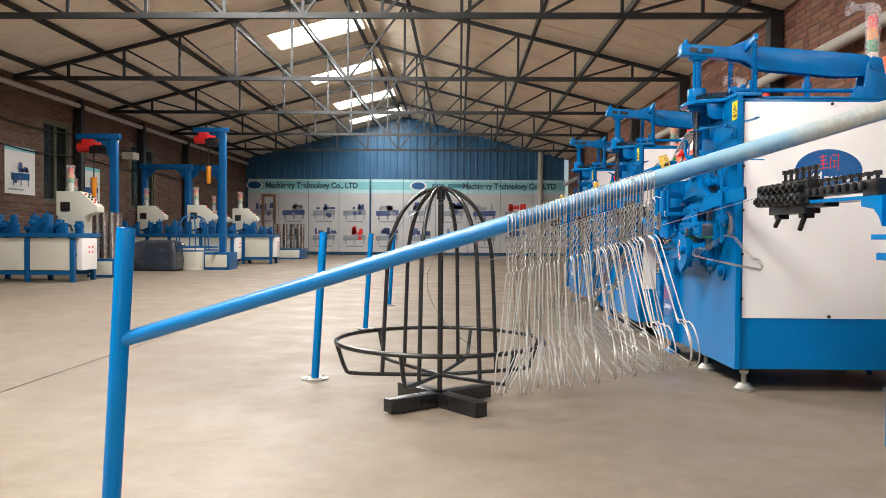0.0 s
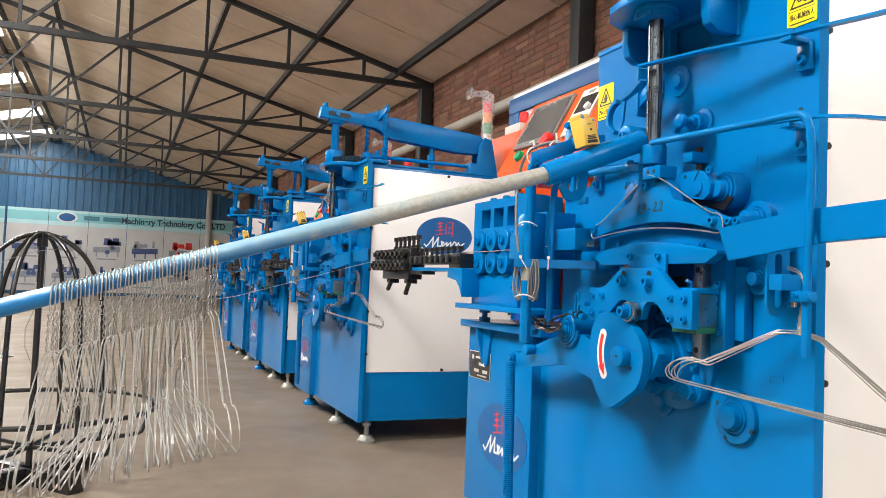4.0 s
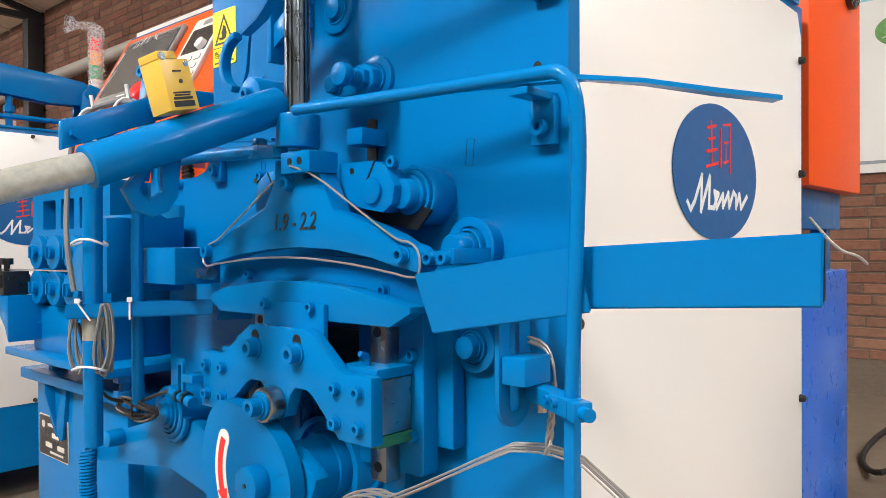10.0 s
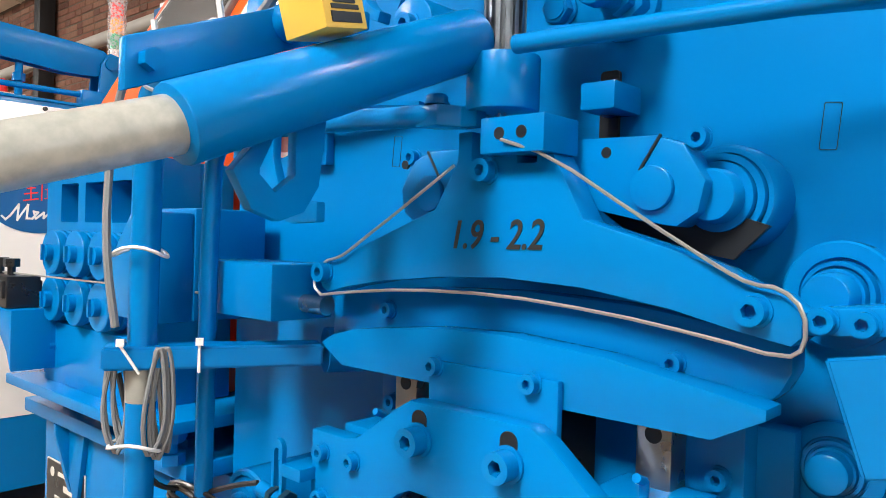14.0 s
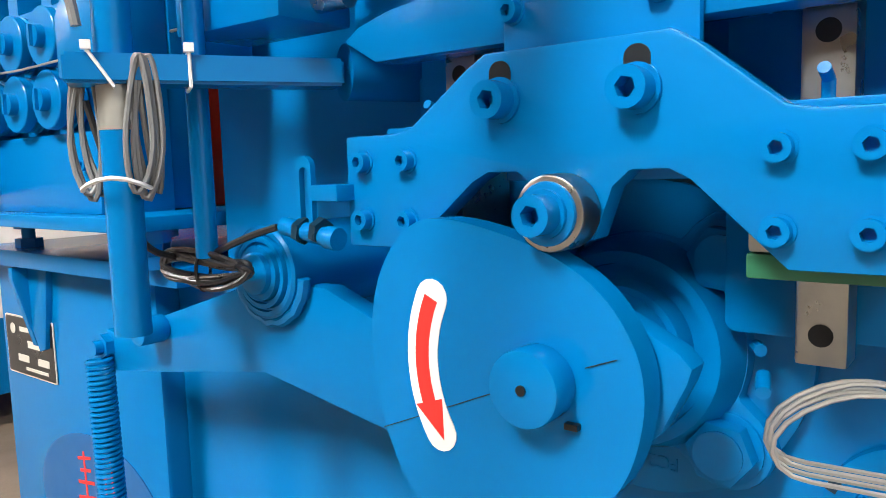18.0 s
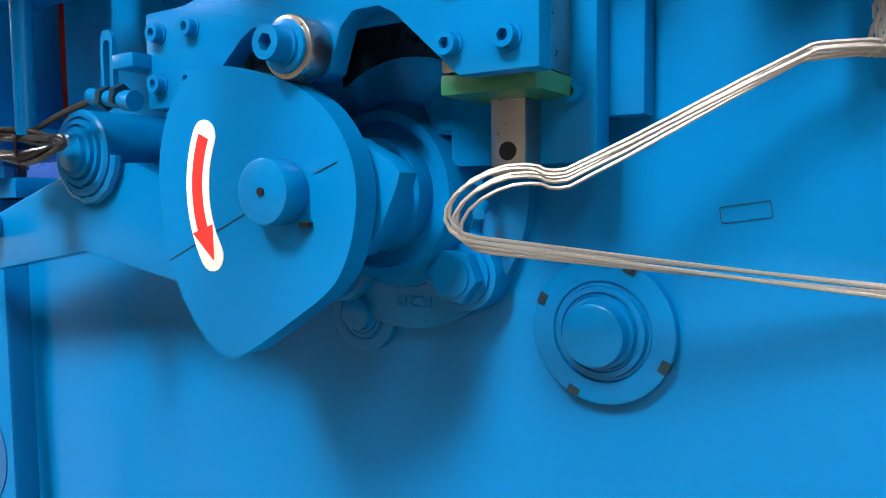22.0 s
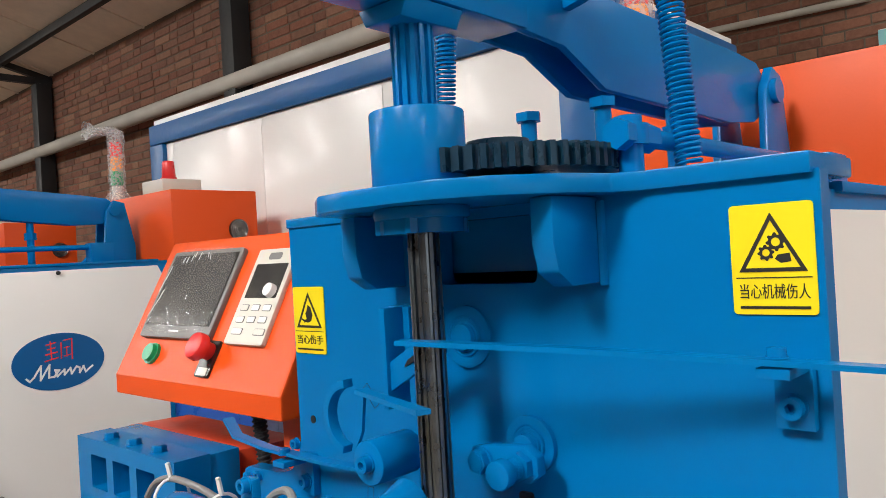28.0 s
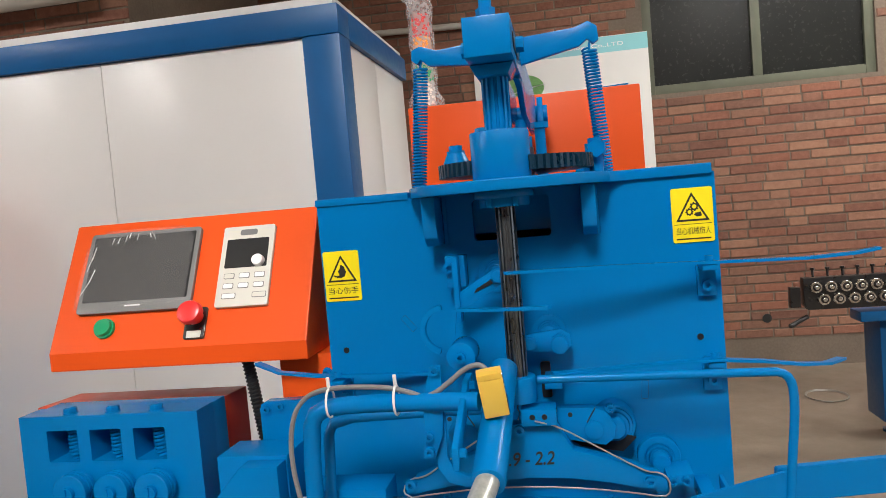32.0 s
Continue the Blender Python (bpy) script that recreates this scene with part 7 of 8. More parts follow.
for k in range(6):
    a = radians(60 * k + 12)
    c, s = math.cos(a), math.sin(a)
    bm = bm_new()
    tube(bm, [(c * r, s * r, z) for r, z in ((0.4, 0.255), (0.365, 0.145), (0.345, 0.135), (0.21, 0.128), (0.012, 0.12))], 0.008, 10, smooth=1)
    part("basket_arm", bm, BLACK, rack)
    bm = bm_new()
    tube(bm, [(c * r, s * r, z) for r, z in ((0.225, 0.13), (0.21, 0.5), (0.2, 0.64), (0.15, 0.76), (0.08, 0.825), (0.012, 0.845))], 0.008, 10, smooth=2)
    part("hoop", bm, BLACK, rack)
bm = bm_new()
tube(bm, [(0.4 * math.cos(a), 0.4 * math.sin(a), 0.255) for a in [i * math.pi / 32 for i in range(64)]], 0.0085, 10, True)
part("basket_ring", bm, BLACK, rack)
bm = bm_new()
tube(bm, [(-0.2, -0.12, 0.62), (-0.12, -0.15, 0.74), (0.05, -0.1, 0.8), (0.12, 0.1, 0.78), (0.0, 0.2, 0.66), (-0.1, 0.3, 0.4), (0.2, 0.5, 0.08), (0.6, 0.6, 0.01)], 0.0011, 6, smooth=2)
part("loose_wire", bm, WIRE, rack, "loose end of thin steel wire")


# ---- right side of the hall: cabin, wall poster, kiosk, window, pipes ----
def cabin():
    t = thing("white_cabin", "white panelled cabin with a blue steel frame", "cabin", kind="")
    x0, x1, y0, y1, h = 1.3, 2.36, 0.905, 3.5, 1.95
    w = 0.13
    for y in (y0, y1 - w):
        bm = bm_new()
        box(bm, x0, x0 + w, y, y + w, 0, h - 0.1, 0.004)
        part("corner_post", bm, FRAME_BLUE, t)
    for a, b, c, d in ((x0, x0 + w, y0, y1), (x0 + w + 0.001, x1, y0, y0 + w), (x0 + w + 0.001, x1, y1 - w, y1)):
        bm = bm_new()
        box(bm, a, b, c, d, h - 0.098, h, 0.004)
        part("top_beam", bm, FRAME_BLUE, t)
        bm = bm_new()
        box(bm, a + 0.004, b, c + 0.004, d - 0.004, 0.0, 0.1, 0.004)
        part("base_beam", bm, FRAME_BLUE, t)
    y = y0 + w + 0.001
    while y < y1 - w - 0.05:
        e = min(y + 0.755, y1 - w - 0.001)
        bm = bm_new()
        box(bm, x0 + 0.02, x0 + 0.07, y, e - 0.003, 0.101, h - 0.1, 0.002)
        part("panel", bm, WHITE, t)
        y = e
    for a, b in ((x0 + w + 0.002, 1.85), (1.853, x1)):
        bm = bm_new()
        box(bm, a, b, y0 + 0.02, y0 + 0.07, 0.101, h - 0.1, 0.002)
        part("panel", bm, WHITE, t)
    bm = bm_new()
    box(bm, x0 + 0.02, x1, y0 + 0.02, y1 - 0.02, h + 0.001, h + 0.03)
    part("roof", bm, WHITE, t)


cabin()


def flat(name, parent, m, x0, x1, y0, y1, z, mat, label=""):
    bm = bm_new()
    slab(bm, [(x0, y0), (x1, y0), (x1, y1), (x0, y1)], z - 0.0009, z, "z")
    bm.transform(m)
    return part(name, bm, mat, parent, label, smooth=False)


def drawn_machine(parent, m, cx, cy, s, rnd, mats):
    """A small printed picture of a machine: body, base, parts and legs as flat shapes."""
    bm = bm_new()
    w = s
    slab(bm, [(cx - w * 0.5, cy - s * 0.28), (cx + w * 0.5, cy - s * 0.24), (cx + w * 0.5, cy - s * 0.02), (cx - w * 0.5, cy - s * 0.06)], 0.0008, 0.0016, "z")
    for i in range(3):
        u = cx - w * 0.4 + w * 0.4 * i
        slab(bm, [(u, cy - s * 0.45), (u + w * 0.05, cy - s * 0.45), (u + w * 0.05, cy - s * 0.2), (u, cy - s * 0.2)], 0.0008, 0.0016, "z")
    bm.transform(m)
    part("picture", bm, mats[0], parent, smooth=False)
    bm = bm_new()
    for i in range(5):
        u = cx + rnd.uniform(-0.45, 0.3) * w
        v = cy - s * 0.05 + rnd.uniform(0, 0.1) * s
        a, b = rnd.uniform(0.1, 0.3) * w, rnd.uniform(0.08, 0.32) * s
        slab(bm, [(u, v), (u + a, v), (u + a * 0.9, v + b), (u + a * 0.1, v + b)], 0.0017, 0.0023, "z")
    for i in range(2):
        slab(bm, ring(cx + rnd.uniform(-0.3, 0.3) * w, cy + rnd.uniform(-0.3, 0.1) * s, s * 0.09, 14), 0.0024, 0.003, "z")
    bm.transform(m)
    part("picture", bm, mats[1], parent, smooth=False)


def wall_poster():
    t = thing("wall_poster", "white company poster with cyan header and machine pictures", "poster")
    m = Matrix.Translation((XW - 0.02, 0.19, 1.764)) @ FACE_X @ Matrix.Diagonal((1.43, 1.2, 1.0, 1.0))
    bm = bm_new()
    slab(bm, [(-0.41, -0.44), (0.41, -0.44), (0.41, 0.44), (-0.41, 0.44)], -0.006, 0.0, "z")
    bm.transform(m)
    part("sheet", bm, CARD, t, smooth=False)
    flat("header", t, m, -0.41, 0.41, 0.35, 0.437, 0.0014, CYAN)
    flat("logo_shape", t, m, -0.36, -0.31, 0.375, 0.405, 0.0024, LOGOBLUE)
    flat("brand_bar", t, m, -0.27, -0.1, 0.38, 0.4, 0.0024, WHITEINK)
    words("Technology Co.,LTD", 0.03, WHITEINK, m @ Matrix.Translation((0.12, 0.39, 0.0024)), "header_text", t, width=0.36)
    bm = bm_new()
    slab(bm, ring(-0.175, 0.2, 0.095, 28, 0.075), 0.0008, 0.0016, "z")
    bm.transform(m)
    part("oval_picture", bm, PGREEN, t, smooth=False)
    bm = bm_new()
    for i in range(9):
        stroke(bm, -0.245 + 0.012 * i, 0.17 + 0.004 * i, -0.155 + 0.012 * i, 0.2 + 0.002 * i, 0.003, 0.0025)
    bm.transform(m)
    part("oval_picture", bm, CARD, t, smooth=False)
    # picture of a blue machine on its base
    bm = bm_new()
    slab(bm, [(-0.12, -0.28), (0.3, -0.2), (0.31, -0.06), (-0.1, -0.14)], 0.0008, 0.0016, "z")
    slab(bm, [(0.1, -0.1), (0.3, -0.07), (0.31, 0.17), (0.12, 0.16)], 0.0008, 0.0015, "z")
    for i in range(4):
        slab(bm, [(-0.09 + 0.05 * i, -0.13 + 0.01 * i), (-0.055 + 0.05 * i, -0.12 + 0.01 * i), (-0.055 + 0.05 * i, -0.05 + 0.01 * i), (-0.09 + 0.05 * i, -0.06 + 0.01 * i)], 0.0016, 0.0022, "z")
    bm.transform(m)
    part("machine_picture", bm, BLUE, t, smooth=False)
    bm = bm_new()
    slab(bm, [(0.14, -0.02), (0.24, 0.0), (0.24, 0.12), (0.15, 0.11)], 0.0018, 0.0024, "z")
    slab(bm, ring(0.2, -0.12, 0.03, 20), 0.0018, 0.0024, "z")
    for i in range(5):
        stroke(bm, -0.2 + 0.03 * i, -0.07, -0.17 + 0.03 * i, -0.05, 0.008, 0.0024)
    bm.transform(m)
    part("machine_picture", bm, BLUE_D, t, smooth=False)
    flat("red_console", t, m, 0.02, 0.1, 0.06, 0.14, 0.0018, REDINK)
    flat("red_console", t, m, -0.14, -0.06, 0.02, 0.06, 0.0018, REDINK)
    flat("caption_bar", t, m, -0.34, -0.16, -0.4, -0.385, 0.0016, PGREY)


wall_poster()


def kiosk():
    t = thing("display_kiosk", "dark grey display kiosk with framed screen and brochure pocket", "kiosk", at=(1.95, -0.235, 0))
    bm = bm_new()
    slab(bm, [(-0.02, 0.0), (0.3, 0.0), (0.3, 1.06), (0.12, 1.06), (-0.02, 0.84)], -0.06, 0.205, "y", 0.006)
    part("body", bm, KIOSK, t)
    d = Vector((0.14, 0, 0.22)).normalized()
    nrm = Vector((-0.22, 0, 0.14)).normalized()
    m = Matrix(((0, d.x, nrm.x, -0.02), (-1, 0, 0, 0.205), (0, d.z, nrm.z, 0.84), (0, 0, 0, 1)))
    bm = bm_new()
    slab(bm, rrect(0.014, 0.25, 0.02, 0.245, 0.004), 0.0, 0.006, "z", holes=[rrect(0.034, 0.23, 0.045, 0.22, 0.003)])
    bm.transform(m)
    part("screen_frame", bm, LIGHTPL, t)
    bm = bm_new()
    slab(bm, rrect(0.033, 0.231, 0.044, 0.221, 0.003), 0.0, 0.003, "z")
    bm.transform(m)
    part("screen", bm, GREYPL, t)
    bm = bm_new()
    box(bm, -0.05, -0.022, -0.045, 0.19, 0.4, 0.6, 0.003)
    part("brochure_pocket", bm, POCKET, t, "clear acrylic brochure pocket")
    oval_logo(t, Matrix.Translation((-0.0218, 0.075, 0.18)) @ FACE_X, 0.12, 0.086)


KIOSK = paint("kiosk_grey", (0.045, 0.044, 0.046), 0.4, 0.1)
POCKET = paint("frosted_acrylic", (0.3, 0.3, 0.31), 0.2, 0.1, coat=0.5)
kiosk()

# window in the right wall
wy0, wy1, wz0, wz1 = WIN_R[0]
win = thing("window_1", "old green wooden window with dark dirty panes", "window", kind="structure")
for a, b, c, d in ((wy0, wy0 + 0.06, wz0, wz1), (wy1 - 0.06, wy1, wz0, wz1), (wy0 + 0.06, wy1 - 0.06, wz0, wz0 + 0.06), (wy0 + 0.06, wy1 - 0.06, wz1 - 0.06, wz1), ((wy0 + wy1) / 2 - 0.03, (wy0 + wy1) / 2 + 0.03, wz0 + 0.06, wz1 - 0.06)):
    bm = bm_new()
    box(bm, XW + 0.02, XW + 0.08, a, b, c, d, 0.004)
    part("window_frame", bm, WINFRAME, win)
for a, b in ((wy0 + 0.06, (wy0 + wy1) / 2 - 0.03), ((wy0 + wy1) / 2 + 0.03, wy1 - 0.06)):
    bm = bm_new()
    box(bm, XW + 0.05, XW + 0.056, a, b, wz0 + 0.06, wz1 - 0.06)
    part("pane", bm, GLASSDARK, win, "dark dusty window pane")
bm = bm_new()
box(bm, XW + 0.005, XW + 0.1, wy0 - 0.04, wy1 + 0.04, wz0 - 0.016, wz0 - 0.001, 0.004)
part("window_sill", bm, WINFRAME, win)
for i, (a, b, c, d) in enumerate(WIN_L):
    w = thing("window_%d" % (i + 2), "old window with dark dirty panes", "window", kind="structure")
    for e, f, g, h in ((a, a + 0.06, c, d), (b - 0.06, b, c, d), (a + 0.06, b - 0.06, c, c + 0.06), (a + 0.06, b - 0.06, d - 0.06, d), ((a + b) / 2 - 0.03, (a + b) / 2 + 0.03, c + 0.06, d - 0.06)):
        bm = bm_new()
        box(bm, XL - 0.08, XL - 0.02, e, f, g, h)
        part("window_frame", bm, WINFRAME, w, smooth=False)
    for e, f in ((a + 0.06, (a + b) / 2 - 0.03), ((a + b) / 2 + 0.03, b - 0.06)):
        bm = bm_new()
        box(bm, XL - 0.056, XL - 0.05, e, f, c + 0.06, d - 0.06)
        part("pane", bm, GLASSDARK, w, smooth=False)

# service pipes along the walls
bm = bm_new()
rod(bm, (2.25, BAY + 0.1, 2.45), (2.25, 23.8, 2.35), 0.055, seg=18)
solo("wall_pipe", bm, CONDUIT, "beige service pipe running along the brick wall", "pipe")
bm = bm_new()
rod(bm, (XW - 0.04, 0.8, 2.473), (XW - 0.04, 1.7, 2.5), 0.022, seg=12)
solo("conduit", bm, CONDUIT, "short grey conduit on the brick wall", "conduit")
bm = bm_new()
rod(bm, (XL + 0.12, 3, 3.0), (XL + 0.12, 23.8, 2.98), 0.045, seg=14)
solo("wall_pipe", bm, CONDUIT, "pale service pipe under the eaves", "pipe")
for z in (2.5, 2.1):
    bm = bm_new()
    tube(bm, [(XL + 0.03, 3 + 1.7 * i, z - (0.12 if i % 2 else 0.0)) for i in range(13)], 0.012, 6, smooth=2)
    solo("wall_cable", bm, RUBBER, "slack black cable along the brick wall", "cable")
# black hose on the floor behind the machine
bm = bm_new()
tube(bm, [(0.95, -0.02, 0.25), (1.25, -0.1, 0.3), (1.6, 0.05, 0.16), (1.5, 0.25, 0.05), (1.2, 0.2, 0.03), (1.35, -0.05, 0.02), (1.7, -0.1, 0.015), (1.75, 0.2, 0.015)], 0.014, 10, smooth=2)
solo("hose", bm, RUBBER, "black rubber hose looped behind the machine", "hose")
bm = bm_new()
tube(bm, [(0.85, 0.02, 0.9), (0.88, -0.02, 0.84), (0.98, -0.03, 0.83), (1.1, -0.02, 0.81)], 0.0028, 6, smooth=2)
solo("cable_end", bm, CONDUIT, "pale loose cable end behind the machine", "cable")
# ring of wire on the floor
bm = bm_new()
for k in range(3):
    tube(bm, [(3.32 + (0.12 + 0.004 * k) * math.cos(a), -1.15 + (0.105 + 0.003 * k) * math.sin(a), 0.003 + 0.003 * k) for a in [i * math.pi / 16 for i in range(32)]], 0.0016, 6, True)
solo("wire_ring", bm, WIRE, "coil of wire lying on the floor", "wire")

bm = bm_new()
disc_x(bm, -1.04, 0.328, XW - 0.012, XW + 0.01, 0.03, 20)
solo("wall_hole", bm, INK, "dark round hole in the brick wall", "hole")

# stand with a second straightener by the wall
stand = thing("straightener_stand", "dark blue stand carrying a black roller straightener", "stand", at=(2.66, -2.96, 0))
bm = bm_new()
box(bm, -0.1, 0.05, 0.6, 1.36, 0.377, 0.74, 0.004)
part("stand_body", bm, BLUE_D, stand)
for y in (0.7, 1.3):
    for x in (-0.07, 0.02):
        bm = bm_new()
        rod(bm, (x, y, 0.309), (x, y, 0.377), 0.012, seg=12)
        rod(bm, (x, y, 0.309), (x, y, 0.32), 0.024, seg=16)
        part("leg", bm, BLUE_D, stand)
bm = bm_new()
box(bm, -0.16, -0.06, 1.1, 1.44, 0.741, 0.775, 0.003)
part("stand_arm", bm, BLUE_D, stand)
bm = bm_new()
slab(bm, [(1.0, 0.79), (1.6, 0.79), (1.612, 0.81), (1.612, 0.9), (1.0, 0.9)], -0.15, -0.11, "x", 0.003)
ru = part("roller_unit", bm, BLACK, stand, "black roller straightener with two rows of bright rollers")
bm = bm_new()
box(bm, -0.145, -0.115, 1.62, 1.655, 0.8, 0.87, 0.004)
part("wire_guide", bm, BLACK, ru)
bm = bm_new()
rod(bm, (-0.13, 1.6, 0.765), (-0.16, 1.665, 0.74), 0.008, seg=12)
part("clamp_handle", bm, BLACK, ru)
for z, y0 in ((0.868, 1.575), (0.826, 1.551)):
    for i in range(11):
        y = y0 - 0.0475 * i
        bm = bm_new()
        lathe_x(bm, y, z, [(-0.15, 0.0195), (-0.164, 0.0195), (-0.166, 0.018)], 24)
        r = part("roller", bm, STEEL, ru)
        bm = bm_new()
        lathe_x(bm, y, z, [(-0.166, 0.0125), (-0.1668, 0.0125)], 20)
        part("roller_seal", bm, BLACK, ru)
        bm = bm_new()
        lathe_x(bm, y, z, [(-0.1668, 0.0075), (-0.172, 0.0075), (-0.173, 0.006)], 14)
        part("roller_bolt", bm, STEEL, ru)
        if z > 0.85:
            bm = bm_new()
            rod(bm, (-0.13, y, 0.9), (-0.13, y, 0.925), 0.004, seg=8)
            rod(bm, (-0.13, y, 0.925), (-0.13, y, 0.932), 0.008, seg=6)
            part("screw", bm, BLACK, ru)
grow = Matrix.Translation((0, 0, -0.411)) @ Matrix.Scale(1.33, 4)
for ob in stand.children_recursive:
    ob.data.transform(grow)

# ---- far gable banner ----
def banner(x0, x1, lead, text_u, bars):
    t = thing("company_banner", "long white company banner with cyan header and product pictures", "banner", "gable banners")
    m = Matrix.Translation((0, YB - 0.07, 0)) @ FACE_Y
    n = max(1, round((x1 - x0) / 1.15))
    step = (x1 - x0) / n
    for i in range(n):
        a, b = x0 + i * step, x0 + (i + 1) * step - 0.015
        bm = bm_new()
        slab(bm, [(a, 0.1), (b, 0.1), (b, 2.5), (a, 2.5)], -0.02, 0.0, "z")
        bm.transform(m)
        p = part("panel", bm, BANNER, t, smooth=False)
        flat("header", p, m, a, b, 2.04, 2.498, 0.003, AQUA)
        flat("header", p, m, a, b, 2.16, 2.42, 0.006, CYAN)
    bm = bm_new()
    slab(bm, ring(x0 + lead, 2.29, 0.28, 28, 0.15), 0.006, 0.009, "z")
    bm.transform(m)
    lg = part("oval_logo", bm, CARD, t, smooth=False)
    bm = bm_new()
    slab(bm, ring(x0 + lead, 2.29, 0.22, 28, 0.12), 0.0095, 0.012, "z")
    bm.transform(m)
    part("oval_logo", bm, LOGOBLUE, lg, smooth=False)
    for u, w in bars:
        flat("brand_bar", t, m, x0 + lead + u - 0.05, x0 + lead + u - 0.05 + w, 2.23, 2.36, 0.009, TEAL)
    words("Machinery Technology Co., LTD", 0.25, NAVYINK, m @ Matrix.Translation((x0 + lead + text_u, 2.285, 0.009)), "header_text", t, width=3.05, bold=0.008)
    rnd = random.Random(int(100 * abs(x0)))
    for i in range(n):
        cx = x0 + (i + 0.5) * step
        for j, cz in enumerate((1.5, 0.68)):
            k = rnd.random()
            mats = (PGREY, PNAVY) if k < 0.45 else ((REDINK, PGREY) if k < 0.65 else ((PNAVY, PGREY) if k < 0.85 else (PGREY, REDINK)))
            drawn_machine(t, m @ Matrix.Translation((0, 0, 0.006)), cx, cz, 0.74, rnd, mats)
            flat("caption_bar", t, m, cx - 0.28, cx + 0.28, cz - 0.42, cz - 0.38, 0.004, PGREY)


banner(-8.2, -4.15, 0.22, 1.9, ())
banner(-4.1, 2.3, 1.55, 3.0, ((0.5, 0.42), (1.02, 0.5)))
bm = bm_new()
rod(bm, (1.45, YB - 0.2, 0), (1.45, YB - 0.2, 3.6), 0.09, seg=18)
solo("downpipe", bm, CONDUIT, "pale round pipe standing at the gable wall", "pipe")

# ---- machines along the left wall ----
def bench_machine(cx):
    t = thing("bench_machine", "blue and cream bench machine with a sloping console", "machine", "bench machines")
    for x in (-0.6, 0.0, 0.6):
        for y in (-0.3, 0.3):
            bm = bm_new()
            box(bm, x - 0.03, x + 0.03, y - 0.03, y + 0.03, 0, 0.6, 0.003)
            part("leg", bm, BLUE_D, t)
    bm = bm_new()
    box(bm, -0.68, 0.68, -0.36, 0.36, 0.601, 0.655, 0.004)
    part("table_top", bm, BLUE_D, t)
    for z in (0.1,):
        for y in (-0.3, 0.3):
            bm = bm_new()
            box(bm, -0.57, 0.57, y - 0.02, y + 0.02, z, z + 0.05)
            part("stretcher", bm, BLUE_D, t)
    for a, b in ((-0.565, -0.035), (0.035, 0.565)):
        bm = bm_new()
        box(bm, a, b, -0.31, -0.295, 0.16, 0.59, 0.003)
        part("front_panel", bm, CREAM, t)
    bm = bm_new()
    box(bm, 0.632, 0.7, -0.25, 0.2, 0.16, 0.59, 0.004)
    door = part("switch_door", bm, WHITE, t, "white switch cabinet door")
    bm = bm_new()
    for y in (-0.05, 0.05):
        for z in (0.4, 0.47):
            rod(bm, (0.7, y, z), (0.71, y, z), 0.012, seg=12)
    part("knob", bm, REDINK, door)
    rnd = random.Random(5)
    for i in range(14):
        bm = bm_new()
        x, y = -0.55 + 0.083 * i, rnd.uniform(-0.24, 0.1)
        w, d, h = rnd.uniform(0.05, 0.11), rnd.uniform(0.05, 0.14), rnd.uniform(0.08, 0.26)
        box(bm, x - w / 2, x + w / 2, y - d / 2, y + d / 2, 0.656, 0.656 + h, 0.005)
        if i % 2:
            rod(bm, (x, y - d / 2 - 0.06, 0.656 + h * 0.6), (x, y + d / 2 + 0.05, 0.656 + h * 0.6), 0.03, seg=16)
        if i % 3 == 0:
            rod(bm, (x, y, 0.656), (x, y, 0.7 + h), 0.014, seg=10)
        part("mechanism", bm, BLUE_D, t)
    bm = bm_new()
    slab(bm, [(cx - 0.35, 0.656), (cx + 0.05, 0.656), (cx + 0.05, 0.9), (cx + 0.22, 0.96), (cx + 0.22, 1.03), (cx - 0.02, 1.24), (cx - 0.35, 1.24)], 0.12, 0.34, "y", 0.006)
    con = part("console", bm, CREAM, t, "cream sloping control console")
    bm = bm_new()
    box(bm, cx - 0.29, cx - 0.16, 0.112, 0.121, 0.96, 1.09)
    part("console_window", bm, BLACK, con)
    for k in range(4):
        for v in (0.17, 0.28):
            bm = bm_new()
            u = cx + 0.03 + 0.042 * k
            z = 1.24 - 0.875 * (u - cx + 0.02)
            rod(bm, (u, v, z - 0.005), (u + 0.014, v, z + 0.014), 0.014, seg=10)
            part("push_button", bm, RED if (k + (v > 0.2)) % 3 == 0 else BLACK, con)
    for z, mm in ((1.24, LIGHTPL), (1.36, GREEN), (1.43, AMBER), (1.5, RED)):
        bm = bm_new()
        rod(bm, (cx - 0.2, 0.23, z), (cx - 0.2, 0.23, z + (0.12 if z < 1.3 else 0.065)), 0.035, seg=16)
        part("lamp_segment", bm, mm, t)
    bm = bm_new()
    tube(bm, [(cx - 0.33, 0.1, 0.9), (cx - 0.36, 0.06, 0.75), (cx - 0.2, 0.0, 0.72), (cx - 0.05, -0.1, 0.78), (cx + 0.02, -0.2, 0.7)], 0.016, 8, smooth=2)
    part("cable", bm, RUBBER, t)
    bm = bm_new()
    rings = []
    for i in range(8):
        r = 0.055 + 0.01 * math.sin(i * 2.1)
        rings.append([bm.verts.new((cx - 0.2 + r * math.cos(a), 0.23 + r * math.sin(a), 1.245 + i * 0.052)) for a in [k * math.pi / 7 for k in range(14)]])
    for A, B in zip(rings[:-1], rings[1:]):
        for k in range(14):
            bm.faces.new((A[k], A[(k + 1) % 14], B[(k + 1) % 14], B[k]))
    bm.faces.new(rings[-1])
    part("bubble_wrap", bm, WRAP, t, "bubble wrap round the signal lamp")
    return t


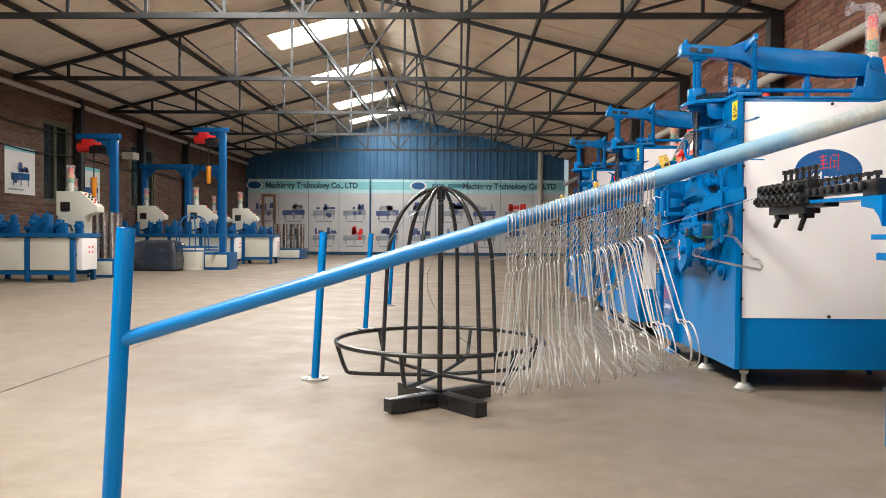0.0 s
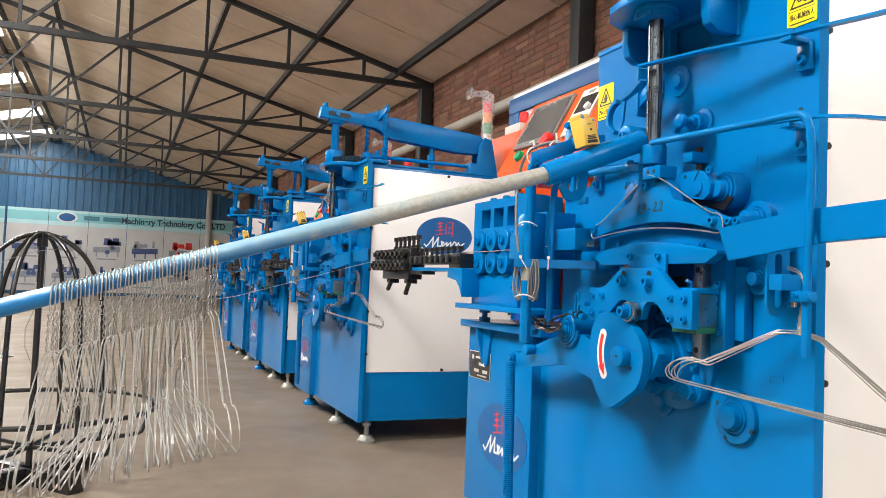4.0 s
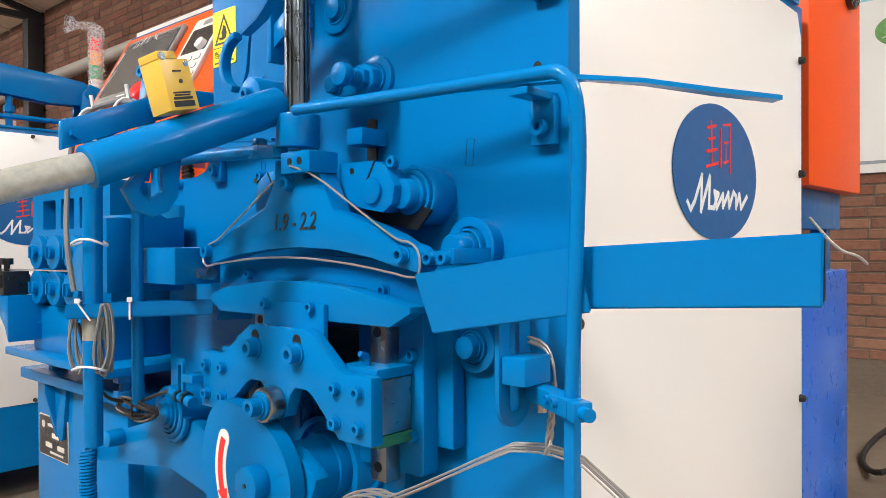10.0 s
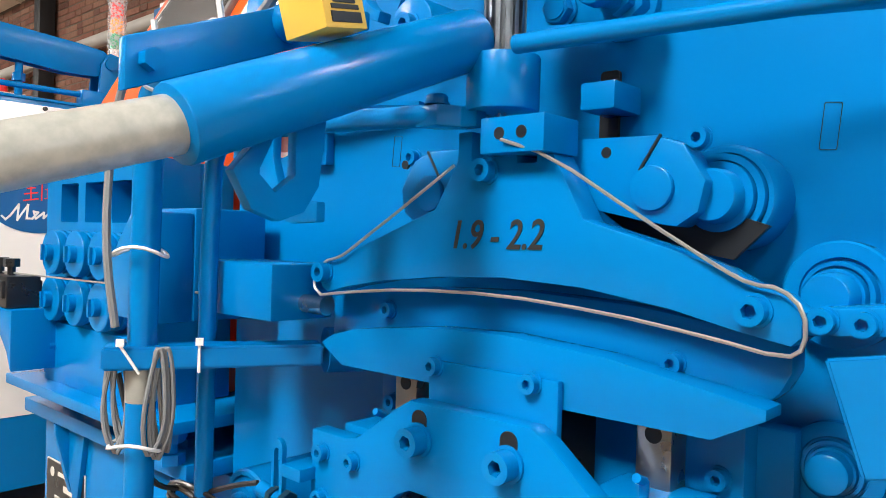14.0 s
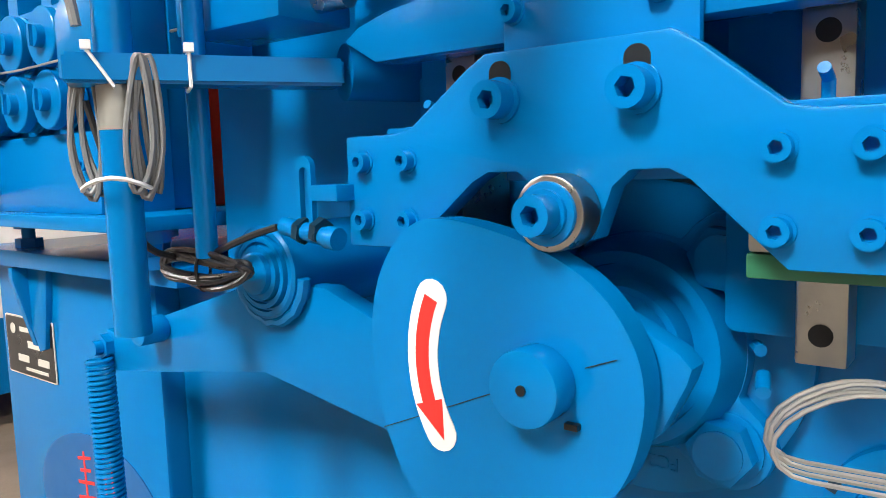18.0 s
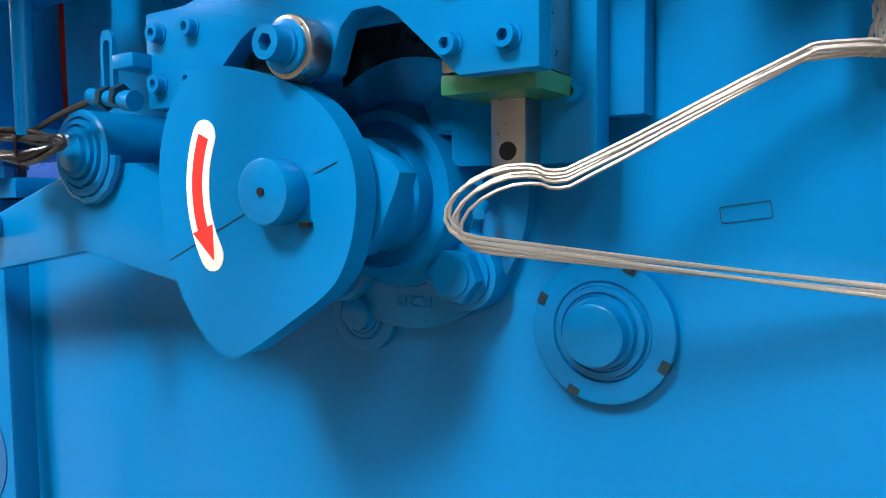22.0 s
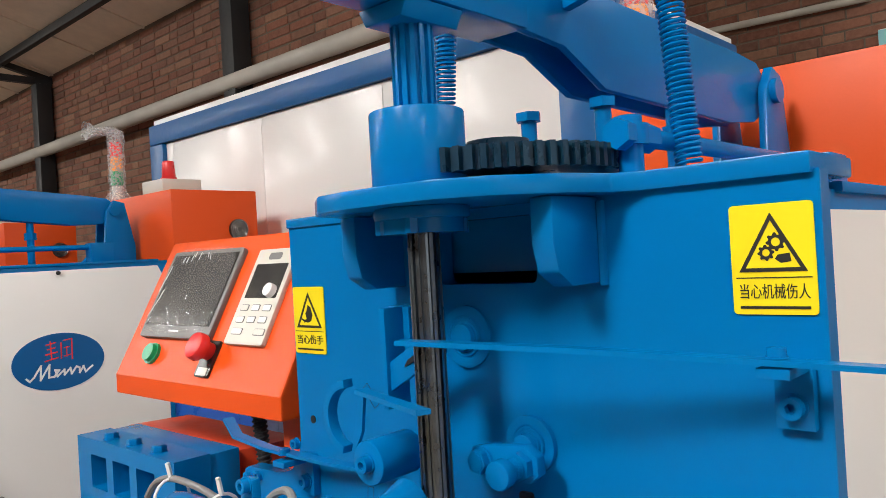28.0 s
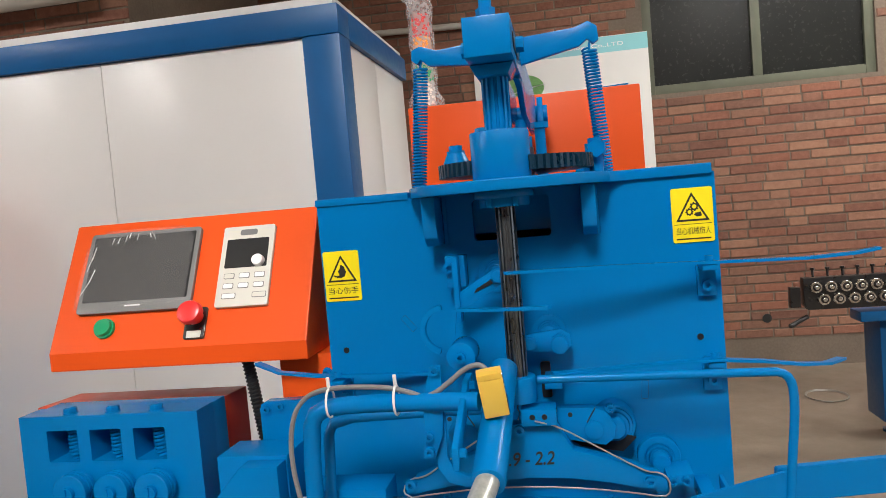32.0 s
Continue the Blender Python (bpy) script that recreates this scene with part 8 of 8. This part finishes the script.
bench_machine(0.52).matrix_world = pose(-6.95, 9.35, 0, 0, 0, 2)
bench = bench_machine(0.0)
bench.matrix_world = pose(-7.7, 11.9, 0)
for x, y, a in ((-7.55, 14.6, 4), (-6.3, 14.1, 8), (-5.95, 15.9, 3), (-7.1, 17.5, 0)):
    copy_thing(bench, pose(x, y, 0, 0, 0, a))


def jib_crane(x, y, h, s):
    t = thing("jib_crane", "blue steel jib crane with a red electric hoist", "crane", "jib cranes", (x, y, 0))
    bm = bm_new()
    box(bm, -0.055, 0.055, -0.055, 0.055, 0.0, h, 0.004)
    part("mast", bm, FRAME_BLUE, t)
    bm = bm_new()
    box(bm, -s, 0.1, -0.05, 0.05, h + 0.001, h + 0.09, 0.004)
    part("jib", bm, FRAME_BLUE, t)
    bm = bm_new()
    slab(bm, [(-0.072, h - 0.3), (-0.072, h), (-0.3, h)], -0.02, 0.02, "y")
    part("brace", bm, FRAME_BLUE, t)
    bm = bm_new()
    rod(bm, (-s + 0.02, 0, h - 0.13), (-s + 0.42, 0, h - 0.13), 0.085, seg=20, bev=0.02)
    box(bm, -s + 0.12, -s + 0.3, -0.1, 0.1, h - 0.12, h - 0.001, 0.01)
    part("hoist", bm, RED, t, "red electric hoist")
    bm = bm_new()
    box(bm, -s + 0.24, -s + 0.5, -0.09, 0.09, h - 0.24, h - 0.1, 0.01)
    part("hoist_motor", bm, BLACK, t)
    bm = bm_new()
    tube(bm, [(-s + 0.28, 0, h - 0.2), (-s + 0.28, 0, h - 0.62)], 0.01, 8)
    tube(bm, [(-s + 0.1, 0.05, h - 0.2), (-s + 0.1, 0.05, h - 0.8)], 0.008, 8)
    part("chain", bm, BLACK, t)
    bm = bm_new()
    rod(bm, (-s + 0.28, 0, h - 0.95), (-s + 0.28, 0, h - 0.62), 0.035, 0.05, 14, 0.01)
    part("hook_block", bm, AMBER, t, "orange hook block")
    bm = bm_new()
    tube(bm, [(-s + 0.28, 0, h - 0.95), (-s + 0.26, 0, h - 1.02), (-s + 0.3, 0, h - 1.06), (-s + 0.33, 0, h - 1.02)], 0.012, 8, smooth=1)
    part("hook", bm, BLACK, t)
    bm = bm_new()
    box(bm, -0.72, 0.2, -0.3, 0.25, 0.0, 0.32, 0.006)
    part("plinth", bm, BLUE_D, t)
    for a, b in ((-0.69, -0.27), (-0.23, 0.17)):
        bm = bm_new()
        box(bm, a, b, -0.31, -0.301, 0.05, 0.28, 0.003)
        part("plinth_panel", bm, CREAM, t)


jib_crane(-5.6, 13.1, 2.55, 0.55)
jib_crane(-6.86, 11.4, 2.2, 0.62)


def gantry(x, y, w, h):
    t = thing("blue_gantry", "blue steel portal frame behind the bench machines", "gantry", "blue gantries", (x, y, 0))
    for u in (0, w):
        bm = bm_new()
        box(bm, u - 0.05, u + 0.05, -0.05, 0.05, 0, h, 0.004)
        part("leg", bm, FRAME_BLUE, t)
    bm = bm_new()
    box(bm, -0.1, w + 0.1, -0.06, 0.06, h + 0.001, h + 0.12, 0.004)
    part("beam", bm, FRAME_BLUE, t)
    for u, s in ((0.06, 1), (w - 0.06, -1)):
        bm = bm_new()
        slab(bm, [(u, h), (u + s * 0.2, h), (u, h - 0.2)], -0.02, 0.02, "y")
        part("knee", bm, FRAME_BLUE, t)


gantry(-8.05, 15.4, 0.95, 2.05)
gantry(-7.35, 16.2, 0.7, 2.1)


def drum(x, y, r, h, n):
    """Bright steel tubes standing in a ring on a blue and cream plinth."""
    t = thing("steel_tube_drum", "bright steel tubes standing in a ring on a plinth", "drum", "tube drums", (x, y, 0))
    bm = bm_new()
    box(bm, -r - 0.05, r + 0.05, -r - 0.05, r + 0.05, 0.0, 0.28, 0.006)
    part("plinth", bm, BLUE_D, t)
    bm = bm_new()
    box(bm, -r - 0.01, r + 0.01, -r - 0.06, -r - 0.051, 0.04, 0.24, 0.003)
    part("plinth_panel", bm, CREAM, t)
    for i in range(n):
        a = 2 * math.pi * i / n
        bm = bm_new()
        rod(bm, (r * math.cos(a), r * math.sin(a), 0.281), (r * 1.02 * math.cos(a), r * 1.02 * math.sin(a), h), 0.05, seg=14)
        part("tube", bm, STEEL, t)


drum(-6.5, 10.4, 0.16, 0.97, 9)
drum(-5.85, 19.6, 0.38, 0.95, 12)
# wrapped pallet and blue cage among the machines
bm = bm_new()
rnd = random.Random(8)
rows = []
for z, g in ((0.0, 0.9), (0.03, 1.0), (0.15, 1.03), (0.3, 0.99), (0.42, 0.96), (0.5, 0.86), (0.53, 0.5)):
    rows.append([bm.verts.new((-6.55 + 0.42 * g * max(-0.8, min(0.8, 1.15 * math.cos(a))) * 1.2 + rnd.uniform(-0.015, 0.015), 12.47 + 0.27 * g * max(-0.8, min(0.8, 1.15 * math.sin(a))) * 1.2 + rnd.uniform(-0.015, 0.015), z + (rnd.uniform(-0.02, 0.02) if z > 0.04 else 0))) for a in [k * math.pi / 14 for k in range(28)]])
for A, B in zip(rows[:-1], rows[1:]):
    for k in range(28):
        bm.faces.new((A[k], A[(k + 1) % 28], B[(k + 1) % 28], B[k]))
bm.faces.new(rows[0][::-1])
bm.faces.new(rows[-1])
solo("wrapped_pallet", bm, FILMDARK, "goods on a pallet wrapped in dark film", "pallet")
cage = thing("blue_payoff_cage", "blue round-bar payoff cage on a plinth", "cage", at=(-6.05, 12.75, 0))
for k in range(6):
    a = radians(60 * k)
    bm = bm_new()
    tube(bm, [(math.cos(a) * r, math.sin(a) * r, z) for r, z in ((0.3, 0.34), (0.28, 0.8), (0.2, 0.96), (0.02, 1.0))], 0.012, 8, smooth=2)
    part("hoop", bm, BLUE_D, cage)
for r, z in ((0.45, 0.42), (0.45, 0.36)):
    bm = bm_new()
    tube(bm, [(r * math.cos(i * math.pi / 16), r * math.sin(i * math.pi / 16), z) for i in range(32)], 0.014, 8, True)
    part("ring", bm, BLUE_D, cage)
bm = bm_new()
rod(bm, (0, 0, 0.0), (0, 0, 0.4), 0.2, seg=20)
part("plinth", bm, CREAM, cage)
fr = thing("brown_frame", "brown timber frame standing by the banner", "frame", at=(-6.55, 20.2, 0))
for a, b, c, d in ((-0.2, -0.13, 0.0, 1.8), (0.13, 0.2, 0.0, 1.8), (-0.12, 0.12, 1.72, 1.8)):
    bm = bm_new()
    box(bm, a, b, -0.04, 0.04, c, d, 0.004)
    part("timber", bm, TIMBER, fr)
# posters on the left wall
for y, z, w, h in ((11.15, 1.66, 0.84, 0.76), (13.5, 1.58, 0.66, 0.68)):
    t = thing("wall_poster", "white machine poster with a cyan edge", "poster", "left wall posters")
    m = Matrix.Translation((XL + 0.02, y, z)) @ Matrix(((0, 0, 1, 0), (1, 0, 0, 0), (0, 1, 0, 0), (0, 0, 0, 1)))
    flat("sheet", t, m, -w / 2, w / 2, -h / 2, h / 2, 0.0, CARD)
    flat("edge", t, m, -w / 2, w / 2, h / 2 - 0.07, h / 2 - 0.001, 0.004, CYAN)
    drawn_machine(t, m @ Matrix.Translation((0, 0, 0.004)), 0, -0.02, 0.5, random.Random(2), (BLUE_D, PNAVY))
    flat("caption_bar", t, m, -w * 0.4, w * 0.1, -h * 0.42, -h * 0.39, 0.004, PGREY)
bm = bm_new()
box(bm, XL + 0.1, XL + 0.35, 14.6, 14.9, 2.2, 2.35, 0.02)
rod(bm, (XL, 14.7, 2.3), (XL + 0.2, 14.75, 2.3), 0.02)
solo("wall_floodlight", bm, CONDUIT, "pale floodlight bracketed to the brick wall", "lamp")

# black cable loop on the floor by the kiosk
bm = bm_new()
tube(bm, [(2.85 + 0.42 * math.cos(a) + 0.05 * math.sin(3 * a), 0.24 + 0.1 * math.sin(a), 0.03 + 0.02 * math.sin(2 * a)) for a in [i * math.pi / 12 for i in range(24)]], 0.011, 8, True)
solo("cable_loop", bm, RUBBER, "loop of black cable lying on the floor", "cable")


# ---- bricks of the side walls, laid last ----
BL, BH, BJ = 0.232, 0.052, 0.009


def brick_rows(x, sgn, y0, y1, z0, z1, openings, pick, wall, mat):
    """Running bond of stretchers and headers. Bricks in the stretch 'pick' are objects, the rest one mesh."""
    rnd = random.Random(21)
    V, F = [], []
    shapes = {}
    row = 0
    z = z0
    made = 0
    while z + BH < z1:
        y = y0 - rnd.uniform(0, 0.2)
        k = 0
        while y < y1:
            ln = BL if (k + row) % 3 else 0.112
            a, b = max(y, y0), min(y + ln, y1)
            k += 1
            y += ln + BJ
            if b - a < 0.03 or any(a < o[1] + 0.002 and b > o[0] - 0.002 and z < o[3] and z + BH > o[2] for o in openings):
                continue
            d = rnd.uniform(0.003, 0.009)
            if pick and pick[0] < a and b < pick[1] and pick[2] < z < pick[3] and made < 300 and abs(b - a - ln) < 1e-6:
                key = (round(ln, 3), rnd.randrange(4))
                if key not in shapes:
                    bm = bm_new()
                    box(bm, -d if sgn < 0 else 0, 0 if sgn < 0 else d, 0, ln, 0, BH)
                    bmesh.ops.bevel(bm, geom=list(bm.edges), offset=0.003, segments=1, affect="EDGES")
                    me = bpy.data.meshes.new("brick")
                    bm.to_mesh(me)
                    bm.free()
                    me.materials.append(BRICK1)
                    shapes[key] = me
                ob = new("brick", shapes[key])
                ob.location = (x, a, z + rnd.uniform(-0.002, 0.002))
                ob.parent = wall
                made += 1
                continue
            i = len(V)
            xo = x + sgn * d
            dz = rnd.uniform(-0.002, 0.002)
            e = 0.003
            V += [(x, a, z + dz), (x, b, z + dz), (x, b, z + BH + dz), (x, a, z + BH + dz), (xo, a + e, z + e + dz), (xo, b - e, z + e + dz), (xo, b - e, z + BH - e + dz), (xo, a + e, z + BH - e + dz)]
            F += [(i + 4, i + 5, i + 6, i + 7), (i, i + 1, i + 5, i + 4), (i + 1, i + 2, i + 6, i + 5), (i + 2, i + 3, i + 7, i + 6), (i + 3, i, i + 4, i + 7)]
        z += BH + BJ
        row += 1
    me = bpy.data.meshes.new("brickwork")
    me.from_pydata(V, [], F)
    me.materials.append(mat)
    bm = bm_new()
    bm.from_mesh(me)
    bmesh.ops.recalc_face_normals(bm, faces=list(bm.faces))
    bm.to_mesh(me)
    bm.free()
    ob = new("brickwork", me)
    ob.parent = wall
    ob["kind"] = "stuff"


brick_rows(XW, -1, YF, BAY, 0.2, EAVE, WIN_R, (-2.0, -0.3, 0.55, 1.87), wall_right, BRICK)
brick_rows(XR, -1, BAY, YB, 0.25, EAVE, [], None, wall_east, BRICK)
brick_rows(XL, 1, YF, YB, 0.2, EAVE, WIN_L, None, wall_left, BRICK_DARK)
